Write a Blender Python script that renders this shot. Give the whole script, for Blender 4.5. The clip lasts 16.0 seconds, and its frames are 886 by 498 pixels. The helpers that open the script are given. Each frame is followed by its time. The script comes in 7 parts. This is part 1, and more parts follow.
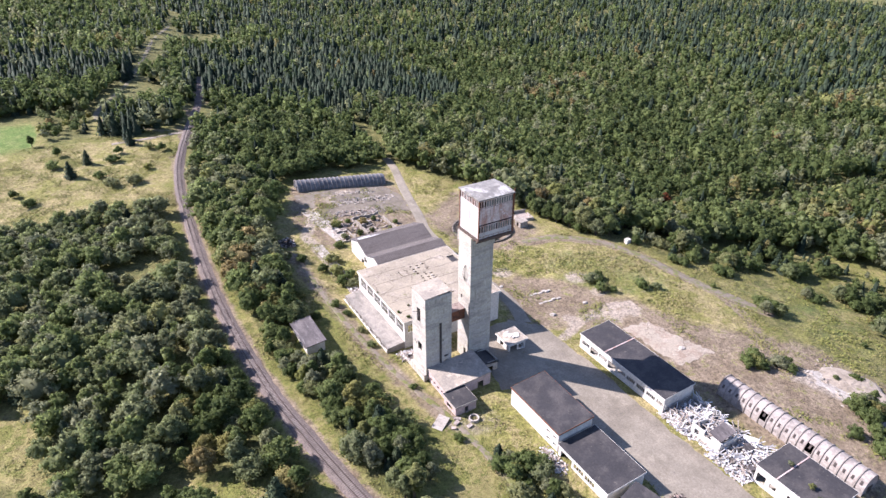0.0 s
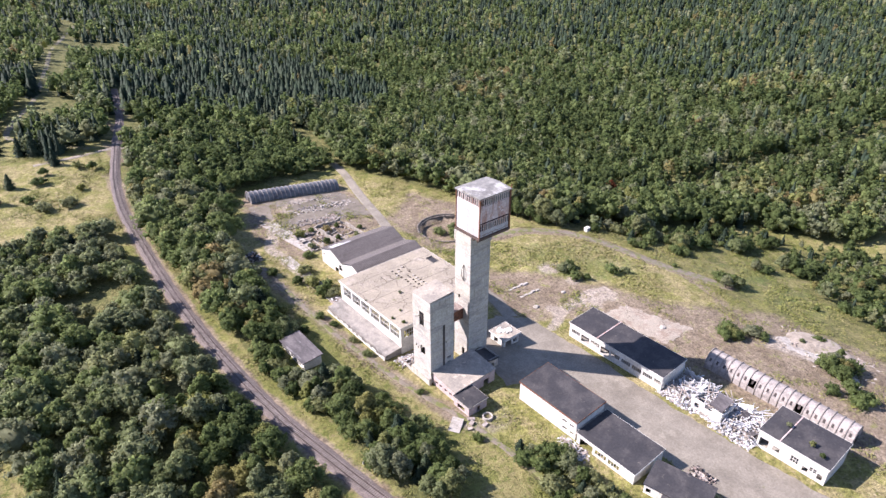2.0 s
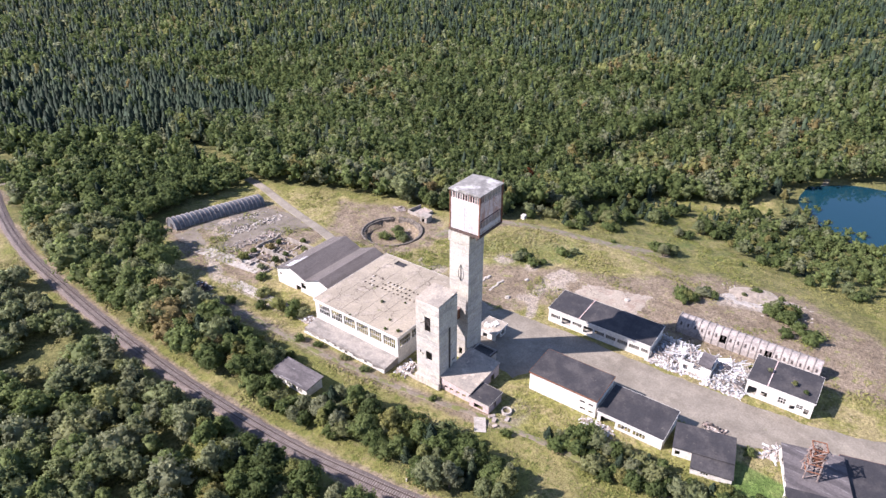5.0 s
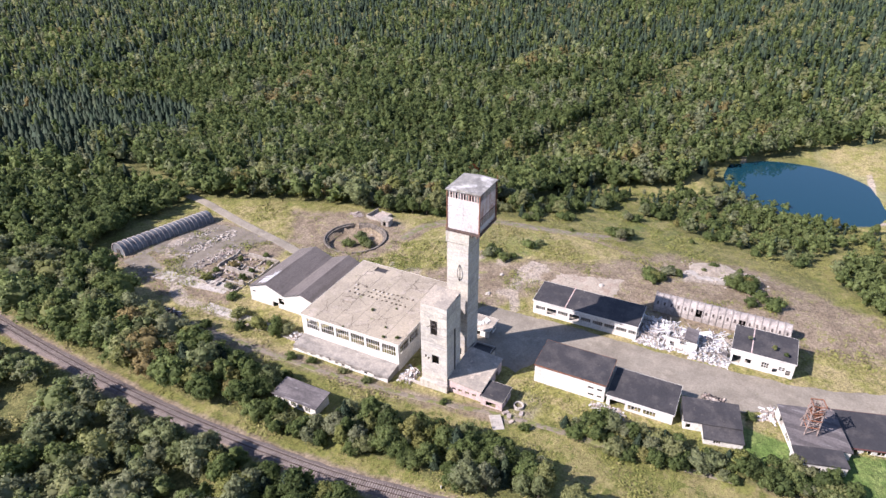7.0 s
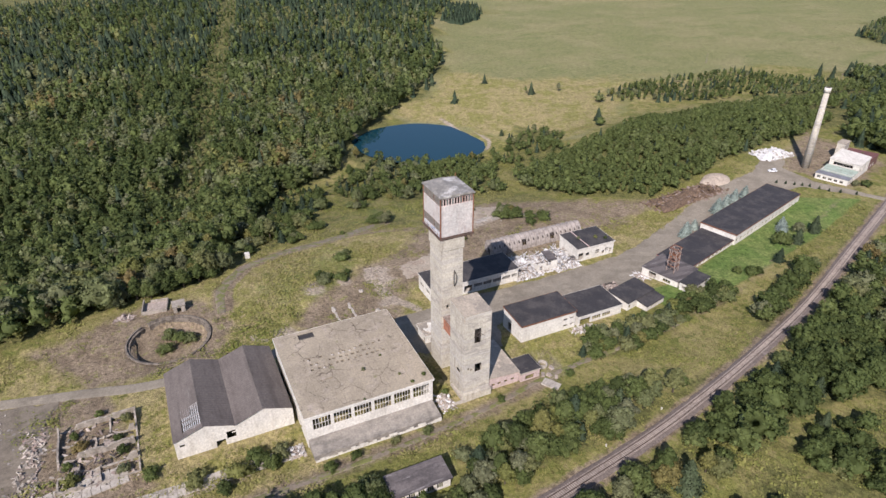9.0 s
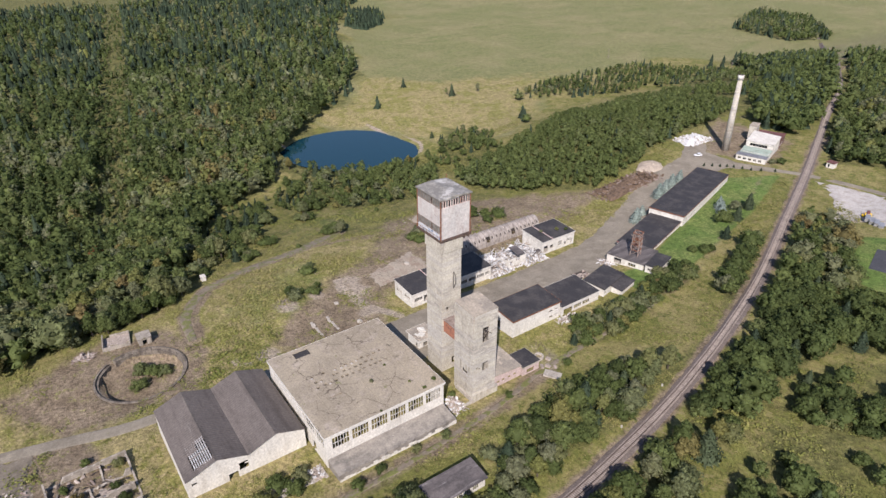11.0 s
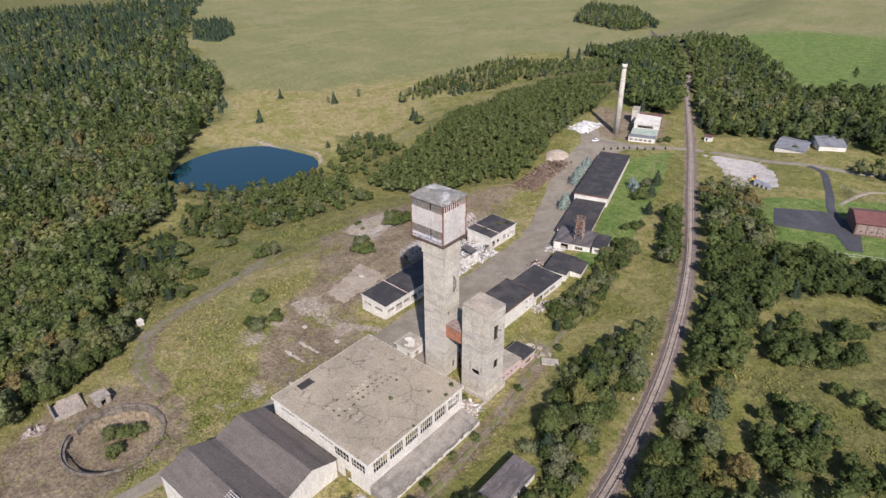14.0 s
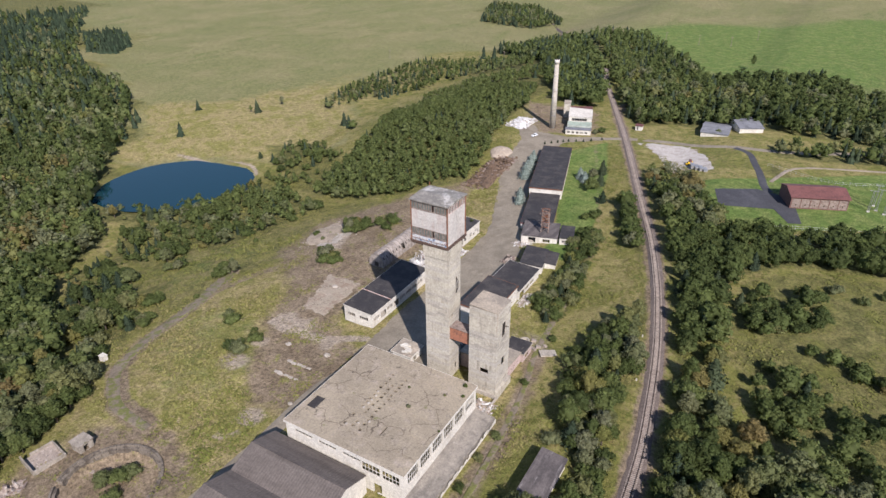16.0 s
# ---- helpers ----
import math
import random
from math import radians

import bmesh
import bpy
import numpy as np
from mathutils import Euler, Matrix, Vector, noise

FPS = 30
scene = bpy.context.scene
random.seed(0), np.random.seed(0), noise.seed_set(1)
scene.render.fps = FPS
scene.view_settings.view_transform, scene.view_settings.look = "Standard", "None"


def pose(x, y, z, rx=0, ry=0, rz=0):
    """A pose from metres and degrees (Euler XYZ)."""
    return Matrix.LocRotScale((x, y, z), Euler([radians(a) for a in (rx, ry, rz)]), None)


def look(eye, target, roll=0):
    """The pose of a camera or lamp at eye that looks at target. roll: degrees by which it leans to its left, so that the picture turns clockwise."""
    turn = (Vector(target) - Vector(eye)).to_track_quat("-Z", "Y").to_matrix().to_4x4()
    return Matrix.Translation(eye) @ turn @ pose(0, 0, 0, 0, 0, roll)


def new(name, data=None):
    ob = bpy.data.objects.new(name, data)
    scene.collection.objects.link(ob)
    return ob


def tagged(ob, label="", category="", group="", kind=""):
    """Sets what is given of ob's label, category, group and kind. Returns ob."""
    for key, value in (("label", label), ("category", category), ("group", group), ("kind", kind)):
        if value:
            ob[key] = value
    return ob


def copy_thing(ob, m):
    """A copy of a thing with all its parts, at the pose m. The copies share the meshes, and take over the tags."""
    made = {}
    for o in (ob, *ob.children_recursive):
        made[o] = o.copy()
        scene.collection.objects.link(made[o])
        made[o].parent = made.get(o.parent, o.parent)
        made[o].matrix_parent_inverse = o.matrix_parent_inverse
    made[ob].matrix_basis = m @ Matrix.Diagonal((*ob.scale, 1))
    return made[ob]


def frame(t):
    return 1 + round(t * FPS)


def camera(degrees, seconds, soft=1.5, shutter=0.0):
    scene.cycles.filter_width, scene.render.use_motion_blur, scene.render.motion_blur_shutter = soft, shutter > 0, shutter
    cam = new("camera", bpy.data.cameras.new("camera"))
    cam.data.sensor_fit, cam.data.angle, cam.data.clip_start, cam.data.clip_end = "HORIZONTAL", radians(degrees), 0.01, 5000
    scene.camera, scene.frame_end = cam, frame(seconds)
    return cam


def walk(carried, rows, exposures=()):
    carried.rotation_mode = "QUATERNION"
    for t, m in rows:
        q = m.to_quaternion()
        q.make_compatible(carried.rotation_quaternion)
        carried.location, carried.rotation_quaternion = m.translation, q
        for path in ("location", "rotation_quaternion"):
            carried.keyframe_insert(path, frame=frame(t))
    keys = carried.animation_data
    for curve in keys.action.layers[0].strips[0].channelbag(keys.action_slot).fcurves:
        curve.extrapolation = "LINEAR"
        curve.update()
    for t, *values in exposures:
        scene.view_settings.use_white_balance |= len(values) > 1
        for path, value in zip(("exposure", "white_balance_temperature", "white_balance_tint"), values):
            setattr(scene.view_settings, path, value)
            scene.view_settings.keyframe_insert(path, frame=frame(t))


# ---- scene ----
# The place is laid out in metres and drawn at the scale U (1 : 4), so that the
# quick arc in the middle of the flight keeps to a lawful pace.
U = 0.25
cam = camera(69.28, 16.0)
PATH = [
    (0.0, 4.46, 2.64, 120.99, 60.510, 0.067, -30.319),
    (0.5, -0.46, 6.06, 120.97, 60.494, 0.122, -32.559),
    (1.0, -5.34, 9.74, 120.95, 60.474, 0.142, -34.807),
    (1.5, -10.14, 13.68, 120.93, 60.453, 0.142, -37.068),
    (2.0, -14.80, 17.83, 120.91, 60.429, 0.132, -39.347),
    (2.5, -19.33, 22.20, 120.89, 60.405, 0.123, -41.647),
    (3.0, -23.69, 26.78, 120.85, 60.382, 0.121, -43.969),
    (4.0, -31.82, 36.50, 120.75, 60.336, 0.153, -48.679),
    (5.0, -39.11, 46.90, 120.61, 60.297, 0.236, -53.458),
    (5.5, -42.43, 52.34, 120.53, 60.281, 0.289, -55.859),
    (6.0, -45.52, 57.92, 120.44, 60.267, 0.340, -58.257),
    (6.5, -48.39, 63.64, 120.33, 60.257, 0.380, -60.643),
    (7.0, -51.08, 69.50, 120.22, 60.248, 0.397, -63.003),
    (7.1, -51.60, 70.74, 120.21, 60.248, 0.398, -63.496),
    (7.2, -52.47, 72.89, 120.15, 60.246, 0.399, -64.345),
    (7.3, -54.54, 78.41, 120.02, 60.241, 0.395, -66.508),
    (7.4, -57.16, 86.24, 119.82, 60.236, 0.379, -69.552),
    (7.5, -59.76, 95.60, 119.62, 60.235, 0.362, -73.168),
    (7.6, -62.42, 108.79, 119.41, 60.254, 0.353, -78.188),
    (7.7, -64.18, 123.98, 119.26, 60.298, 0.353, -83.868),
    (7.8, -64.54, 139.60, 119.18, 60.355, 0.347, -89.672),
    (7.9, -63.44, 154.81, 119.15, 60.412, 0.320, -95.354),
    (8.0, -61.12, 168.32, 119.14, 60.454, 0.267, -100.489),
    (8.1, -58.62, 178.38, 119.20, 60.476, 0.183, -104.314),
    (8.2, -56.23, 186.18, 119.27, 60.492, 0.104, -107.284),
    (8.3, -54.15, 191.88, 119.30, 60.507, 0.057, -109.500),
    (8.4, -52.22, 196.44, 119.28, 60.523, 0.036, -111.335),
    (8.5, -50.71, 199.60, 119.24, 60.539, 0.035, -112.648),
    (9.0, -47.57, 205.56, 119.06, 60.594, 0.055, -115.213),
    (10.0, -41.09, 217.16, 118.61, 60.770, 0.077, -120.217),
    (11.0, -33.96, 228.20, 118.24, 60.968, 0.093, -125.151),
    (11.5, -30.05, 233.47, 118.13, 61.054, 0.106, -127.617),
    (12.0, -25.87, 238.55, 118.10, 61.122, 0.125, -130.085),
    (12.5, -21.42, 243.42, 118.15, 61.169, 0.152, -132.560),
    (13.0, -16.72, 248.07, 118.28, 61.193, 0.190, -135.036),
    (13.5, -11.78, 252.48, 118.44, 61.199, 0.235, -137.506),
    (14.0, -6.65, 256.64, 118.61, 61.199, 0.283, -139.962),
    (14.5, -1.37, 260.55, 118.71, 61.200, 0.332, -142.391),
    (15.0, 4.02, 264.19, 118.69, 61.216, 0.373, -144.777),
    (15.5, 9.44, 267.54, 118.49, 61.260, 0.405, -147.105),
    (16.0, 14.83, 270.59, 118.05, 61.341, 0.425, -149.351),
]
walk(cam, [(t, pose(U * x, U * y, U * z, rx, ry, rz)) for t, x, y, z, rx, ry, rz in PATH], [(0.0, 1.42, 5950, 26), (5.5, 1.34, 6000, 26), (7.0, 1.26, 6050, 25), (8.5, 0.60, 6250, 20), (16.0, 0.54, 6250, 19)])

# ---- light ----
SUN = Vector((-0.735, 0.68, 0.82)).normalized()          # towards the sun
world = bpy.data.worlds.new("sky")
scene.world = world
world.use_nodes = True
wn = world.node_tree.nodes
sky = wn.new("ShaderNodeTexSky")
sky.sky_type, sky.sun_disc = "NISHITA", False
sky.sun_elevation = math.asin(SUN.z)
sky.sun_rotation = math.atan2(SUN.x, SUN.y)
sky.air_density, sky.dust_density = 0.8, 0.3
wn["Background"].inputs["Strength"].default_value = 0.10
world.node_tree.links.new(sky.outputs[0], wn["Background"].inputs["Color"])
lamp = bpy.data.lights.new("sun", "SUN")
lamp.energy, lamp.angle, lamp.color = 5.0, radians(0.53), (1.0, 0.945, 0.86)
sun = new("sun", lamp)
sun.matrix_world = look(SUN * 400, (0, 0, 0))


# ---- materials ----
def nodes_of(name):
    m = bpy.data.materials.new(name)
    m.use_nodes = True
    return m, m.node_tree.nodes, m.node_tree.links, m.node_tree.nodes["Principled BSDF"]


def wire(links, node, key, value):
    if hasattr(value, "links"):
        links.new(value, node.inputs[key])
    else:
        node.inputs[key].default_value = value


def noise_out(n, l, pos, scale, detail=4.0, rough=0.6, stretch=None):
    """Noise of `scale` features per metre; stretch squeezes the axes."""
    if stretch:
        mp = n.new("ShaderNodeVectorMath")
        mp.operation = "MULTIPLY"
        l.new(pos, mp.inputs[0])
        mp.inputs[1].default_value = stretch
        pos = mp.outputs[0]
    t = n.new("ShaderNodeTexNoise")
    t.inputs["Scale"].default_value = scale / U
    t.inputs["Detail"].default_value = detail
    t.inputs["Roughness"].default_value = rough
    l.new(pos, t.inputs["Vector"])
    return t.outputs[0]


def ramp(n, l, value, a, b):
    r = n.new("ShaderNodeMapRange")
    r.interpolation_type = "SMOOTHSTEP"
    l.new(value, r.inputs[0])
    r.inputs[1].default_value, r.inputs[2].default_value = a, b
    return r.outputs[0]


def mixed(n, l, fac, a, b, mode="MIX"):
    m = n.new("ShaderNodeMix")
    m.data_type, m.blend_type = "RGBA", mode
    wire(l, m, 0, fac)
    for key, v in ((6, a), (7, b)):
        wire(l, m, key, v if hasattr(v, "links") else (*v, 1.0))
    return m.outputs[2]


def bumped(n, l, bsdf, height, strength, dist):
    b = n.new("ShaderNodeBump")
    b.inputs["Strength"].default_value = strength
    b.inputs["Distance"].default_value = dist * U
    l.new(height, b.inputs["Height"])
    l.new(b.outputs[0], bsdf.inputs["Normal"])


def grained(n, l, pos, scale, lo, hi):
    g = n.new("ShaderNodeMapRange")
    l.new(noise_out(n, l, pos, scale, 6.0, 0.75), g.inputs[0])
    g.inputs[1].default_value, g.inputs[2].default_value = 0.32, 0.68
    g.inputs[3].default_value, g.inputs[4].default_value = lo, hi
    return g.outputs[0]


def surface(name, layers, rough=0.9, metal=0.0, bump=(6.0, 0.4, 0.05), spec=0.3, cracks=None):
    """layers: first a base colour, then (colour, noise scale, low, high, stretch)."""
    m, n, l, bsdf = nodes_of(name)
    pos = n.new("ShaderNodeNewGeometry").outputs["Position"]
    col = layers[0]
    for c, s, a, b, st in layers[1:]:
        col = mixed(n, l, ramp(n, l, noise_out(n, l, pos, s, 5.0, 0.65, st), a, b), col, c)
    if cracks:                                              # thin crack lines: colour, cells a metre, width
        bent = n.new("ShaderNodeVectorMath")
        bent.operation = "MULTIPLY_ADD"
        nz = n.new("ShaderNodeTexNoise")
        nz.inputs["Scale"].default_value = 0.35 / U
        l.new(pos, nz.inputs["Vector"])
        l.new(nz.outputs["Color"], bent.inputs[0])
        bent.inputs[1].default_value = (2.5 * U,) * 3
        l.new(pos, bent.inputs[2])
        vo = n.new("ShaderNodeTexVoronoi")
        vo.feature = "DISTANCE_TO_EDGE"
        vo.inputs["Scale"].default_value = cracks[1] / U
        l.new(bent.outputs[0], vo.inputs["Vector"])
        gaps = ramp(n, l, noise_out(n, l, pos, 0.12, 3.0), 0.42, 0.58)
        edge = ramp(n, l, vo.outputs["Distance"], cracks[2], cracks[2] * 0.3)
        both = n.new("ShaderNodeMath")
        both.operation = "MULTIPLY"
        l.new(gaps, both.inputs[0])
        l.new(edge, both.inputs[1])
        col = mixed(n, l, both.outputs[0], col, cracks[0])
    if bump:                                                # fine grain and grime over everything
        col = mixed(n, l, 1.0, col, grained(n, l, pos, 1.7, 0.72, 1.22), "MULTIPLY")
        col = mixed(n, l, 1.0, col, grained(n, l, pos, 0.16, 0.86, 1.12), "MULTIPLY")
    wire(l, bsdf, "Base Color", col if hasattr(col, "links") else (*col, 1.0))
    bsdf.inputs["Roughness"].default_value = rough
    bsdf.inputs["Metallic"].default_value = metal
    bsdf.inputs["Specular IOR Level"].default_value = spec
    if bump:
        bumped(n, l, bsdf, noise_out(n, l, pos, bump[0], 4.0, 0.7), bump[1], bump[2])
    return m


M = {}
M["concrete"] = surface("weathered_concrete", [(0.43, 0.395, 0.322), ((0.355, 0.322, 0.262), 0.25, 0.45, 0.7, None),
                        ((0.25, 0.215, 0.17), 0.9, 0.50, 0.74, (1, 1, 0.10)), ((0.30, 0.275, 0.235), 0.35, 0.52, 0.60, (0.3, 0.3, 1.2)), ((0.375, 0.347, 0.30), 0.9, 0.5, 0.56, (0.02, 0.02, 1)),
                        ((0.33, 0.20, 0.11), 0.5, 0.66, 0.78, (1, 1, 0.06)), ((0.47, 0.44, 0.38), 3.0, 0.58, 0.75, None)])
M["concrete_roof"] = surface("felt_roof_on_concrete", [(0.325, 0.28, 0.22), ((0.245, 0.215, 0.175), 0.12, 0.45, 0.6, None),
                             ((0.44, 0.37, 0.29), 0.35, 0.55, 0.7, None), ((0.20, 0.17, 0.14), 1.5, 0.6, 0.72, None),
                             ((0.16, 0.17, 0.07), 0.45, 0.68, 0.76, None)])
M["white_wall"] = surface("stained_white_plaster", [(0.55, 0.525, 0.465), ((0.45, 0.42, 0.362), 0.5, 0.48, 0.70, (1, 1, 0.4)),
                          ((0.42, 0.36, 0.30), 1.4, 0.59, 0.76, (1, 1, 0.16)), ((0.475, 0.442, 0.385), 4.0, 0.5, 0.7, None), ((0.33, 0.285, 0.235), 2.5, 0.70, 0.78, None)])
M["pink_wall"] = surface("faded_pink_render", [(0.44, 0.345, 0.315), ((0.38, 0.305, 0.275), 0.6, 0.45, 0.7, None),
                         ((0.36, 0.29, 0.25), 1.5, 0.6, 0.75, (1, 1, 0.2))])
M["tar"] = surface("bitumen_felt", [(0.034, 0.032, 0.033), ((0.062, 0.056, 0.053), 0.2, 0.42, 0.66, None),
                   ((0.115, 0.10, 0.085), 0.7, 0.60, 0.75, None)], rough=0.75)
M["sheet"] = surface("corrugated_roof_sheet", [(0.122, 0.104, 0.092), ((0.092, 0.078, 0.069), 0.35, 0.45, 0.65, (0.15, 1, 1)),
                     ((0.155, 0.138, 0.124), 0.8, 0.6, 0.75, (0.1, 1, 1))], rough=0.8)
M["old_roof"] = surface("silvery_old_felt", [(0.12, 0.105, 0.10), ((0.075, 0.066, 0.064), 0.5, 0.42, 0.6, (1, 0.2, 1)),
                        ((0.26, 0.24, 0.23), 0.9, 0.55, 0.75, (1, 0.15, 1))])
M["rust"] = surface("rusty_steel", [(0.20, 0.085, 0.045), ((0.09, 0.045, 0.03), 1.5, 0.45, 0.65, None),
                    ((0.33, 0.22, 0.17), 3.0, 0.6, 0.75, None)], rough=0.85, metal=0.1)
M["orange_rust"] = surface("orange_rust_sheet", [(0.29, 0.125, 0.075), ((0.17, 0.08, 0.055), 1.0, 0.5, 0.65, None)], rough=0.85)
M["clad"] = surface("white_cladding_panel", [(0.46, 0.435, 0.405), ((0.385, 0.335, 0.305), 0.5, 0.42, 0.68, (1, 1, 0.3)),
                    ((0.36, 0.22, 0.18), 0.9, 0.60, 0.76, (1, 1, 0.15)), ((0.30, 0.23, 0.20), 2.0, 0.64, 0.75, (1, 1, 0.3))], rough=0.6)
M["clad_paint"] = surface("cladding_sprayed_with_paint", [(0.50, 0.50, 0.50), ((0.16, 0.24, 0.36), 0.9, 0.54, 0.58, None), ((0.34, 0.16, 0.14), 1.1, 0.60, 0.63, None), ((0.12, 0.13, 0.14), 1.6, 0.61, 0.64, None)], rough=0.6)
M["clad_rust"] = surface("pale_cladding_streaked_with_rust", [(0.52, 0.42, 0.38), ((0.38, 0.22, 0.17), 0.8, 0.45, 0.65, (1, 1, 0.2)),
                         ((0.62, 0.57, 0.54), 1.0, 0.55, 0.7, None)], rough=0.6)
M["glass_dim"] = surface("dirty_wired_glass", [(0.10, 0.11, 0.10), ((0.20, 0.20, 0.18), 1.2, 0.5, 0.65, None)], rough=0.35, spec=0.5)
# dark timber; also fills openings with a colour in place of shade
M["dark"] = surface("dark_timber", [(0.05, 0.042, 0.037), ((0.09, 0.07, 0.06), 1.2, 0.5, 0.65, None)])
M["wood"] = surface("grey_weathered_timber", [(0.24, 0.19, 0.16), ((0.14, 0.10, 0.085), 1.0, 0.45, 0.65, None),
                    ((0.32, 0.17, 0.12), 0.7, 0.6, 0.75, None)])
M["metal"] = surface("galvanised_steel", [(0.42, 0.42, 0.42), ((0.33, 0.31, 0.29), 0.8, 0.5, 0.7, None)], rough=0.5, metal=0.6)
M["asphalt"] = surface("worn_yard_asphalt", [(0.236, 0.205, 0.156), ((0.188, 0.162, 0.122), 0.09, 0.45, 0.62, None),
                       ((0.305, 0.266, 0.20), 0.2, 0.56, 0.75, None), ((0.165, 0.14, 0.12), 0.8, 0.6, 0.74, None),
                       ((0.17, 0.165, 0.075), 0.33, 0.66, 0.74, None)])
M["gravel"] = surface("pale_gravel", [(0.29, 0.245, 0.19), ((0.21, 0.175, 0.132), 0.3, 0.45, 0.65, None), ((0.16, 0.16, 0.065), 0.22, 0.56, 0.68, None)])
M["ballast"] = surface("brown_ballast", [(0.155, 0.125, 0.108), ((0.10, 0.08, 0.068), 2.5, 0.45, 0.62, None), ((0.21, 0.18, 0.16), 0.3, 0.55, 0.75, None)],
                       bump=(8.0, 0.9, 0.1))
M["sleeper"] = surface("concrete_sleeper", [(0.30, 0.255, 0.22), ((0.21, 0.17, 0.145), 1.0, 0.45, 0.65, None)])
M["rail"] = surface("rusty_rail", [(0.075, 0.05, 0.04), ((0.12, 0.085, 0.07), 1.0, 0.5, 0.7, None)], rough=0.5, metal=0.6)
M["slab"] = surface("cracked_concrete_slab", [(0.37, 0.335, 0.285), ((0.27, 0.24, 0.20), 0.4, 0.45, 0.65, None), ((0.18, 0.165, 0.08), 0.9, 0.6, 0.7, None)])
M["floor_slab"] = surface("dusty_pink_floor_slab", [(0.315, 0.268, 0.205), ((0.262, 0.20, 0.148), 0.25, 0.45, 0.62, None), ((0.37, 0.325, 0.26), 0.6, 0.55, 0.68, None), ((0.20, 0.165, 0.115), 0.9, 0.60, 0.70, None)], bump=(3.0, 0.8, 0.15), cracks=((0.17, 0.14, 0.10), 0.25, 0.03))
M["rubble"] = surface("broken_white_rubble", [(0.54, 0.53, 0.51), ((0.36, 0.335, 0.31), 0.6, 0.5, 0.7, None), ((0.32, 0.28, 0.25), 1.2, 0.62, 0.74, None)])
M["rubble_grey"] = surface("grey_brown_rubble", [(0.30, 0.25, 0.21), ((0.42, 0.38, 0.34), 0.8, 0.5, 0.7, None), ((0.14, 0.11, 0.09), 1.3, 0.55, 0.7, None)])
M["grey_gravel"] = surface("trodden_grey_gravel", [(0.180, 0.152, 0.114), ((0.130, 0.108, 0.080), 0.25, 0.45, 0.65, None), ((0.30, 0.27, 0.24), 0.5, 0.6, 0.72, None), ((0.14, 0.135, 0.055), 0.4, 0.64, 0.72, None)])
M["white_gravel"] = surface("trampled_white_gravel", [(0.42, 0.39, 0.355), ((0.33, 0.30, 0.265), 0.3, 0.45, 0.65, None), ((0.24, 0.23, 0.12), 0.35, 0.6, 0.7, None)])
M["ruin"] = surface("dirty_ruin_concrete", [(0.30, 0.265, 0.22), ((0.20, 0.175, 0.14), 0.5, 0.42, 0.62, None), ((0.44, 0.40, 0.35), 0.9, 0.57, 0.7, None), ((0.14, 0.135, 0.05), 0.7, 0.62, 0.7, None)])
M["trail"] = surface("worn_earth_trail", [(0.20, 0.165, 0.125), ((0.15, 0.125, 0.09), 0.3, 0.45, 0.62, None), ((0.135, 0.14, 0.045), 0.35, 0.46, 0.58, None)])
M["sand"] = surface("pale_sand", [(0.38, 0.315, 0.245), ((0.30, 0.245, 0.19), 0.5, 0.5, 0.7, None)], bump=(2.0, 0.8, 0.3))
M["brush"] = surface("heaped_dry_brushwood", [(0.17, 0.115, 0.075), ((0.09, 0.06, 0.04), 1.2, 0.45, 0.6, None), ((0.26, 0.20, 0.14), 2.0, 0.58, 0.7, None)], bump=(3.0, 1.0, 0.5))
M["brick"] = surface("dull_red_brick", [(0.155, 0.085, 0.07), ((0.11, 0.065, 0.055), 1.0, 0.45, 0.65, None), ((0.33, 0.22, 0.19), 0.6, 0.6, 0.75, None)])
M["red_roof"] = surface("red_sheet_roof", [(0.15, 0.065, 0.058), ((0.11, 0.05, 0.045), 0.5, 0.45, 0.65, None)], rough=0.6)
M["grey_roof"] = surface("grey_roof", [(0.17, 0.175, 0.19), ((0.12, 0.125, 0.135), 0.4, 0.45, 0.65, None)])
M["green_roof"] = surface("pale_green_roof", [(0.30, 0.36, 0.30), ((0.24, 0.27, 0.22), 0.4, 0.45, 0.65, None)])
M["tarmac"] = surface("dark_tarmac", [(0.052, 0.053, 0.060), ((0.068, 0.069, 0.075), 0.15, 0.45, 0.65, None)])
M["bark"] = surface("tree_bark", [(0.12, 0.095, 0.07), ((0.07, 0.055, 0.045), 3.0, 0.45, 0.65, (1, 1, 0.2))])
M["yellow"] = surface("yellow_paint", [(0.75, 0.48, 0.03)], rough=0.5)
M["car_paint"] = surface("silver_white_paint", [(0.72, 0.72, 0.72)], rough=0.3, bump=None, spec=0.5)
M["rubber"] = surface("black_rubber", [(0.02, 0.02, 0.02)], bump=None)

# water
m, n, l, bsdf = nodes_of("pond_water")
bsdf.inputs["Base Color"].default_value = (0.006, 0.032, 0.045, 1)
bsdf.inputs["Roughness"].default_value = 0.04
bsdf.inputs["IOR"].default_value = 1.33
pos = n.new("ShaderNodeNewGeometry").outputs["Position"]
bumped(n, l, bsdf, noise_out(n, l, pos, 0.6, 3.0), 0.12, 0.1)
M["water"] = m


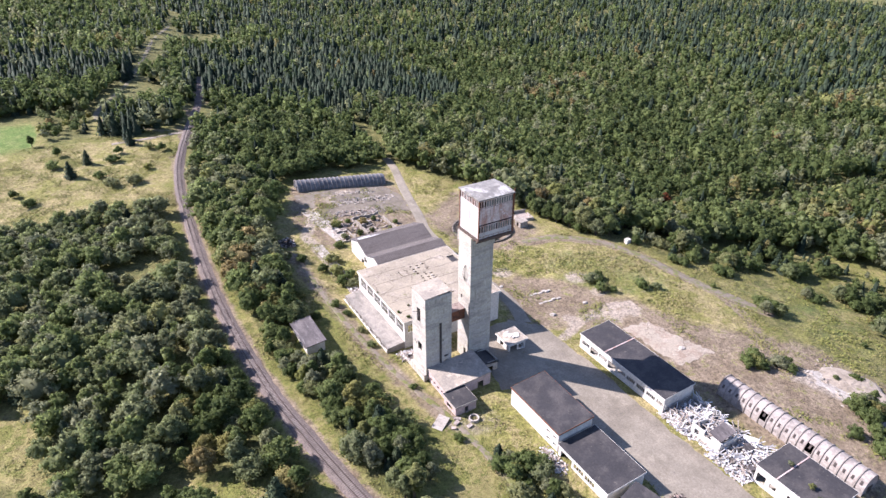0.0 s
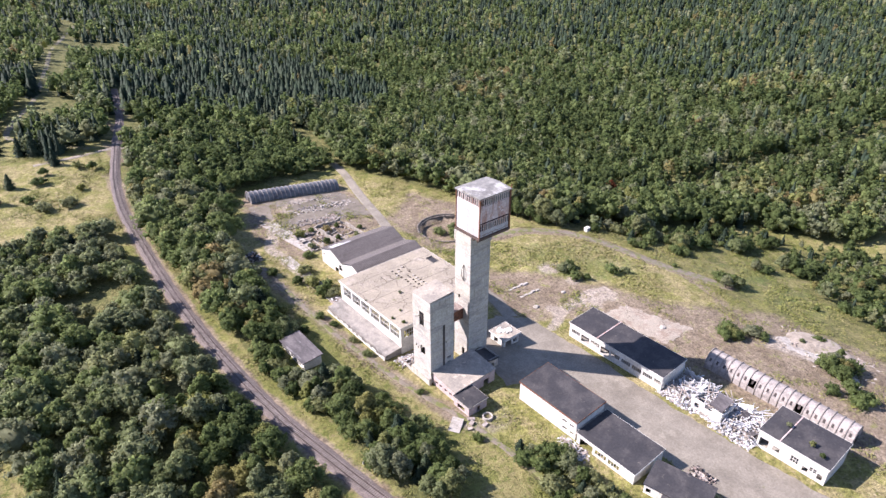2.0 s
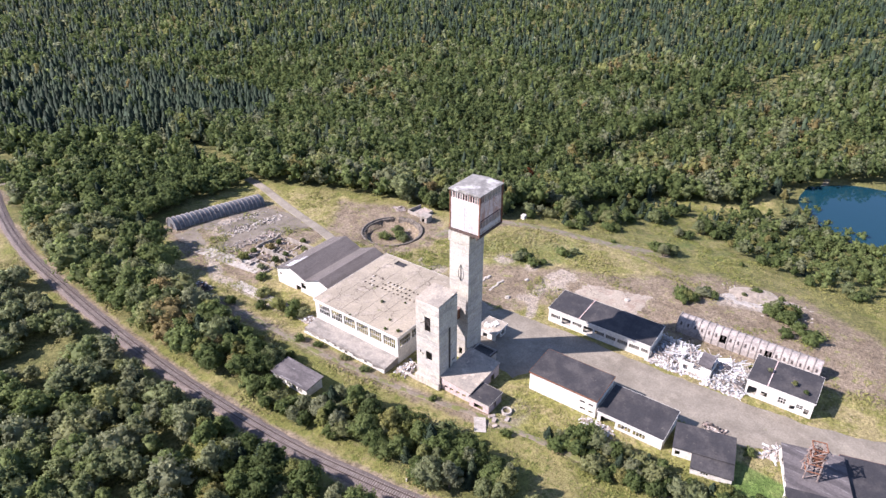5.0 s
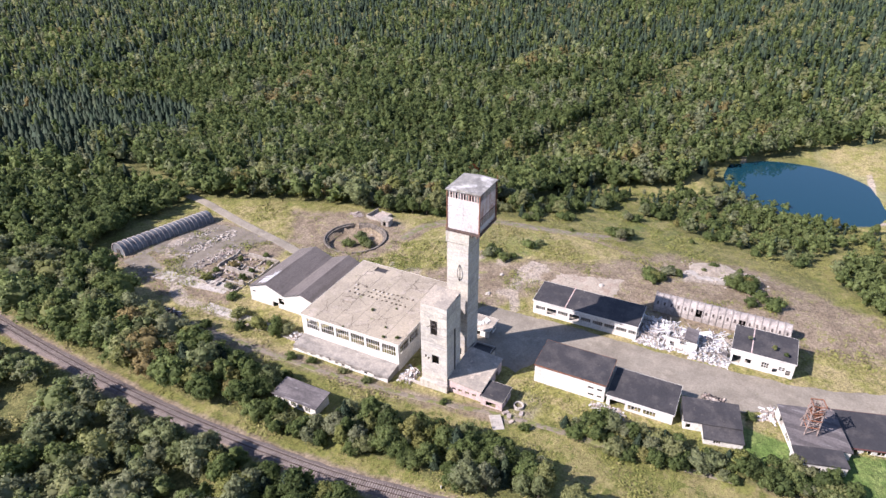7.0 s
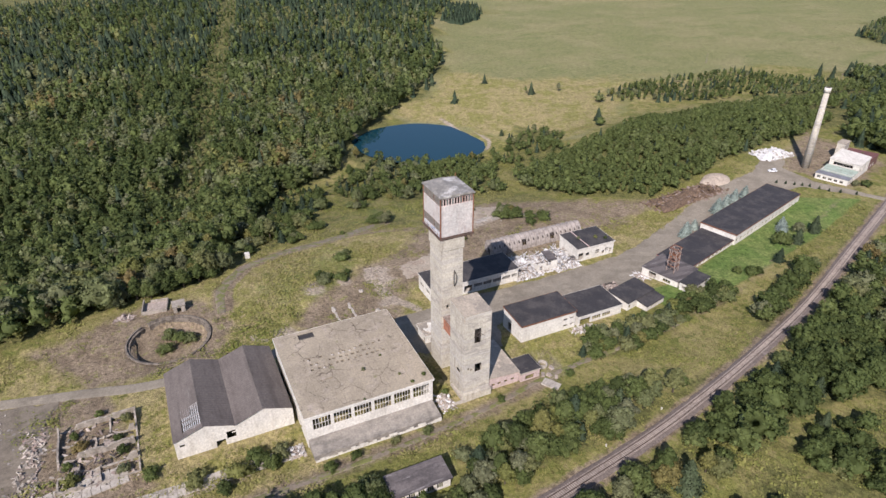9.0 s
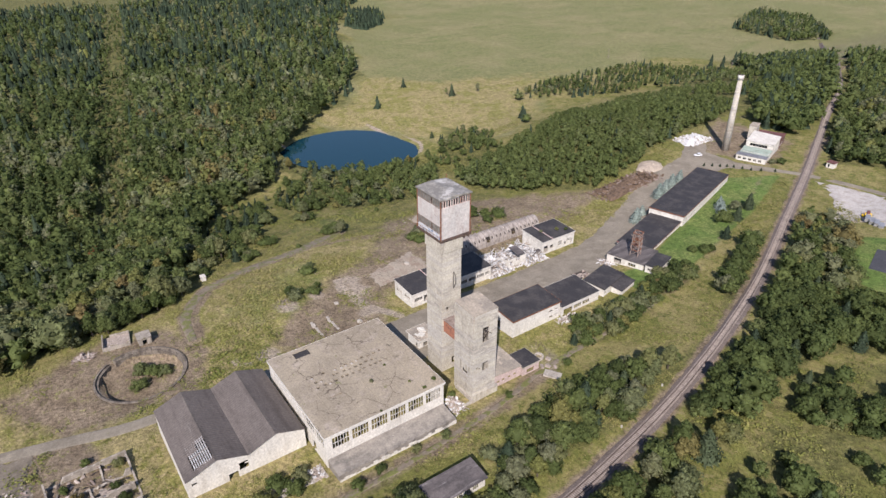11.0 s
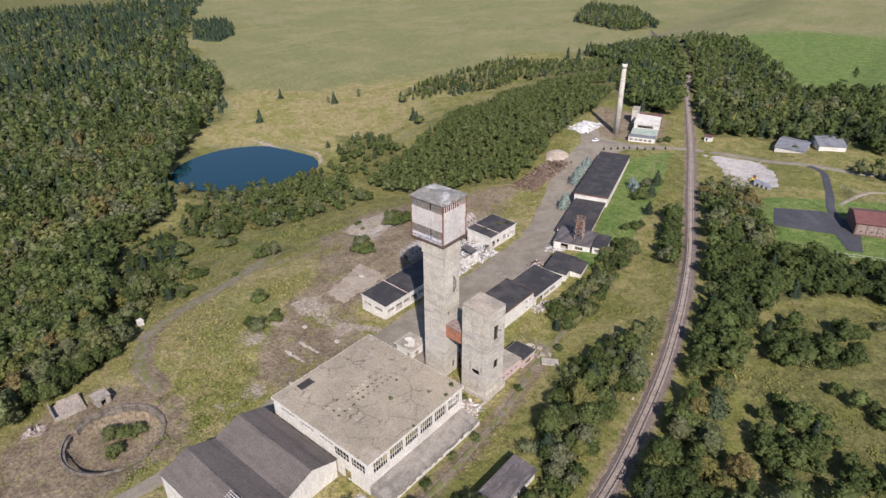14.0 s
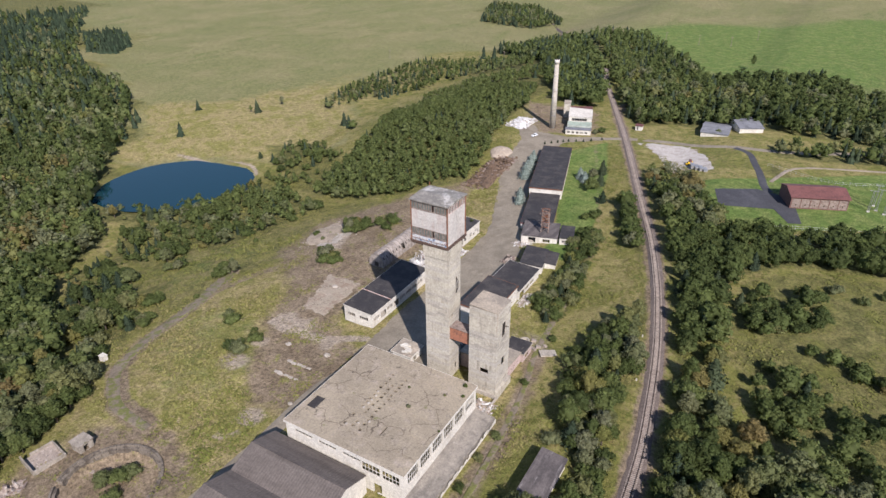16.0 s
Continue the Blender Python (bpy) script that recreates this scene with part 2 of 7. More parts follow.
def foliage(name, stops, scatter, thin_share=0.6, deep=0.35, speckle=0.36):
    """Leaves: one tint for a whole tree out of a row of greens, small changes from spray to spray."""
    m, n, l, bsdf = nodes_of(name)
    geo = n.new("ShaderNodeNewGeometry")
    if scatter:
        at = n.new("ShaderNodeAttribute")
        at.attribute_name = "tint"
        tint = at.outputs["Fac"]
    else:
        tint = n.new("ShaderNodeObjectInfo").outputs["Random"]
    row = n.new("ShaderNodeValToRGB")
    row.color_ramp.elements[0].position, row.color_ramp.elements[0].color = stops[0][0], (*stops[0][1], 1)
    row.color_ramp.elements[1].position, row.color_ramp.elements[1].color = stops[-1][0], (*stops[-1][1], 1)
    for at_, c in stops[1:-1]:
        row.color_ramp.elements.new(at_).color = (*c, 1)
    l.new(tint, row.inputs[0])
    col = row.outputs[0]
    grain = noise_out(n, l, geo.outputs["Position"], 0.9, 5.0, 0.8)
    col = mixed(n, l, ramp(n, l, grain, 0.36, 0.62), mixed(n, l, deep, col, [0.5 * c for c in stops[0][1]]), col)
    grey = n.new("ShaderNodeMapRange")
    l.new(geo.outputs["Random Per Island"], grey.inputs[0])
    grey.inputs[3].default_value, grey.inputs[4].default_value = 1 - speckle, 1 + speckle
    col = mixed(n, l, 1.0, col, grey.outputs[0], "MULTIPLY")
    l.new(col, bsdf.inputs["Base Color"])
    bsdf.inputs["Roughness"].default_value = 0.7
    bsdf.inputs["Specular IOR Level"].default_value = 0.12
    thin = n.new("ShaderNodeBsdfTranslucent")               # daylight shining through the leaves
    l.new(col, thin.inputs["Color"])
    both = n.new("ShaderNodeMixShader")
    both.inputs[0].default_value = thin_share
    l.new(bsdf.outputs[0], both.inputs[1])
    l.new(thin.outputs[0], both.inputs[2])
    l.new(both.outputs[0], n["Material Output"].inputs["Surface"])
    return m


LEAF = [(0.0, (0.094, 0.124, 0.044)), (0.3, (0.140, 0.180, 0.060)), (0.55, (0.192, 0.232, 0.082)), (0.75, (0.255, 0.264, 0.155)), (0.92, (0.268, 0.278, 0.088)), (1.0, (0.300, 0.235, 0.105))]
FIR = [(0.0, (0.024, 0.038, 0.022)), (0.6, (0.036, 0.053, 0.030)), (1.0, (0.058, 0.076, 0.038))]
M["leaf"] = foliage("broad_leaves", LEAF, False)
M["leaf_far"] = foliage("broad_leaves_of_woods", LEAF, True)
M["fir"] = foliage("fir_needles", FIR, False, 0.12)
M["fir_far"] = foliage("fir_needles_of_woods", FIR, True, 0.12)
M["blue_fir"] = foliage("silver_blue_needles", [(0.0, (0.20, 0.25, 0.22)), (1.0, (0.29, 0.34, 0.30))], False, 0.25)
M["autumn"] = foliage("rust_red_leaves", [(0.0, (0.16, 0.05, 0.025)), (1.0, (0.25, 0.10, 0.04))], False)
M["weed"] = foliage("weeds_and_tall_grass", [(0.0, (0.135, 0.152, 0.038)), (0.35, (0.185, 0.186, 0.054)), (0.7, (0.242, 0.218, 0.082)), (1.0, (0.272, 0.222, 0.110))], True, 0.15, 0.12, 0.15)

# ground: three masks from the plan, broken up by noise
m, n, l, bsdf = nodes_of("ground_cover")
pos = n.new("ShaderNodeNewGeometry").outputs["Position"]


def mask(name, spread=0.9, lo=0.35, hi=0.65, scale=0.12):
    at = n.new("ShaderNodeAttribute")
    at.attribute_name = name
    ns = noise_out(n, l, pos, scale, 6.0, 0.7)
    ad = n.new("ShaderNodeMath")
    ad.operation = "MULTIPLY_ADD"
    l.new(ns, ad.inputs[0])
    ad.inputs[1].default_value = spread
    sb = n.new("ShaderNodeMath")
    sb.operation = "SUBTRACT"
    l.new(at.outputs["Fac"], sb.inputs[0])
    sb.inputs[1].default_value = spread * 0.5
    l.new(sb.outputs[0], ad.inputs[2])
    return ramp(n, l, ad.outputs[0], lo, hi)


def blotch(base, colour, scale, lo, hi, stretch=None):
    return mixed(n, l, ramp(n, l, noise_out(n, l, pos, scale, 6.0, 0.78, stretch), lo, hi), base, colour)


grass = blotch((0.150, 0.150, 0.042), (0.240, 0.206, 0.084), 0.06, 0.44, 0.56)
grass = blotch(grass, (0.112, 0.122, 0.030), 0.22, 0.52, 0.60)
grass = blotch(grass, (0.205, 0.172, 0.082), 0.35, 0.55, 0.63)
grass = blotch(grass, (0.075, 0.088, 0.024), 1.1, 0.54, 0.64)
dry = blotch((0.268, 0.222, 0.104), (0.192, 0.182, 0.056), 0.08, 0.45, 0.57)
dry = blotch(dry, (0.140, 0.138, 0.036), 0.28, 0.54, 0.62)
dry = blotch(dry, (0.300, 0.245, 0.135), 0.45, 0.56, 0.64)
dry = blotch(dry, (0.100, 0.094, 0.036), 1.2, 0.55, 0.65)
bare = blotch((0.232, 0.182, 0.126), (0.165, 0.126, 0.084), 0.13, 0.42, 0.60)
bare = blotch(bare, (0.155, 0.150, 0.055), 0.3, 0.56, 0.62)
bare = blotch(bare, (0.115, 0.090, 0.055), 1.0, 0.52, 0.66)
lush = mixed(n, l, ramp(n, l, noise_out(n, l, pos, 0.15, 5.0, 0.6), 0.4, 0.65), (0.098, 0.150, 0.036), (0.140, 0.172, 0.052))
# olive forest floor, also coloured dark for the shade between trees
shaded_floor_c = mixed(n, l, ramp(n, l, noise_out(n, l, pos, 0.2, 6.0, 0.75), 0.42, 0.6), (0.085, 0.088, 0.030), (0.15, 0.14, 0.052))
pale = mixed(n, l, ramp(n, l, noise_out(n, l, pos, 0.5, 5.0, 0.7), 0.4, 0.65), (0.345, 0.292, 0.228), (0.25, 0.205, 0.155))
field = mixed(n, l, ramp(n, l, noise_out(n, l, pos, 0.015, 6.0, 0.6), 0.4, 0.65), (0.165, 0.166, 0.070), (0.205, 0.188, 0.090))
field = mixed(n, l, ramp(n, l, noise_out(n, l, pos, 0.05, 5.0, 0.7, (1, 0.25, 1)), 0.5, 0.7), field, (0.145, 0.155, 0.060))
col = mixed(n, l, mask("field", 0.3, scale=0.02), grass, field)
col = mixed(n, l, mask("dry"), col, dry)
col = mixed(n, l, mask("scrub", 0.8), col, shaded_floor_c)
col = mixed(n, l, mask("lush", 0.5), col, lush)
col = mixed(n, l, mask("bare"), col, bare)
col = mixed(n, l, mask("pale", 0.8, scale=0.25), col, pale)
col = mixed(n, l, 1.0, col, grained(n, l, pos, 1.1, 0.42, 1.6), "MULTIPLY")
col = mixed(n, l, 1.0, col, grained(n, l, pos, 0.3, 0.74, 1.24), "MULTIPLY")
l.new(col, bsdf.inputs["Base Color"])
bsdf.inputs["Roughness"].default_value = 0.95
bsdf.inputs["Specular IOR Level"].default_value = 0.15
bumped(n, l, bsdf, noise_out(n, l, pos, 1.6, 5.0, 0.75), 0.9, 0.5)
M["ground"] = m


# ---- building tools (all in metres; U is applied when a mesh is linked) ----
class Geo:
    def __init__(self):
        self.v, self.f = [], []

    def add(self, vs, fs):
        k = len(self.v)
        self.v += [tuple(p) for p in vs]
        self.f += [tuple(i + k for i in f) for f in fs]
        return self

    def box(self, x0, y0, z0, x1, y1, z1, m=None):
        vs = [Vector(p) for p in ((x0, y0, z0), (x1, y0, z0), (x1, y1, z0), (x0, y1, z0), (x0, y0, z1), (x1, y0, z1), (x1, y1, z1), (x0, y1, z1))]
        if m:
            vs = [m @ p for p in vs]
        return self.add(vs, [(3, 2, 1, 0), (4, 5, 6, 7), (0, 1, 5, 4), (1, 2, 6, 5), (2, 3, 7, 6), (3, 0, 4, 7)])

    def tube(self, p0, p1, r0, r1=None, n=10, caps=True):
        p0, p1, r1 = Vector(p0), Vector(p1), r0 if r1 is None else r1
        q = (p1 - p0).to_track_quat("Z", "Y")
        vs = []
        for p, r in ((p0, r0), (p1, r1)):
            vs += [p + q @ Vector((r * math.cos(a), r * math.sin(a), 0)) for a in (2 * math.pi * i / n for i in range(n))]
        fs = [(i, (i + 1) % n, n + (i + 1) % n, n + i) for i in range(n)]
        if caps:
            fs += [tuple(range(n - 1, -1, -1)), tuple(range(n, 2 * n))]
        return self.add(vs, fs)

    def move(self, m):
        self.v = [tuple(m @ Vector(p)) for p in self.v]
        return self


def mesh_of(name, g, mat, smooth=False):
    me = bpy.data.meshes.new(name)
    me.from_pydata([(U * x, U * y, U * z) for x, y, z in g.v], [], g.f)
    me.materials.append(M[mat])
    if smooth:
        me.shade_smooth()
    return me


def thing(name, x, y, z, label, category, rz=0.0, group="", kind=""):
    ob = new(name)
    ob.empty_display_size = 0.1
    ob.matrix_world = pose(U * x, U * y, U * z, 0, 0, rz)
    return tagged(ob, label, category, group, kind)


def part(name, g, mat, parent, label="", smooth=False):
    ob = new(name, mesh_of(name, g, mat, smooth))
    ob.parent = parent
    return tagged(ob, label)


def solid(name, g, mat, x, y, z, label, category, rz=0.0, group="", kind="", smooth=False):
    """A thing that is one mesh, with its origin at its base."""
    ob = new(name, mesh_of(name, g, mat, smooth))
    ob.matrix_world = pose(U * x, U * y, U * z, 0, 0, rz)
    return tagged(ob, label, category, group, kind)


def panel(w, h, t, holes=()):
    """A slab w by h, t thick, with rectangular holes (u0, v0, u1, v1) right through."""
    us = sorted({0.0, w, *[max(0.0, min(w, a)) for q in holes for a in (q[0], q[2])]})
    vs = sorted({0.0, h, *[max(0.0, min(h, a)) for q in holes for a in (q[1], q[3])]})
    full = [[not any(q[0] - 1e-6 <= us[i] and us[i + 1] <= q[2] + 1e-6 and q[1] - 1e-6 <= vs[j] and vs[j + 1] <= q[3] + 1e-6 for q in holes)
             for j in range(len(vs) - 1)] for i in range(len(us) - 1)]
    g, seen = Geo(), {}

    def at(*p):
        if p not in seen:
            seen[p] = len(g.v)
            g.v.append(p)
        return seen[p]

    def is_full(i, j):
        return 0 <= i < len(us) - 1 and 0 <= j < len(vs) - 1 and full[i][j]
    for i in range(len(us) - 1):
        for j in range(len(vs) - 1):
            if not full[i][j]:
                continue
            a, b, c, d = us[i], us[i + 1], vs[j], vs[j + 1]
            k = [at(*p) for p in ((a, 0, c), (b, 0, c), (b, 0, d), (a, 0, d), (a, t, c), (b, t, c), (b, t, d), (a, t, d))]
            fs = ([(0, 1, 2, 3), (7, 6, 5, 4)] + ([] if is_full(i - 1, j) else [(0, 3, 7, 4)]) + ([] if is_full(i + 1, j) else [(1, 5, 6, 2)])
                  + ([] if is_full(i, j - 1) else [(0, 4, 5, 1)]) + ([] if is_full(i, j + 1) else [(3, 2, 6, 7)]))
            g.f += [tuple(k[q] for q in f) for f in fs]
    return g


def wall_pose(side, lx, ly):
    """Where a wall panel (u along the wall, its face outwards) stands on a box 0..lx, 0..ly."""
    return {"S": pose(0, 0, 0), "E": pose(lx, 0, 0, 0, 0, 90), "N": pose(lx, ly, 0, 0, 0, 180), "W": pose(0, ly, 0, 0, 0, -90)}[side]


def bars(u0, v0, u1, v1, nu, nv, w=0.13, d=0.08):
    du, dv = (u1 - u0) / nu, (v1 - v0) / nv
    gaps = [(i * du + w / 2, j * dv + w / 2, (i + 1) * du - w / 2, (j + 1) * dv - w / 2) for i in range(nu) for j in range(nv)]
    return panel(u1 - u0, v1 - v0, d, gaps).move(pose(u0, 0.06, v0))


def block(name, x0, y0, x1, y1, zb, zt, label, category, wall="white_wall", roof="tar", holes=None, rise=(0, 0), over=0.25, rz=0.0,
          group="", thick=0.3, roof_t=0.28, roof_holes=(), sash="white_wall", fascia=None, floor=True, sink=1.0):
    """A flat-roofed building: four walls with openings through them, a roof, sashes. holes: side -> (u0, v0, u1, v1, columns, rows)."""
    lx, ly, h = x1 - x0, y1 - y0, zt - zb
    t = thing(name, x0, y0, zb, label, category, rz, group)
    for side in "SENW":
        run = lx if side in "SN" else ly
        hs = (holes or {}).get(side, ())
        cut = [(q[0], q[1] + sink, q[2], q[3] + sink) for q in hs]
        w = run if side in "SN" else run - 2 * thick
        off = 0 if side in "SN" else thick
        g = panel(w, h + sink, thick, [(max(0, a - off), b, min(w, c - off), d) for a, b, c, d in cut])
        m = wall_pose(side, lx, ly) @ pose(off, 0, -sink)
        ob = part("wall", g.move(m), wall, t)
        for q in hs:
            if len(q) > 4 and q[4]:
                part("window", bars(q[0], q[1], q[2], q[3], q[4], q[5]).move(wall_pose(side, lx, ly)), sash, ob, "white glazing bars with broken panes")
    a, b = rise                                     # how much the east and the north edge lie higher
    g = panel(lx + 2 * over, ly + 2 * over, roof_t, roof_holes)
    g.v = [(u - over, v - over, h - d + roof_t + a * (u - over) / lx + b * (v - over) / ly) for u, d, v in g.v]
    g.f = [f[::-1] for f in g.f]
    top = part("roof", g, roof, t)
    if a or b:                                      # close the wedge under a tilted roof
        w = Geo()
        for (xa, ya), (xb, yb) in (((0, 0), (lx, 0)), ((lx, 0), (lx, ly)), ((lx, ly), (0, ly)), ((0, ly), (0, 0))):
            za, zb2 = a * xa / lx + b * ya / ly, a * xb / lx + b * yb / ly
            w.add([(xa, ya, h - 0.01), (xb, yb, h - 0.01), (xb, yb, h + zb2), (xa, ya, h + za)], [(0, 1, 2, 3)])
        part("parapet", w, wall, t)
    if fascia:
        g = Geo()
        for xa, ya, xb, yb in ((-over, -over - 0.06, lx + over, -over), (-over, ly + over, lx + over, ly + over + 0.06), (-over - 0.06, -over, -over, ly + over), (lx + over, -over, lx + over + 0.06, ly + over)):
            g.add([(x, y, h + e + a * min(max(x, 0), lx) / lx + b * min(max(y, 0), ly) / ly) for e in (-0.12, roof_t + 0.05) for x, y in ((xa, ya), (xb, ya), (xb, yb), (xa, yb))],
                  [(3, 2, 1, 0), (4, 5, 6, 7), (0, 1, 5, 4), (1, 2, 6, 5), (2, 3, 7, 6), (3, 0, 4, 7)])
        part("fascia", g, fascia, t, "thin pale roof edge")
    if floor:
        part("floor", Geo().box(thick, thick, -0.1, lx - thick, ly - thick, 0.05), "slab", t)
    return t


def bulk(name, V, F, mat, tint=None, smooth=False, normals=None):
    """A large mesh from arrays; F is (n, 3) or (n, 4)."""
    me = bpy.data.meshes.new(name)
    V, F = np.asarray(V, np.float32) * U, np.asarray(F, np.int32)
    me.vertices.add(len(V))
    me.vertices.foreach_set("co", V.ravel())
    me.loops.add(F.size)
    me.loops.foreach_set("vertex_index", F.ravel())
    me.polygons.add(len(F))
    me.polygons.foreach_set("loop_start", np.arange(0, F.size, F.shape[1], dtype=np.int32))
    if smooth:
        me.polygons.foreach_set("use_smooth", np.ones(len(F), bool))
    me.materials.append(M[mat])
    if tint is not None:
        at = me.attributes.new("tint", "FLOAT", "POINT")
        at.data.foreach_set("value", np.asarray(tint, np.float32))
    me.update(calc_edges=True)
    if normals is not None:                              # soft shading round each leaf clump
        me.polygons.foreach_set("use_smooth", np.ones(len(F), bool))
        me.normals_split_custom_set_from_vertices(np.asarray(normals, np.float32))
    return me


# ---- the lie of the land ----
def step(x, a, b):
    u = np.clip((x - a) / (b - a), 0, 1)
    return u * u * (3 - 2 * u)


def gz(x, y):
    """Height of the ground: a gentle fall from the railway to the pond."""
    x, y = np.asarray(x, float), np.asarray(y, float)
    so = step(-y, -30, 90)
    z = -5.0 - 3.6 * step(x, 45, 78) - 5.5 * step(x, 85, 150) * (1 - 0.8 * so) - 22.5 * step(x, 150 + 60 * so, 315 + 20 * so)
    z = z + so + 5 * step(y, 240, 400) * (1 - step(x, 60, 140))
    z = z - 2.4 * step(-np.hypot(x - 149.2, y - 215.4), -12.7, -11.7)   # the round basin
    dip = np.hypot((x - 342) / 40.0, (y - 38) / 44.0)           # the pond's basin
    return z - 3.0 * step(1.12 - dip, 0, 0.35)


def G(x, y):
    return float(gz(x, y))


def inside(px, py, poly):
    """Which points lie in a polygon."""
    r = np.zeros(np.shape(px), bool)
    for (x0, y0), (x1, y1) in zip(poly, poly[1:] + poly[:1]):
        c = (y0 > py) != (y1 > py)
        r ^= c & (px < (x1 - x0) * (py - y0) / (y1 - y0 + 1e-12) + x0)
    return r


def line_far(px, py, line):
    """How far points lie from a line of points."""
    best = np.full(np.shape(px), 1e9)
    for (x0, y0), (x1, y1) in zip(line, line[1:]):
        dx, dy = x1 - x0, y1 - y0
        u = np.clip(((px - x0) * dx + (py - y0) * dy) / (dx * dx + dy * dy), 0, 1)
        best = np.minimum(best, np.hypot(px - x0 - u * dx, py - y0 - u * dy))
    return best


def soft(px, py, poly, edge):
    """1 in a polygon, falling to 0 over `edge` metres on either side of its rim."""
    d = line_far(px, py, poly + poly[:1])
    return np.clip(0.5 + np.where(inside(px, py, poly), d, -d) / (2 * edge), 0, 1)


def curve(points, gap):
    """A smooth line through points, in steps of about `gap` metres."""
    ps = [Vector((*p, 0)) for p in points]
    ps = [2 * ps[0] - ps[1]] + ps + [2 * ps[-1] - ps[-2]]
    out = []
    for a, b, c, d in zip(ps, ps[1:], ps[2:], ps[3:]):
        k = max(2, int((c - b).length / 1.0))
        out += [0.5 * ((2 * b) + (c - a) * u + (2 * a - 5 * b + 4 * c - d) * u * u + (3 * b - a - 3 * c + d) * u ** 3) for u in (i / k for i in range(k))]
    out.append(ps[-2])
    line, rest = [out[0]], 0.0
    for a, b in zip(out, out[1:]):
        s = (b - a).length
        while rest + s >= gap:
            a = a + (b - a) * ((gap - rest) / s)
            s, rest = (b - a).length, 0.0
            line.append(a)
        rest += s
    return [(p.x, p.y) for p in line]


RAIL = [(92, 520), (76, 450), (69, 424), (54, 374), (43, 335), (37, 302), (34, 266), (31.5, 230), (30.5, 200), (31, 171), (32.5, 146), (35.5, 125), (39, 105),
        (43.5, 85), (51, 57), (64, 17), (86, -40), (109, -99), (135, -162), (160, -222), (180, -276), (216, -346), (258, -426), (350, -583)]
POND = [(368, 80), (385, 58), (386, 29), (372, 8), (351, -3), (328, -6), (311, 0), (303, 14), (303, 36), (309, 52), (322, 68), (343, 80)]
YARD = [(60, 185), (62, 250), (82, 300), (150, 305), (165, 262), (180, 226), (205, 195), (212, 160), (200, 110), (205, 70), (185, 30), (165, -10), (150, -40),
        (110, -10), (92, 40), (78, 80), (70, 120)]
MEADOW = [(165, 262), (180, 226), (205, 195), (234, 165), (270, 156), (300, 135), (300, 20), (270, 25), (215, 35), (185, 20), (200, 110), (212, 160), (190, 190)]
WEST_MEADOW = [(-200, 292), (-60, 291), (6, 297), (31, 303), (36, 318), (46, 378), (0, 392), (-60, 395), (-200, 400)]
FAR_FIELD = [(395, 60), (415, 30), (470, -13), (520, -50), (560, -84), (640, -112), (735, -152), (990, -313), (2900, -900), (2900, -2900), (-2900, -2900),
             (-2900, -420), (-400, -300), (-60, -215), (-23, -222), (18, -280), (54, -262), (92, -255), (160, -330), (330, -390), (401, -325), (320, -108), (283, -52), (300, -15), (345, -14)]
GRAVEL_LINE = [(64, 225), (65, 181), (66, 161), (68, 138), (73, 117), (75, 79), (82, 29), (97, -15), (118, -72), (122, -84)]

# ground sheet: fine where the camera passes near, coarse to the horizon
far = [160 * 1.22 ** k for k in range(1, 16)]
xs = np.array([-60 - a for a in far[::-1]] + list(np.arange(-60, 330, 2.0)) + [330 + a - 155 for a in far])
ys = np.array([-150 - a for a in far[::-1]] + list(np.arange(-150, 330, 2.0)) + [330 + a - 155 for a in far])
gx, gy = np.meshgrid(xs, ys, indexing="ij")
lump = np.array([noise.noise((x * 0.09, y * 0.09, 3.3)) + 0.5 * noise.noise((x * 0.25, y * 0.25, 7.1)) for x, y in zip(gx.ravel(), gy.ravel())]).reshape(gx.shape)
flat = np.maximum(soft(gx, gy, [(84, 40), (84, 220), (122, 300), (150, 300), (128, 220), (150, 125), (150, 40), (125, -10)], 5), np.clip(1.4 - line_far(gx, gy, RAIL) / 8, 0, 1))
TRAIL = [(158, 197), (176, 194.5), (193, 183), (201, 166), (203.5, 151), (206, 138), (211, 124), (213, 114)]
flat = np.maximum.reduce([flat, np.clip(1.7 - line_far(gx, gy, TRAIL) / 5, 0, 1), np.clip(1.7 - line_far(gx, gy, GRAVEL_LINE) / 4, 0, 1), soft(gx, gy, [(148, 132), (170, 130), (172, 100), (150, 100)], 4), soft(gx, gy, [(100, 60), (150, 50), (175, -60), (185, -120), (100, -120), (118, -60), (90, 20)], 6), soft(gx, gy, [(60, 10), (-60, -10), (-100, -170), (100, -130)], 6),
                          np.clip(1.6 - line_far(gx, gy, [(121, 146), (125, 162), (124, 190), (125, 222), (130, 240), (138, 270), (147, 300), (150, 318)]) / 6, 0, 1)])
hz = gz(gx, gy) + lump * 0.4 * (1 - flat)
nx, ny = gx.shape
idx = np.arange(nx * ny).reshape(nx, ny)
quads = np.stack([idx[:-1, :-1], idx[1:, :-1], idx[1:, 1:], idx[:-1, 1:]], -1).reshape(-1, 4)
me = bulk("ground", np.stack([gx, gy, hz], -1).reshape(-1, 3), quads, "ground", smooth=True)
PX, PY = gx.ravel(), gy.ravel()
zero = np.zeros(len(PX))
field_m = soft(PX, PY, FAR_FIELD, 6)
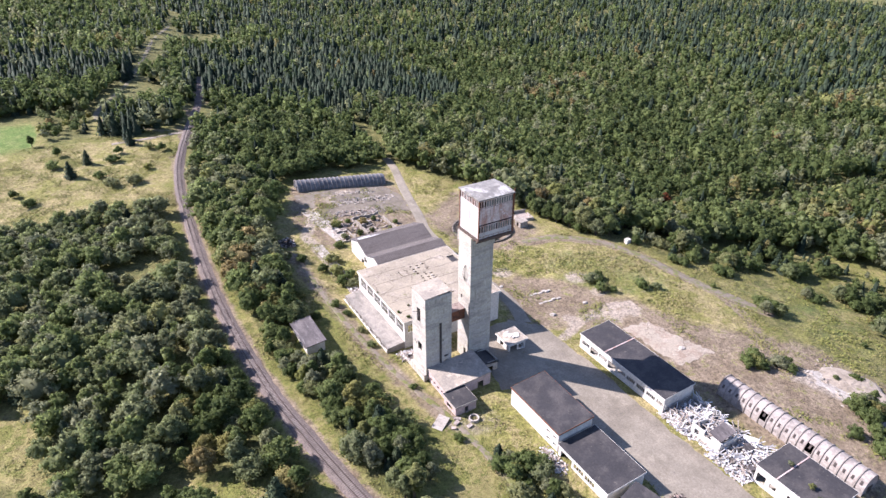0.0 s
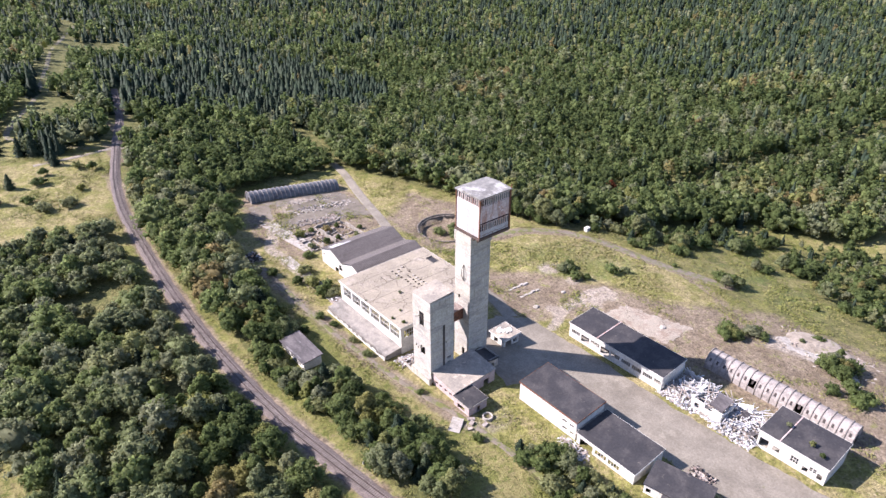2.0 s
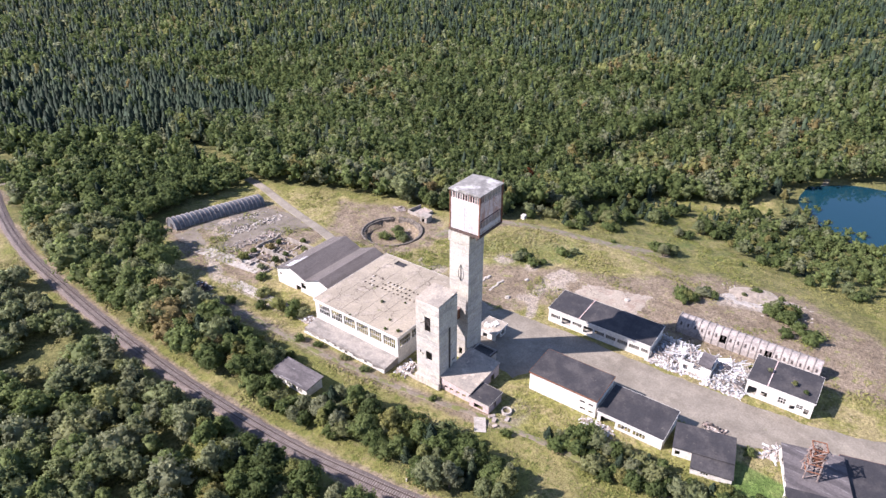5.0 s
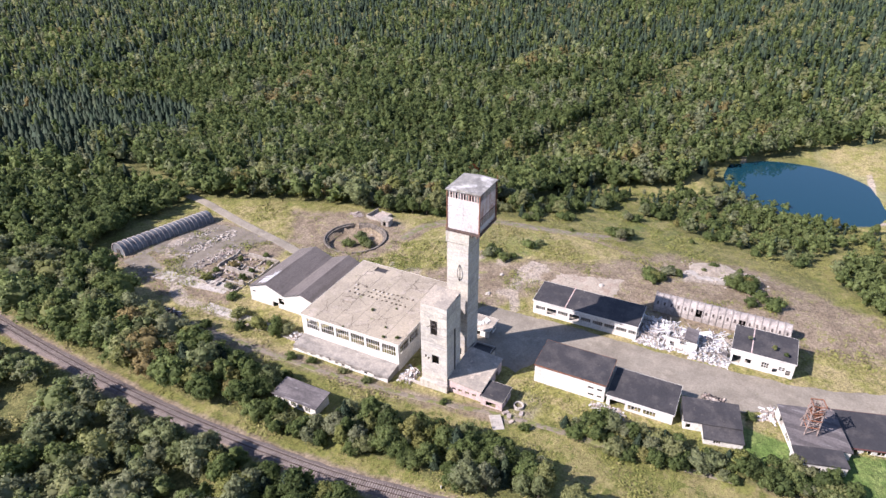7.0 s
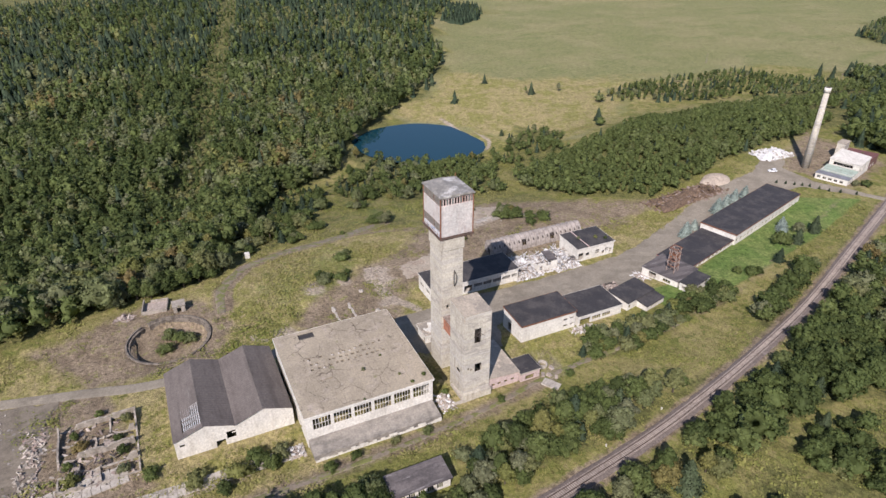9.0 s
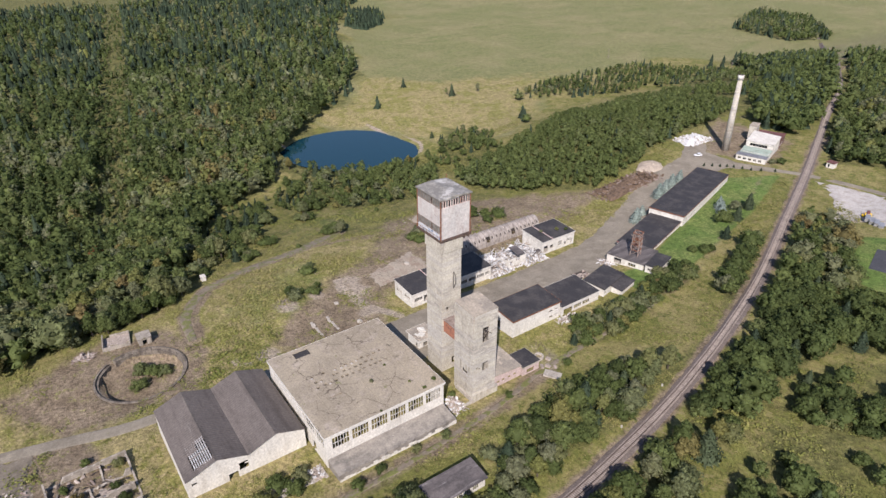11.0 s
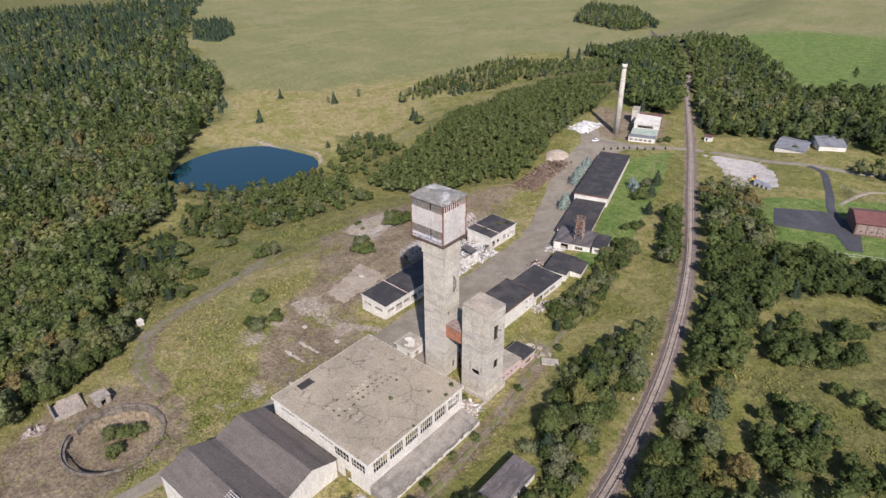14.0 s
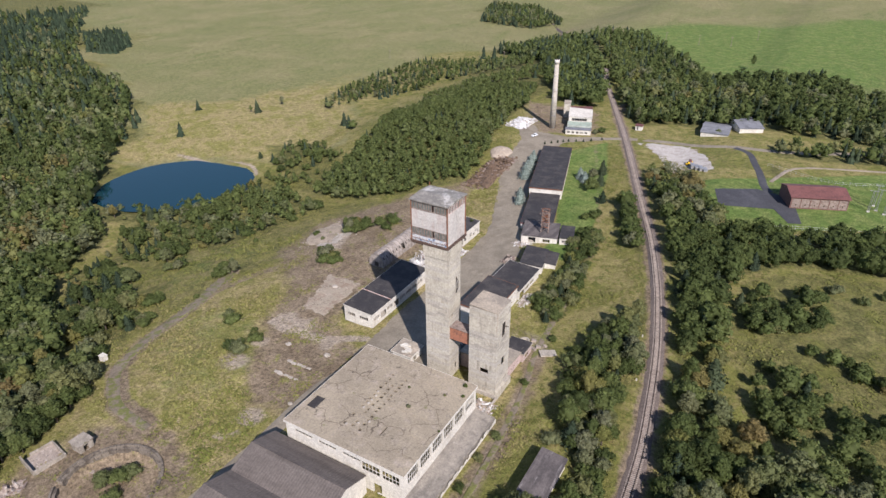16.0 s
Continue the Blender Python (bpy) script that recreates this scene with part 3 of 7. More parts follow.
dry_m = np.maximum.reduce([0.75 * soft(PX, PY, WEST_MEADOW, 6), 0.45 * soft(PX, PY, [(22, 96), (19, 74), (15, 58), (0, 44), (-70, 20), (-75, 150), (0, 112), (18, 112)], 6), 0.66 * soft(PX, PY, MEADOW, 10), 0.7 * soft(PX, PY, YARD, 8),
                           soft(PX, PY, [(300, -15), (290, -60), (320, -108), (370, -190), (430, -140), (480, -60), (450, 0), (400, 45), (386, 10), (340, -18)], 12)])
lush_m = np.maximum.reduce([soft(PX, PY, [(100, 60), (84, 55), (87, 21), (100, -38), (116, -88), (131, -64), (112, 0), (98, 40)], 3), soft(PX, PY, [(-240, 402), (-20, 396), (-16, 440), (-240, 455)], 3),
                            soft(PX, PY, [(57, -47), (30, -62), (-22, -96), (-60, -110), (-60, -40), (-21, -26), (13, -8), (47, -6)], 3), 0.8 * soft(PX, PY, [(-60, -215), (-23, -222), (18, -280), (54, -262), (150, -330), (240, -480), (-200, -700), (-500, -400)], 20),
                            0.45 * soft(PX, PY, [(142, 160), (160, 140), (185, 128), (205, 150), (196, 176), (172, 190), (150, 186)], 9), 0.42 * soft(PX, PY, [(205, 110), (215, 150), (240, 140), (270, 110), (240, 70), (212, 70)], 12)])
bare_m = np.maximum.reduce([0.85 * soft(PX, PY, [(80, 222), (72, 250), (84, 292), (140, 296), (130, 235)], 6), 0.75 * soft(PX, PY, [(128, 200), (128, 240), (160, 262), (180, 222), (172, 200), (150, 190)], 8),
                            0.86 * soft(PX, PY, [(116, 146), (126, 176), (146, 174), (168, 142), (180, 118), (206, 98), (212, 60), (185, 16), (160, -12), (146, 45), (145, 128)], 9),
                            0.7 * soft(PX, PY, [(150, 40), (170, 100), (200, 85), (205, 55), (185, 25), (165, -5)], 8), 0.60 * np.clip(1.6 - line_far(PX, PY, GRAVEL_LINE[:5]) / 4, 0, 1), 0.47 * np.clip(1.4 - line_far(PX, PY, GRAVEL_LINE[4:]) / 2.5, 0, 1),
                            1.0 * np.clip(1.5 - line_far(PX, PY, [(160, 196), (176, 194), (193, 183), (201, 166), (203, 151), (207, 133), (213, 115)]) / 3.6, 0, 1), 0.72 * np.clip(1.5 - line_far(PX, PY, [(207, 133), (200, 112), (188, 95), (172, 60), (166, 20)]) / 3.0, 0, 1),
                            0.8 * np.clip(1.5 - line_far(PX, PY, RAIL) / 4, 0, 1), 0.7 * soft(PX, PY, [(166, -20), (158, -60), (172, -100), (200, -150), (140, -150), (122, -96), (160, -84), (150, -20)], 8)])
pale_m = np.maximum.reduce([0.43 * np.clip(1.5 - line_far(PX, PY, [(64, 222), (65, 181), (66, 161), (69, 138), (72, 118), (75, 108)]) / 3.5, 0, 1), 0.5 * soft(PX, PY, [(70, 104), (68, 122), (76, 116), (88, 116), (86, 104)], 3), 0.8 * soft(PX, PY, [(151, 130), (161, 127), (168, 103), (152, 104)], 3), 0.75 * soft(PX, PY, [(205, 69), (203, 55), (187, 58), (177, 87), (191, 85)], 5),
                            0.8 * soft(PX, PY, [(89, -100), (67, -98), (63, -63), (71, -53), (84, -80)], 3), 0.65 * np.clip(1.6 - line_far(PX, PY, [(87, 260), (75, 239), (76, 216), (75, 203)]) / 3, 0, 1),
                            0.6 * soft(PX, PY, [(92, 262), (130, 262), (130, 282), (95, 282)], 5), 0.7 * np.clip(1.5 - line_far(PX, PY, [(128, 133), (142, 139), (157, 141), (165, 139)]) / 2.5, 0, 1),
                            *[0.62 * np.clip(1.7 - np.hypot((PX - ax_) / 1.3, PY - ay_) / ar_, 0, 1) for ax_, ay_, ar_ in ((159.6, 162.6, 4.5), (134.8, 179.3, 4.0), (160.2, 150.5, 3.0), (138.1, 141.6, 3.0), (153.5, 135.9, 4.0), (161.5, 134.6, 4.0), (137.2, 189.3, 1.6), (133.4, 186.7, 1.4))],
                            0.8 * np.clip(1.7 - np.abs(np.hypot((PX - 342) / 40.0, (PY - 38) / 44.0) - 1.07) / 0.03, 0, 1) * (PX - 0.6 * PY > 310)])
for key, values in (("field", field_m), ("dry", dry_m), ("lush", lush_m), ("bare", bare_m), ("pale", pale_m)):
    at = me.attributes.new(key, "FLOAT", "POINT")
    at.data.foreach_set("value", values.astype(np.float32))
ground = tagged(new("ground", me), "uneven grass and bare earth round the abandoned mine", "ground", kind="structure")

# pond
g = Geo()
rim = curve(POND + POND[:1], 3.0)
g.add([(342, 38, 0)] + [(342 + (x - 342) * 1.03, 38 + (y - 38) * 1.03, 0) for x, y in rim], [(0, i + 1, (i + 1) % len(rim) + 1) for i in range(len(rim))])
solid("water", g, "water", 0, 0, -36.4, "still deep blue pond water", "pond", kind="structure")


def strip(name, line, widths, mat, lift, label, category, ragged=0.25, parent=None):
    """A road laid on the ground along a line; widths at the start and the end."""
    rng = random.Random(len(line))
    g, k = Geo(), 7
    for i, (x, y) in enumerate(line):
        x2, y2 = line[min(i + 1, len(line) - 1)]
        x1, y1 = line[max(i - 1, 0)]
        d = Vector((x2 - x1, y2 - y1)).normalized()
        w = widths[0] + (widths[1] - widths[0]) * i / (len(line) - 1)
        for j in range(k):
            o = (j / (k - 1) - 0.5) * w + (rng.uniform(-ragged, ragged) if j in (0, k - 1) else 0)
            px, py = x - d.y * o, y + d.x * o
            g.v.append((px, py, G(px, py) + (lift if 0 < j < k - 1 else -0.25)))
        if i:
            a = (i - 1) * k
            g.f += [(a + j, a + k + j, a + k + j + 1, a + j + 1)[::-1] for j in range(k - 1)]
    return solid(name, g, mat, 0, 0, 0, label, category, kind="structure", smooth=True)


def patch(name, poly, mat, lift, label, gap=3.0):
    """A paved area with an outline of its own."""
    x0, x1 = min(p[0] for p in poly), max(p[0] for p in poly)
    y0, y1 = min(p[1] for p in poly), max(p[1] for p in poly)
    bm = bmesh.new()
    bm.faces.new([bm.verts.new((x, y, 0)) for x, y in poly])
    for axis, lo, hi in ((0, x0, x1), (1, y0, y1)):
        a = lo + gap
        while a < hi:
            co, no = [0, 0, 0], [0, 0, 0]
            co[axis], no[axis] = a, 1
            bmesh.ops.bisect_plane(bm, geom=bm.verts[:] + bm.edges[:] + bm.faces[:], plane_co=co, plane_no=no)
            a += gap
    bm.normal_update()
    g = Geo()
    bm.verts.index_update()
    g.v = [(v.co.x, v.co.y, G(v.co.x, v.co.y) + lift) for v in bm.verts]
    g.f = [tuple(v.index for v in (f.verts if f.normal.z > 0 else reversed(f.verts[:]))) for f in bm.faces]
    bm.free()
    return solid(name, g, mat, 0, 0, 0, label, "paving", kind="structure", smooth=True)


def wobble(poly, gap=2.0, amp=0.6, seed=1):
    """A ragged outline along a polygon."""
    rng, out = random.Random(seed), []
    for (x0, y0), (x1, y1) in zip(poly, poly[1:] + poly[:1]):
        k = max(1, int(math.hypot(x1 - x0, y1 - y0) / gap))
        out += [(x0 + (x1 - x0) * i / k + rng.uniform(-amp, amp), y0 + (y1 - y0) * i / k + rng.uniform(-amp, amp)) for i in range(k)]
    return out


patch("road_yard", wobble([(117, 149), (103, 148.5), (100, 142), (98.5, 133), (93.5, 126), (92.5, 119), (98, 115.5), (104, 114), (106, 104), (105, 88), (105, 60), (111, 44), (121, 20), (134, -18), (139, -48), (139, -76), (120, -90), (120, -96),
                           (140, -87), (160, -88), (168, -100), (172, -86), (163, -70), (160, -45), (150, -14), (141, 8), (131, 34), (128, 45), (127, 62), (126, 90), (127, 112), (126, 128), (126, 142)]),
      "asphalt", 0.08, "worn grey asphalt yard road with weeds at the edges")
strip("road_north", curve([(121, 146), (125, 162), (124, 190), (125, 222), (130, 240), (138, 270), (147, 300), (150, 318)], 3.0), (7, 6), "asphalt", 0.09, "grey asphalt road past the old halls", "road")
strip("road_cross", curve([(142, -84), (122, -92), (109, -98), (80, -104), (55, -103), (22, -108), (-20, -127), (-90, -150)], 4.0), (6, 6), "asphalt", 0.1, "narrow asphalt road over the level crossing", "road")
strip("road_house", curve([(49, -102), (41, -96), (36, -81), (32, -68), (28, -52), (24, -44)], 3.0), (4.5, 5), "tarmac", 0.1, "dark tarmac drive beside the brick shed", "road")
strip("lane_woods", curve([(46, 384), (15, 425), (19, 456), (40, 506), (62, 590), (81, 672), (98, 725), (142, 860)], 4.0), (4.0, 4.0), "trail", 0.14, "worn earth lane climbing through the wood", "lane")
strip("track_crossing", curve([(16, 378), (40, 378), (56, 380), (70, 377)], 3.0), (3, 3), "gravel", 0.12, "pale gravel lane over the railway", "lane")
strip("dirt_trail", curve(TRAIL, 3.0), (4.4, 8.5), "trail", 0.05, "worn earth trail curving along the wood edge", "trail", 1.3)
strip("dirt_track", curve([(66, 232), (65, 205), (64.8, 181), (66, 161), (68.6, 138), (73, 117), (75, 96), (75.6, 79), (78, 55)], 3.0), (2.6, 2.2), "trail", 0.07, "worn gravel track beside the halls", "track", 0.6)
patch("gravel_yard", wobble([(82, 250), (84, 280), (131, 279), (134, 264), (129, 248), (112, 249), (98, 250)], 2.0, 1.1, 8), "grey_gravel", 0.08, "bare grey gravel yard between the ruins")
patch("gravel_lot", wobble([(102, -94.5), (89, -97), (72, -100), (62, -86), (55, -72), (54, -64), (67, -63), (74, -58), (80, -71), (90, -86)], 2.0, 1.0, 5), "white_gravel", 0.09, "pale trampled gravel lot beside the crossing")
patch("court", [(48, -38), (31, -47), (26, -46), (15, -43), (12, -30), (9, -17), (14, -15), (21, -27), (33, -23), (43, -20)], "tarmac", 0.12, "dark tarmac sports court on a lawn")

# ---- railway ----
line = curve(RAIL, 3.0)
strip("ballast", line, (5.6, 5.6), "ballast", 0.28, "brown stone ballast bed of the railway", "track bed", 0.35)
bed = thing("railway_track", 31, 171, G(31, 171) + 0.3, "single railway track on concrete sleepers", "railway", kind="structure")
for off in (-0.75, 0.75):
    g = Geo()
    for i, (x, y) in enumerate(line):
        x2, y2 = line[min(i + 1, len(line) - 1)]
        x1, y1 = line[max(i - 1, 0)]
        d = Vector((x2 - x1, y2 - y1)).normalized()
        for e, h in ((-0.07, 0), (-0.045, 0.2), (0.045, 0.2), (0.07, 0)):
            px, py = x - d.y * (off + e), y + d.x * (off + e)
            g.v.append((px - 31, py - 171, G(x, y) - G(31, 171) + 0.14 + h))
        if i:
            a = 4 * (i - 1)
            g.f += [(a + j, a + j + 1, a + 5 + j, a + 4 + j) for j in range(3)]
    part("rail", g, "rail", bed, "rusty steel rail")


# ---- the winding tower ----
def winding_tower():
    zb = -9.2
    t = thing("winding_tower", 90.6, 134.4, zb, "tall bare concrete mine winding tower with a boxy clad head", "tower")
    lx, ly, h = 7.6, 6.7, 44.4
    for side in "SENW":
        run = lx if side in "SN" else ly - 0.8
        hs = {"W": [(1.2, 22.2, 2.0, 23.4), (3.2, 2.0, 4.4, 4.6)], "S": [(3.0, 1.2, 5.0, 4.0)]}.get(side, [])
        part("shaft_wall", panel(run, h, 0.4, hs).move(wall_pose(side, lx, ly) @ pose(0 if side in "SN" else 0.4, 0, 0)), "concrete", t)
    g = Geo()                                                # collar of thicker concrete under the head
    g.box(-0.25, -0.25, h - 3.0, lx + 0.25, ly + 0.25, h + 0.2)
    part("collar", g, "concrete", t)
    g = Geo()                                                # open pipe loop on the west face
    pts = [(-0.15, 2.7, 29.2), (-0.6, 2.3, 31), (-0.6, 2.3, 33), (-0.15, 2.7, 34.6), (-0.6, 3.1, 33), (-0.6, 3.1, 31), (-0.15, 2.7, 29.2)]
    for a, b in zip(pts, pts[1:]):
        g.tube(a, b, 0.09, n=6)
    part("cable_loop", g, "dark", t, "dark bent cable bracket")
    x0, y0, x1, y1, z0, z1 = 0.3, -3.0, 11.5, 6.75, 45.4, 57.2
    part("platform", Geo().box(x0 - 0.35, y0 - 0.35, z0 - 0.6, x1 + 0.35, y1 + 0.35, z0), "old_steel", t, "rust-stained steel platform under the head")
    for k in range(7):
        y = y0 + 0.5 + (y1 - y0 - 1) * k / 6
        part("beam", Geo().box(x0 - 0.3, y - 0.15, z0 - 1.3, x1 + 0.3, y + 0.15, z0 - 0.6), "old_steel", t)
    for y in (y0 - 0.32, y1 + 0.32):
        g = Geo()
        for k in range(8):
            a = x0 - 0.3 + (x1 - x0 + 0.6) * k / 7
            g.tube((a, y, z0), (a, y, z0 + 0.9), 0.05, n=5)
        g.tube((x0 - 0.3, y, z0 + 0.9), (x1 + 0.3, y, z0 + 0.9), 0.05, n=5)
        part("railing", g, "rust", t, "rusty railing")
    lx2, ly2 = x1 - x0, y1 - y0
    m0 = pose(x0, y0, 0)
    # dark filler block, coloured like the shade seen through missing panes
    part("head_core", Geo().box(x0 + 1.0, y0 + 1.0, z0, x1 - 1.0, y1 - 1.0, z1 - 3.0), "dark", t, "solid dark block in place of the head's unlit inside")
    for side in "SENW":
        run = lx2 if side in "SN" else ly2
        mp = m0 @ wall_pose(side, lx2, ly2)
        bands = {"N": [(z0, z0 + 1.6, "clad_paint"), (z0 + 4.0, z1 - 2.6, "clad")], "E": [(z0, z0 + 1.6, "clad"), (z0 + 4.0, z1 - 2.6, "clad_rust")],
                 "S": [(z0 + 0.1, z0 + 1.9, "clad"), (z0 + 4.4, z1 - 2.6, "clad_rust")], "W": [(z0 + 0.1, z1 - 2.4, "clad")]}[side]
        for a, b, mat in bands:                              # separate cladding sheets with open joints
            n, rows = 3 if side in "SN" else 2, max(1, round((b - a) / 2.2))
            for i in range(n):
                for j in range(rows):
                    g = Geo().box(run * i / n + 0.03, 0.02 * ((i + j) % 2), a + (b - a) * j / rows + 0.03, run * (i + 1) / n - 0.03, 0.14, a + (b - a) * (j + 1) / rows - 0.02)
                    part("cladding_panel", g.move(mp), mat, t)
        zs = [(z1 - 2.5, z1 - 0.3)] + ([(z0 + 1.7, z0 + 4.0)] if side != "W" else [])
        for a, b in zs:
            n = 14 if side in "SN" else 12
            holes = [(run * i / n + 0.12, a + 0.25, run * (i + 1) / n - 0.12, b - 0.2) for i in range(n)]
            fr = part("window_band", panel(run, b - a, 0.12, [(p, q - a, r, s - a) for p, q, r, s in holes]).move(mp @ pose(0, 0.04, a)), "wood" if side in "NE" else "clad_rust", t, "long band of narrow windows")
            rng = random.Random(ord(side) + int(a))
            for i, (p, q, r, s) in enumerate(holes):
                if not (side == "W" and i in (3, 5, 6, 8)) and not (side == "S" and i in (0, 1)) and rng.random() > 0.12:
                    part("pane", Geo().box(p, 0.08, q, r, 0.11, s).move(mp), "glass_dim", fr)
    for x, y in ((x0, y0), (x1, y0), (x1, y1), (x0, y1)):
        part("corner_post", Geo().box(x - 0.14, y - 0.14, z0, x + 0.14, y + 0.14, z1), "rust", t, "rusty corner angle")
    g = Geo()
    mx = (y0 + y1) / 2
    g.add([(x, y, z) for x in (x0 - 0.4, x1 + 0.4) for y, z in ((y0 - 0.4, z1), (y0 - 0.4, z1 + 0.3), (mx, z1 + 0.7), (y1 + 0.4, z1 + 0.3), (y1 + 0.4, z1))],
          [(1, 6, 7, 2), (2, 7, 8, 3), (0, 5, 6, 1), (3, 8, 9, 4), (0, 4, 9, 5), (4, 3, 2, 1, 0), (5, 6, 7, 8, 9)])
    part("roof", g, "head_roof", t, "grey felt roof worn to bare patches")
    part("drain_pipe", Geo().tube((x1 + 0.25, y0 - 0.2, z0 - 0.5), (x1 + 0.25, y0 - 0.2, z1 + 1.4), 0.12, n=8), "rust", t)


M["old_steel"] = surface("dark_stained_steel", [(0.10, 0.065, 0.05), ((0.055, 0.042, 0.036), 1.2, 0.45, 0.65, None), ((0.22, 0.14, 0.10), 2.0, 0.62, 0.75, None)], rough=0.8)
M["head_roof"] = surface("patchy_grey_felt", [(0.185, 0.172, 0.150), ((0.255, 0.238, 0.205), 0.5, 0.45, 0.6, None), ((0.44, 0.42, 0.385), 0.13, 0.54, 0.62, None)], rough=0.5)
winding_tower()


def stair_tower():
    zb = -9.0
    x0, y0, lx, ly, h = 75.0, 133.4, 8.7, 8.2, 29.4
    t = thing("stair_tower", x0, y0, zb, "lower blind concrete tower with empty window holes", "tower")
    hs = {"W": [(3.1, 19.6, 5.2, 24.6), (3.4, 9.6, 5.6, 12.6), (1.2, 11.0, 1.7, 12.0), (2.1, 10.6, 2.6, 11.4)], "N": [(3.6, 8.2, 6.2, 9.8)],
          "S": [(6.2, 5.2, 7.6, 5.9), (6.2, 7.0, 7.6, 7.7), (5.6, 13.0, 6.0, 13.8)], "E": [(3.0, 20.0, 5.0, 24.0)]}
    for side in "SENW":
        run, off = (lx, 0) if side in "SN" else (ly - 0.8, 0.4)
        part("wall", panel(run, h, 0.4, [(a - off, b, c - off, d) for a, b, c, d in hs[side]]).move(wall_pose(side, lx, ly) @ pose(off, 0, 0)), "concrete", t)
    g = Geo().add([(0, 0, h), (lx, 0, h + 0.5), (lx, ly, h + 0.5), (0, ly, h), (0, 0, h + 0.25), (lx, 0, h + 0.75), (lx, ly, h + 0.75), (0, ly, h + 0.25)],
                  [(3, 2, 1, 0), (4, 5, 6, 7), (0, 1, 5, 4), (1, 2, 6, 5), (2, 3, 7, 6), (3, 0, 4, 7)])
    part("roof", g, "concrete_roof", t)
    g = Geo()
    for a, b in (((0.1, 3.6, 20.4), (0.1, 3.6, 26.2)), ((0.1, 4.6, 20), (0.1, 4.6, 24.4)), ((-0.9, 5.8, 22.6), (0.2, 3.0, 24.0)), ((-0.7, 2.6, 22.4), (0.3, 5.0, 24.2)), ((0.1, 3.1, 22.0), (0.1, 5.2, 22.0))):
        g.tube(a, b, 0.1, n=6)
    part("window_frame", g, "dark", t, "bent remains of a steel window frame")
    part("vent_slot", Geo().box(4.6, -0.12, 3.0, 5.3, -0.004, 20.0), "dark", t, "long dark duct up the wall")
    part("buttress", Geo().box(-0.9, -0.3, -1, 0.0, ly + 0.3, 3.0), "concrete", t)
    # rusty bridge to the winding tower
    b = thing("bridge", 83.8, 137.2, 6.9, "short rusty sheet-clad bridge between the two towers", "bridge")
    part("deck", Geo().box(-0.2, 0.0, 0, 6.75, 3.2, 0.35), "rust", b)
    part("side_sheet", Geo().box(-0.05, 3.2, -0.6, 6.7, 3.3, 3.4), "orange_rust", b, "orange rusty side sheet")
    part("side_sheet", Geo().box(-0.05, -0.1, -0.2, 6.7, 0.0, 3.2), "rust", b)
    part("roof", Geo().box(-0.05, -0.3, 3.42, 6.7, 3.5, 3.6), "wood", b)


stair_tower()

# ---- annex at the foot of the towers ----
block("annex", 75.6, 123.0, 91.0, 133.3, -9.0, -5.0, "low pink-rendered annex with a grey lean-to roof", "building", "pink_wall", "concrete_roof",
      {"W": [(1.2, 1.6, 2.4, 2.5, 0, 0), (3.2, 1.6, 4.4, 2.5, 0, 0), (5.4, 1.6, 6.6, 2.5, 0, 0), (7.6, 1.6, 8.8, 2.5, 0, 0)], "S": [(11, 0.2, 13, 2.6, 0, 0)]}, rise=(0.6, 0.9))
block("annex_porch", 74.8, 116.2, 81.6, 122.7, -8.7, -5.5, "small pink porch with a flat felt roof", "building", "pink_wall", "tar", {"W": [(1.6, 0.4, 4.6, 2.0, 0, 0)], "S": [(3.0, 0.1, 4.2, 2.2, 0, 0)]}, fascia="slab")
block("machine_shed", 91.4, 127.6, 96.8, 134.0, -9.4, -5.2, "dark patched shed leaning on the tower foot", "shed", "concrete", "tar", {"S": [(1.5, 0.1, 3.8, 2.4, 0, 0)]}, rise=(-0.8, 0))
g = Geo()
for k in range(14):
    a, b = 2 * math.pi * k / 14, 2 * math.pi * (k + 1) / 14
    g.add([(r * math.cos(c), r * math.sin(c), z) for c in (a, b) for r, z in ((1.5, 0), (1.5, 1.0), (1.15, 1.0), (1.15, 0.0))], [(0, 4, 5, 1), (1, 5, 6, 2), (2, 6, 7, 3)])
solid("well_ring", g, "slab", 78.6, 112.6, G(78.6, 112.6) - 0.1, "open concrete well ring in the grass", "well")
for x, y, w, d, h, a in ((73.5, 113.6, 1.6, 1.1, 0.7, 20), (74.6, 115.0, 0.9, 2.0, 0.5, 60), (71.8, 112.2, 1.3, 0.8, 0.5, -30), (76.2, 111.0, 1.5, 1.0, 0.6, 10)):
    solid("concrete_lump", Geo().box(-w / 2, -d / 2, -0.2, w / 2, d / 2, h, pose(0, 0, 0, 8, -6, 0)), "rubble_grey", x, y, G(x, y), "broken concrete lump lying in the grass", "rubble", a)
solid("concrete_slab", Geo().box(-2.6, -1.6, -0.1, 2.6, 1.6, 0.35, pose(0, 0, 0.1, 4, -3, 0)), "slab", 69.5, 115.5, G(69.5, 115.5), "tilted pale concrete slab by the annex", "slab", 35)


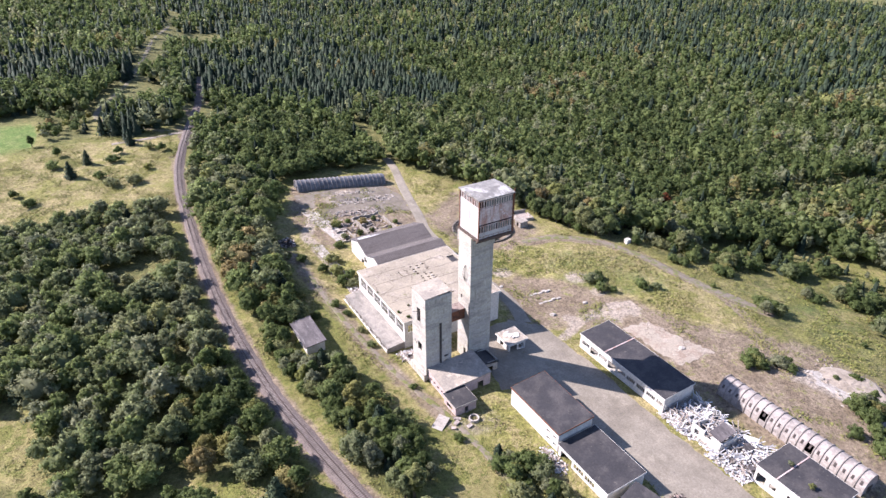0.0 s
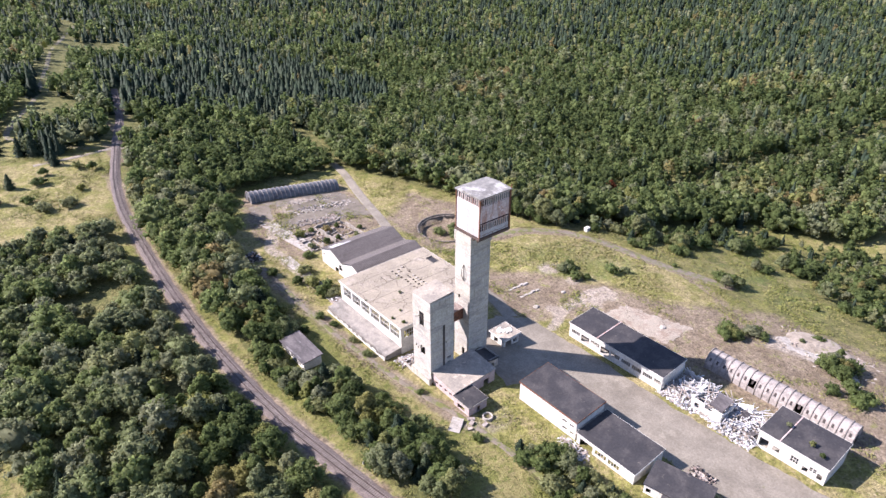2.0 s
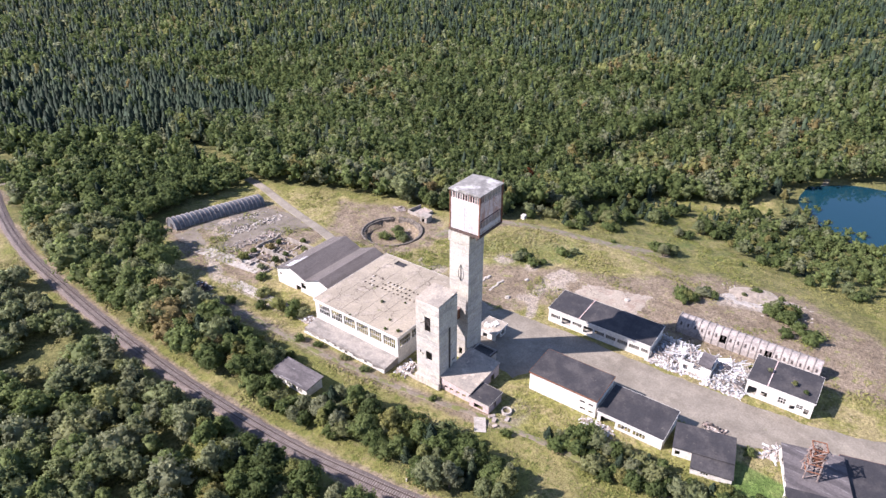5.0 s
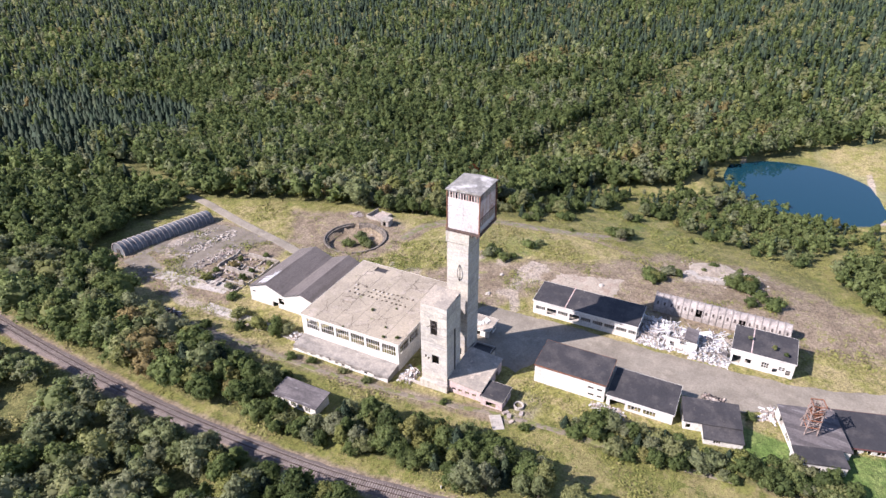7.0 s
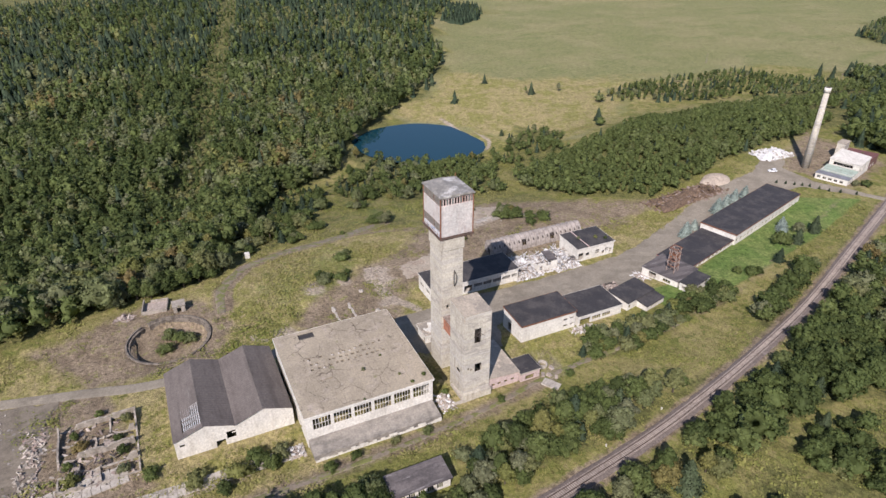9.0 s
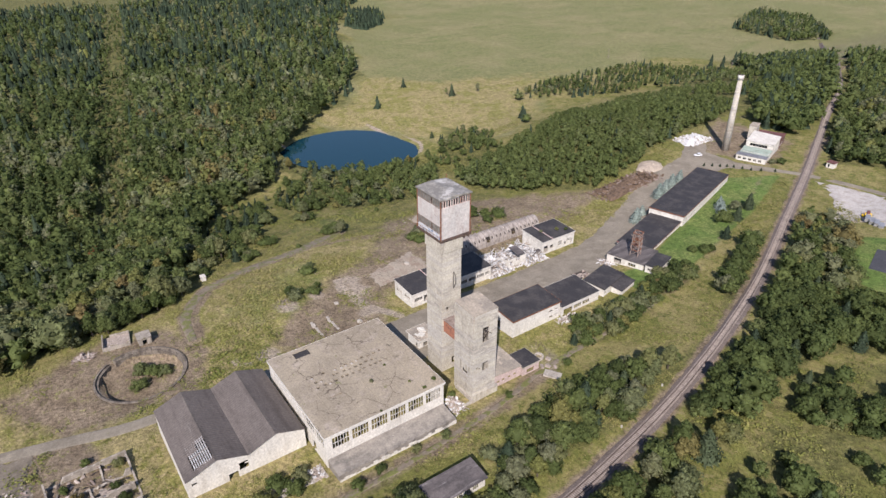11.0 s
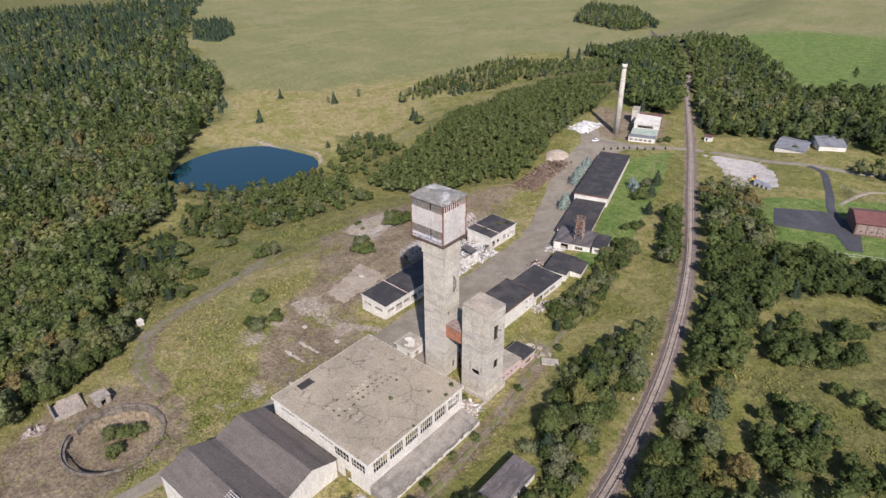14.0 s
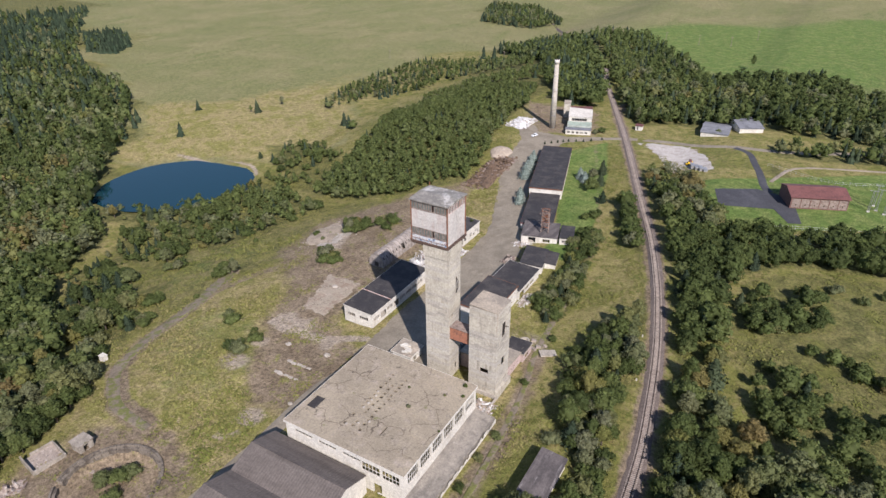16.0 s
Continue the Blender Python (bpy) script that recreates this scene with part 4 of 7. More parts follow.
# ---- main hall ----
def main_hall():
    x0, y0, x1, y1, zb, zt = 76.6, 150.4, 112.75, 186.0, -8.9, 1.3
    wy, wx = y1 - y0, x1 - x0
    west = [(1.0 + i * (wy - 2.0) / 6, 5.6, 1.0 + (i + 1) * (wy - 2.0) / 6 - 0.8, 9.3, 6, 2) for i in range(6)]
    north = [(wx - 12.2, 6.0, wx - 6.8, 9.0, 5, 2), (wx - 6.2, 6.0, wx - 1.2, 9.0, 5, 2)] + [(3.0 + 7.6 * k, 8.0, 8.6 + 7.6 * k, 9.0, 5, 1) for k in range(3)]
    south = [(1.2, 6.0, 6.2, 9.0, 5, 2), (7.0, 6.0, 12.0, 9.0, 5, 2)]
    rng = random.Random(5)
    pits = [(17.6 + i * 2.2 + rng.uniform(-0.2, 0.2), 7.6 + 1.75 * j + rng.uniform(-0.2, 0.2)) for j in range(13) for i in range(3) if rng.random() < 0.8]
    pits = [(a, b, a + rng.uniform(0.6, 1.0), b + rng.uniform(0.6, 1.0)) for a, b in pits] + [(12.2, 25.0, 12.7, 28.4), (32.6, 24.5, 35.6, 29.2)]
    t = block("main_hall", x0, y0, x1, y1, zb, zt, "large white hall with window bands and a cracked flat roof", "building", "white_wall", "hall_roof",
              {"W": [(wy - c, b, wy - a, d, n, r) for a, b, c, d, n, r in west], "N": [(a, b, c, d, n, r) for a, b, c, d, n, r in north] + [(wx - 9.0, 0.2, wx - 6.5, 3.4, 0, 0)], "S": south},
              roof_holes=pits, over=0.35, roof_t=0.5, thick=0.4, fascia="white_wall")
    part("roof_patch", Geo().box(32.2, 24.1, zt - zb - 0.2, 36.0, 29.6, zt - zb + 0.1), "tar", t, "sagging black patch in the roof")
    g = Geo()
    for k in range(5):                                   # felt seams standing proud
        g.box(0.2, 5.5 + 6.2 * k, zt - zb + 0.5, wx - 0.2, 5.56 + 6.2 * k, zt - zb + 0.56)
    part("roof_seam", g, "hall_roof", t)
    for a, b, c, d in pits[12:-2:3]:                     # pale collars left beside the holes
        part("roof_collar", Geo().tube((a - 0.55, b + 0.4, zt - zb + 0.45), (a - 0.55, b + 0.4, zt - zb + 0.72), 0.36, n=10), "slab", t)
    # loading dock along the west wall
    d = thing("loading_dock", 70.7, 150.6, -8.6, "weathered concrete loading dock with a crumbling edge", "dock")
    g = Geo()
    rng = random.Random(3)
    n = 30
    for i in range(n + 1):
        y = 35.2 * i / n
        e = rng.uniform(-0.35, 0.25)
        g.v += [(e, y, -1.2), (e, y, 2.15 + rng.uniform(-0.15, 0.1)), (5.86, y, 2.75), (5.86, y, -1.2)]
        if i:
            a = 4 * (i - 1)
            g.f += [(a, a + 4, a + 5, a + 1)[::-1], (a + 1, a + 5, a + 6, a + 2)[::-1]]
    g.f += [(0, 1, 2, 3)[::-1], tuple(4 * n + k for k in range(4))]
    part("platform", g, "dock_top", d)
    g = Geo()                                            # whitewashed front of the dock, its top broken away
    for i in range(30):
        g.box(-0.52, 35.2 * i / 30 + 0.02, -1.2, -0.4, 35.2 * (i + 1) / 30 - 0.02, rng.uniform(1.0, 1.9))
    part("dock_face", g, "white_wall", d)
    part("retaining_wall", Geo().box(3.5, -9.0, -1.0, 12.0, -8.6, 1.2).box(3.5, -9.0, -1.0, 3.9, -1.5, 1.0), "slab", d)


M["hall_roof"] = surface("cracked_tan_felt", [(0.31, 0.265, 0.195), ((0.255, 0.217, 0.16), 0.06, 0.35, 0.65, None), ((0.345, 0.295, 0.24), 0.35, 0.5, 0.75, None),
                         ((0.20, 0.17, 0.135), 0.9, 0.54, 0.74, None), ((0.13, 0.11, 0.085), 0.3, 0.64, 0.70, None), ((0.16, 0.16, 0.07), 0.22, 0.66, 0.74, None)], cracks=((0.13, 0.105, 0.08), 0.17, 0.024))
M["dock_top"] = surface("grey_dock_concrete", [(0.25, 0.225, 0.19), ((0.165, 0.15, 0.13), 0.35, 0.45, 0.65, (1, 0.4, 1)), ((0.42, 0.395, 0.36), 0.8, 0.62, 0.74, None)])
main_hall()


# ---- twin-gabled shed ----
def gable_shed():
    x0, y0, zb, lx, ly, he, hr = 86.9, 187.2, -9.4, 28.6, 30.2, 6.6, 9.5
    t = thing("gabled_shed", x0, y0, zb, "white shed under two brown corrugated gable roofs", "building")
    half = ly / 2
    prof = [(0, he), (half / 2, hr), (half, he), (half * 1.5, hr), (ly, he)]
    for side, x, o in (("W", 0, 0.3), ("E", lx - 0.3, 0.3)):
        g = Geo()
        holes = [(12.6, 2.6, 15.0, 5.0), (9.8, 0.1, 12.2, 2.9), (1.2, 4.4, 2.4, 5.2)] if side == "W" else []
        g = panel(ly, he + 1.0, 0.3, [(a, b + 1, c, d + 1) for a, b, c, d in holes]).move(wall_pose("W", lx, ly) @ pose(0, 0, -1))
        g.v = [(xx + x, yy, zz) for xx, yy, zz in g.v]
        part("wall", g, "white_wall", t)
        for k in (0, 1):
            a = k * half
            part("gable", Geo().add([(x + d, a, he) for d in (0, o)] + [(x + d, a + half / 2, hr) for d in (0, o)] + [(x + d, a + half, he) for d in (0, o)],
                                    [(0, 4, 2), (1, 3, 5), (0, 1, 5, 4), (0, 2, 3, 1), (2, 4, 5, 3)]), "white_wall", t)
    for side in "SN":
        part("wall", panel(lx - 0.6, he + 1, 0.3).move(wall_pose(side, lx, ly) @ pose(0.3, 0, -1)), "white_wall", t)
    for k in range(9):                                   # pale concrete lintels in the gable wall
        g = Geo().box(-0.03, 3.0 + 2.9 * k, 4.6 - 0.4 * (k % 3), -0.004, 4.6 + 2.9 * k, 5.0 - 0.4 * (k % 3))
        part("lintel", g, "white_wall", t)
    for (ya, za), (yb, zb2) in zip(prof, prof[1:]):      # corrugated sheets, laid in three rows
        for row in range(3):
            g, n = Geo(), 78
            u0, u1 = row / 3, (row + 1) / 3 + 0.02
            up = za < zb2
            for i in range(n + 1):
                x = -0.5 + (lx + 1.0) * i / n
                for u, e in ((u0, 0.0 if up else 0.06), (u1, 0.06 if up else 0.0)):
                    g.v.append((x, ya + (yb - ya) * u, za + (zb2 - za) * u + 0.10 + (0.07 if i % 2 else 0.0) + (0.05 * (2 - row) if up else 0.05 * row)))
                if i:
                    a = 2 * (i - 1)
                    if not (ya >= half * 1.45 and ya < half * 1.55 and ((row == 0 and 4 < i < 24) or (row == 1 and 4 < i < 22 - 3 * (i % 2))) and i % 5):
                        g.f.append((a, a + 2, a + 3, a + 1))
            part("roof_sheet", g, "sheet", t)
    g = Geo()
    for k in range(9):                                   # laths under the missing sheets
        u = 0.05 + 0.068 * k
        g = Geo().box(1.0, half * 1.5 + half / 2 * u, hr - (hr - he) * u - 0.02, 9.6, half * 1.5 + half / 2 * u + 0.22, hr - (hr - he) * u + 0.1)
        part("roof_lath", g, "rubble", t, "bare pale roof lath")
    part("gutter", Geo().box(-0.4, half - 0.25, he + 0.05, lx + 0.4, half + 0.25, he + 0.2), "dark", t)
    part("floor", Geo().box(0.3, 0.3, -0.1, lx - 0.3, ly - 0.3, 0.05), "slab", t)


gable_shed()

# ---- small hut by the railway ----
block("trackside_hut", 47.2, 159.1, 53.1, 173.2, -5.6, -2.3, "pale hut with a silvery worn felt roof", "shed", "white_wall", "old_roof",
      {"W": [(1.0 + 2.4 * k, 0.9, 2.6 + 2.4 * k, 2.6, 3, 1) for k in range(5)]}, rise=(0.5, 0), over=0.5)
# kiosk on the yard road
kiosk = block("kiosk", 105.2, 133.4, 111.8, 139.8, -10.6, -6.9, "little roofless-looking white kiosk with a torn flat roof", "kiosk", "white_wall", "concrete_roof",
      {"S": [(0.6, 0.1, 3.4, 2.6, 0, 0), (4.0, 0.8, 6.0, 2.5, 0, 0)], "W": [(1.6, 0.8, 3.4, 2.6, 0, 0)], "E": [(1.0, 0.2, 4.8, 2.6, 0, 0)], "N": [(4.4, 0.1, 5.6, 2.4, 0, 0)]}, over=0.5, fascia="white_wall")

g = Geo()
for k in range(9):                                       # torn felt rolled back in white folds
    a = 0.7 * k
    g.box(-1.1, -0.35, -0.1, 1.1, 0.35, 0.22, pose(3.6 + 1.6 * math.sin(a), 2.4 + 0.42 * k - 1.2 * math.sin(a * 0.5), 4.05, 9 * math.sin(2 * a), 7 * math.cos(a), 30 + 25 * math.sin(a)))
part("torn_felt", g, "white_wall", kiosk, "torn white roof lining")
# ---- workshops along the yard road ----
block("workshop_tall", 91.2, 91.8, 102.6, 112.6, -8.9, -2.6, "tall white workshop with a black felt roof", "building", "white_wall", "tar",
      {"W": [(20.8 - 4.6, 1.3, 20.8 - 3.0, 2.1, 0, 0), (20.8 - 2.0, 1.3, 20.8 - 0.7, 2.1, 0, 0), (20.8 - 4.8, 3.7, 20.8 - 3.2, 4.5, 0, 0), (20.8 - 2.2, 3.7, 20.8 - 0.8, 4.5, 0, 0)],
       "N": [(3.0, 0.2, 5.0, 3.2, 0, 0)]}, rise=(0.7, 0.0), fascia="rust")
block("workshop_low", 90.9, 72.9, 103.0, 91.0, -9.0, -5.3, "low white workshop with a black felt roof", "building", "white_wall", "tar",
      {"W": [(1.0, 0.1, 5.2, 2.6, 0, 0), (6.0, 1.0, 9.6, 2.6, 4, 1), (10.2, 1.0, 13.6, 2.6, 4, 1)]}, rise=(0.5, 0.0), fascia="white_wall")
block("store_shed", 94.2, 55.9, 102.6, 70.4, -9.0, -5.8, "black-roofed store shed joined to a lower lean-to", "shed", "white_wall", "tar",
      {"W": [(0.6, 0.8, 1.8, 2.3, 0, 0), (10.8, 0.3, 12.2, 2.4, 0, 0)], "N": [(2.0, 0.2, 5.0, 2.5, 0, 0)]}, rise=(0.7, 0.0), rz=13)
block("store_lean_to", 89.9, 54.9, 94.0, 64.6, -8.9, -6.8, "low lean-to with a felt roof and pale wall", "shed", "white_wall", "tar", {"W": [(2.4, 0.9, 4.2, 1.9, 3, 1)]}, rise=(0.5, 0), rz=13)

# ---- garage row, half collapsed ----
doors = [(1.0 + 4.05 * k, 0.3 if k in (1, 3) else 1.5, 4.4 + 4.05 * k, 3.0, 0 if k in (1, 3) else 5, 0 if k in (1, 3) else 1) for k in range(9)]
row = block("garage_row", 129.6, 90.6, 141.6, 126.7, -12.3, -7.5, "long garage row with white fronts and black roof", "garage", "white_wall", "tar",
      {"W": doors, "N": [(1.2, 1.6, 4.6, 3.0, 4, 1), (6.4, 1.6, 10.2, 3.0, 4, 1)]}, rise=(0.6, 0), fascia="white_wall")
end_bay = block("garage_end", 131.6, 43.6, 144.2, 61.6, -12.6, -7.4, "last standing bay of the garage row", "garage", "white_wall", "tar",
      {"W": [(0.6, 0.2, 3.0, 3.2, 0, 0), (4.2, 1.2, 6.0, 2.8, 0, 0), (9.0, 1.2, 11.0, 3.2, 3, 2), (12.2, 0.4, 13.6, 2.0, 0, 0), (13.8, 1.6, 15.6, 3.0, 2, 2), (15.9, 0.5, 17.2, 2.4, 0, 0)]}, rise=(0.6, 0), fascia="white_wall")


def roof_joint(name, x, y, z, lx, rise, label):
    """A low fire wall showing across a tilted roof."""
    g = Geo().add([(-0.3, 0, -0.3), (lx, 0, rise - 0.3), (lx, 0.3, rise - 0.3), (-0.3, 0.3, -0.3), (-0.3, 0, 0.42), (lx, 0, rise + 0.42), (lx, 0.3, rise + 0.42), (-0.3, 0.3, 0.42)],
                  [(3, 2, 1, 0), (4, 5, 6, 7), (0, 1, 5, 4), (1, 2, 6, 5), (2, 3, 7, 6), (3, 0, 4, 7)])
    return part(name, g.move(pose(x, y, z)), "clad_rust", label)


roof_joint("fire_wall", 0, 24.6, 4.8, 12.8, 0.62, row)
roof_joint("fire_wall", 0, 12.4, 5.2, 12.8, 0.62, end_bay)
part_wall = thing("ruined_bay", 130.6, 71.6, -12.4, "roofless broken bay between heaps of rubble", "ruin")
part("wall", panel(9.5, 4.6, 0.3, [(1.2, 1.6, 2.6, 3.4), (4.2, 3.2, 6.4, 4.6)]).move(pose(0, 9.6, -1, 0, 0, -90)), "white_wall", part_wall)
part("wall", panel(6.5, 4.2, 0.3).move(pose(0.3, 0, -1)), "white_wall", part_wall)
part("wall", Geo().add([(0.3, 9.2, -1), (9.0, 9.2, -1), (9.0, 9.2, 0.6), (5.2, 9.2, 2.4), (0.3, 9.2, 3.4), (0.3, 9.5, -1), (9.0, 9.5, -1), (9.0, 9.5, 0.6), (5.2, 9.5, 2.4), (0.3, 9.5, 3.4)],
                       [(0, 1, 2, 3, 4), (9, 8, 7, 6, 5), (1, 6, 7, 2), (2, 7, 8, 3), (3, 8, 9, 4)]), "white_wall", part_wall)
part("roof_slab", Geo().box(0.4, 0.4, 0, 6.2, 4.4, 0.3, pose(0, 0, 3.6, 6, -10, 0)), "old_roof", part_wall, "fallen grey roof slab")


def debris(name, x0, y0, x1, y1, n, peak, mats, label, seed, size=(0.6, 3.2), wide=(0.12, 0.36), laths=0):
    """A heap of broken boards, slabs and lumps."""
    rng = random.Random(seed)
    gs = {m: Geo() for m in mats}
    cx, cy = (x0 + x1) / 2, (y0 + y1) / 2
    base = Geo()
    k = 12
    for i in range(k + 1):
        for j in range(k + 1):
            u, v = i / k, j / k
            x, y = x0 + (x1 - x0) * u, y0 + (y1 - y0) * v
            e = min(1, 6 * u * (1 - u)) * min(1, 6 * v * (1 - v))
            base.v.append((x - cx, y - cy, G(x, y) - G(cx, cy) - 0.3 + e * peak * rng.uniform(0.25, 0.75)))
            if i and j:
                a = (i - 1) * (k + 1) + j - 1
                base.f.append((a, a + k + 1, a + k + 2, a + 1))
    t = thing(name, cx, cy, G(cx, cy), label, "rubble", kind="stuff")
    part("mound", base, mats[-1], t)
    for _ in range(n):
        x, y = rng.uniform(x0, x1), rng.uniform(y0, y1)
        u, v = (x - x0) / (x1 - x0), (y - y0) / (y1 - y0)
        e = min(1, 5 * u * (1 - u)) * min(1, 5 * v * (1 - v))
        a, b, c = rng.uniform(*size), rng.uniform(*wide) * size[1], rng.uniform(0.05, 0.26)
        z = G(x, y) - G(cx, cy) + e * peak * rng.uniform(0.1, 0.8)
        m = pose(x - cx, y - cy, z, rng.gauss(0, 22), rng.gauss(0, 24), rng.uniform(0, 360))
        gs[rng.choice(mats)].box(-a / 2, -b / 2, -c / 2, a / 2, b / 2, c / 2, m)
    for _ in range(laths):                               # long laths and beams on top
        x, y = rng.uniform(x0 + 1, x1 - 1), rng.uniform(y0 + 1, y1 - 1)
        a = rng.uniform(1.6, 3.0)
        m = pose(x - cx, y - cy, G(x, y) - G(cx, cy) + peak * rng.uniform(0.35, 0.95), rng.gauss(0, 10), rng.gauss(0, 20), rng.uniform(0, 360))
        gs[rng.choice(mats)].box(-a, -0.11, -0.08, a, 0.11, 0.08, m)
    for k2, g in gs.items():
        if g.v:
            part("debris", g, k2, t)
    return t


debris("rubble_heap", 128.2, 79.0, 144.5, 91.4, 1150, 3.2, ["rubble", "rubble", "rubble_grey", "rubble", "metal", "ruin"], "heap of collapsed white panels and broken boards", 11, (0.25, 1.5), (0.12, 0.5), 90)
debris("rubble_heap", 127.4, 61.4, 144.6, 73.4, 1150, 2.9, ["rubble", "rubble", "rubble_grey", "rubble", "metal", "ruin"], "heap of collapsed white panels and broken boards", 12, (0.25, 1.5), (0.12, 0.5), 90)
debris("rubble_heap", 129.5, 71.5, 144.0, 81.0, 620, 3.4, ["rubble", "rubble", "rubble_grey", "ruin"], "broken panels lying inside a ruined bay", 13, (0.25, 1.6), (0.12, 0.5), 60)
for k, (x, y, a, b, rx, ry, rz) in enumerate(((134.0, 86.5, 2.6, 1.3, 24, 12, 20), (139.5, 84.0, 2.2, 1.5, -18, 22, 70), (137.0, 67.5, 2.8, 1.2, 20, -16, 35), (141.5, 70.0, 2.0, 1.4, -24, 10, 110), (133.0, 64.0, 1.8, 1.2, 14, 18, 80), (138.5, 76.5, 2.6, 1.6, 16, -20, 10))):
    solid("roof_panel", Geo().box(-a, -b, -0.1, a, b, 0.1, pose(0, 0, 0, rx, ry, 0)), "rubble" if k % 2 else "old_roof", x, y, G(x, y) + 2.0, "fallen roof panel lying on the rubble", "panel", rz, "fallen panels")
g = Geo()
for k in range(9):                                       # leaning remains of the back wall
    g.box(0.0, k * 1.15, 0, 0.12, k * 1.15 + 1.0, 4.6 - 0.3 * (k % 3), pose(0, 0, 0, 0, -14 - 3 * (k % 2), 0))
solid("leaning_panels", g, "rubble", 142.6, 80.2, G(142, 85) - 0.2, "row of leaning white wall panels", "ruin")


# ---- vaulted shelters built of ribs ----
def vault(name, p0, p1, width, height, bays, mat, rib, label, windows, seed, ends=True):
    a, b = Vector((*p0, 0)), Vector((*p1, 0))
    d = b - a
    length = d.length
    rz = math.degrees(math.atan2(d.y, d.x))
    z0 = min(G(*p0), G(*p1)) if abs(G(*p0) - G(*p1)) < 0.5 else G(*p0)
    t = thing(name, p0[0], p0[1], z0, label, "shelter", rz)
    fall = (G(*p1) - z0)
    n, w = 12, width / 2

    def arc(k, grow=0.0):
        c = math.pi * k / n
        return (w + grow) * math.cos(c), (height + grow) * math.sin(c) ** 0.8 if 0 < k < n else -1.0
    for i in range(bays):
        g = Geo()
        s0, s1 = length * i / bays, length * (i + 1) / bays
        gap = i in windows
        for s in (s0, s1):
            for k in range(n + 1):
                y, z = arc(k)
                g.v.append((s, y, z + fall * s / length))
        for k in range(n):
            if not (gap and k in (9, 10)):
                g.f.append((k, k + 1, n + 2 + k, n + 1 + k))
        part("vault_panel", g, mat, t)
        r = Geo()
        for s in (s0 - 0.14, s0 + 0.14):
            for k in range(n + 1):
                y, z = arc(k, 0.26)
                r.v.append((s, y, z + fall * s / length))
            for k in range(n + 1):
                y, z = arc(k, -0.05)
                r.v.append((s, y, z + fall * s / length))
        q = n + 1
        for k in range(n):
            r.f += [(k, k + 1, 2 * q + k + 1, 2 * q + k), (k, q + k, q + k + 1, k + 1), (2 * q + k, 2 * q + k + 1, 3 * q + k + 1, 3 * q + k)]
        part("rib", r, rib, t)
        if windows:
            for side in (-1,):
                c = 0.86
                # solid dark box on the closed panel, in place of a window's shade
                part("window_hole", Geo().box((s0 + s1) / 2 - 0.28, -0.12, -0.55, (s0 + s1) / 2 + 0.28, 0.3, 0.55).move(pose(0, -w * 0.82, height * 0.64 + fall * (s0 + s1) / 2 / length, -34, 0, 0)), "dark", t)
    if ends:
        for s, sg in ((0.12, 1), (length - 0.12, -1)):
            g = Geo()
            g.v = [(s, y, z + fall * s / length) for y, z in (arc(k, -0.04) for k in range(n + 1))]
            g.f = [tuple(range(n + 1)) if sg < 0 else tuple(range(n, -1, -1))]
            part("end_wall", g, mat, t)
            # dark box through the end wall stands in for a shaded door opening
            part("doorway", Geo().box(s - 0.2, -0.9, 0.1, s + 0.2, 0.9, 2.0).move(pose(0, 0, fall * s / length)), "dark", t)
    return t


M["vault"] = surface("grey_vault_concrete", [(0.30, 0.265, 0.235), ((0.20, 0.175, 0.155), 0.5, 0.45, 0.65, None), ((0.46, 0.41, 0.36), 1.2, 0.58, 0.72, None)])
M["rib_concrete"] = surface("stained_rib_concrete", [(0.25, 0.22, 0.19), ((0.17, 0.148, 0.128), 0.6, 0.45, 0.65, None), ((0.35, 0.31, 0.27), 1.2, 0.6, 0.72, None)])
M["vault_dark"] = surface("dark_arched_sheet", [(0.13, 0.135, 0.14), ((0.085, 0.085, 0.09), 0.5, 0.45, 0.65, None), ((0.22, 0.22, 0.22), 1.2, 0.58, 0.72, None)], rough=0.6)
vault("vaulted_shelter", (155.2, 89.0), (155.2, 44.8), 7.0, 5.6, 19, "vault", "rib_concrete", "long vaulted shelter of concrete rib panels with small windows", (6, 12), 1)
vault("vaulted_shed", (87.4, 286.6), (133.0, 284.8), 7.2, 4.6, 21, "vault_dark", "vault", "long dark ribbed vaulted shed", (), 2)


# ---- round basin ----
M["rim"] = surface("dirty_basin_concrete", [(0.17, 0.145, 0.115), ((0.09, 0.075, 0.06), 0.5, 0.45, 0.6, None), ((0.30, 0.265, 0.22), 0.9, 0.58, 0.7, None)])


def basin():
    t = thing("round_basin", 149.2, 215.4, G(164, 215.4) + 0.1, "overgrown round concrete settling basin with a raised rim", "basin")
    n = 40
    for k in range(n):
        if k in (3, 22):
            continue
        g = Geo()
        a, b = 2 * math.pi * (k + 0.03) / n, 2 * math.pi * (k + 0.97) / n
        g.add([(r * math.cos(c), r * math.sin(c), z) for c in (a, b) for r, z in ((13.7, -3.4), (13.7, 1.1), (13.1, 1.15), (13.05, 0.6), (12.3, 0.55), (12.25, -3.4))],
              [(0, 6, 7, 1), (1, 7, 8, 2), (2, 8, 9, 3), (3, 9, 10, 4), (4, 10, 11, 5), (0, 1, 2, 3, 4, 5), (11, 10, 9, 8, 7, 6)])
        part("rim_segment", g, "rim", t)
    part("bottom", Geo().tube((0, 0, -3.2), (0, 0, -2.25), 12.4, n=40), "rubble_grey", t, "muddy overgrown basin floor")


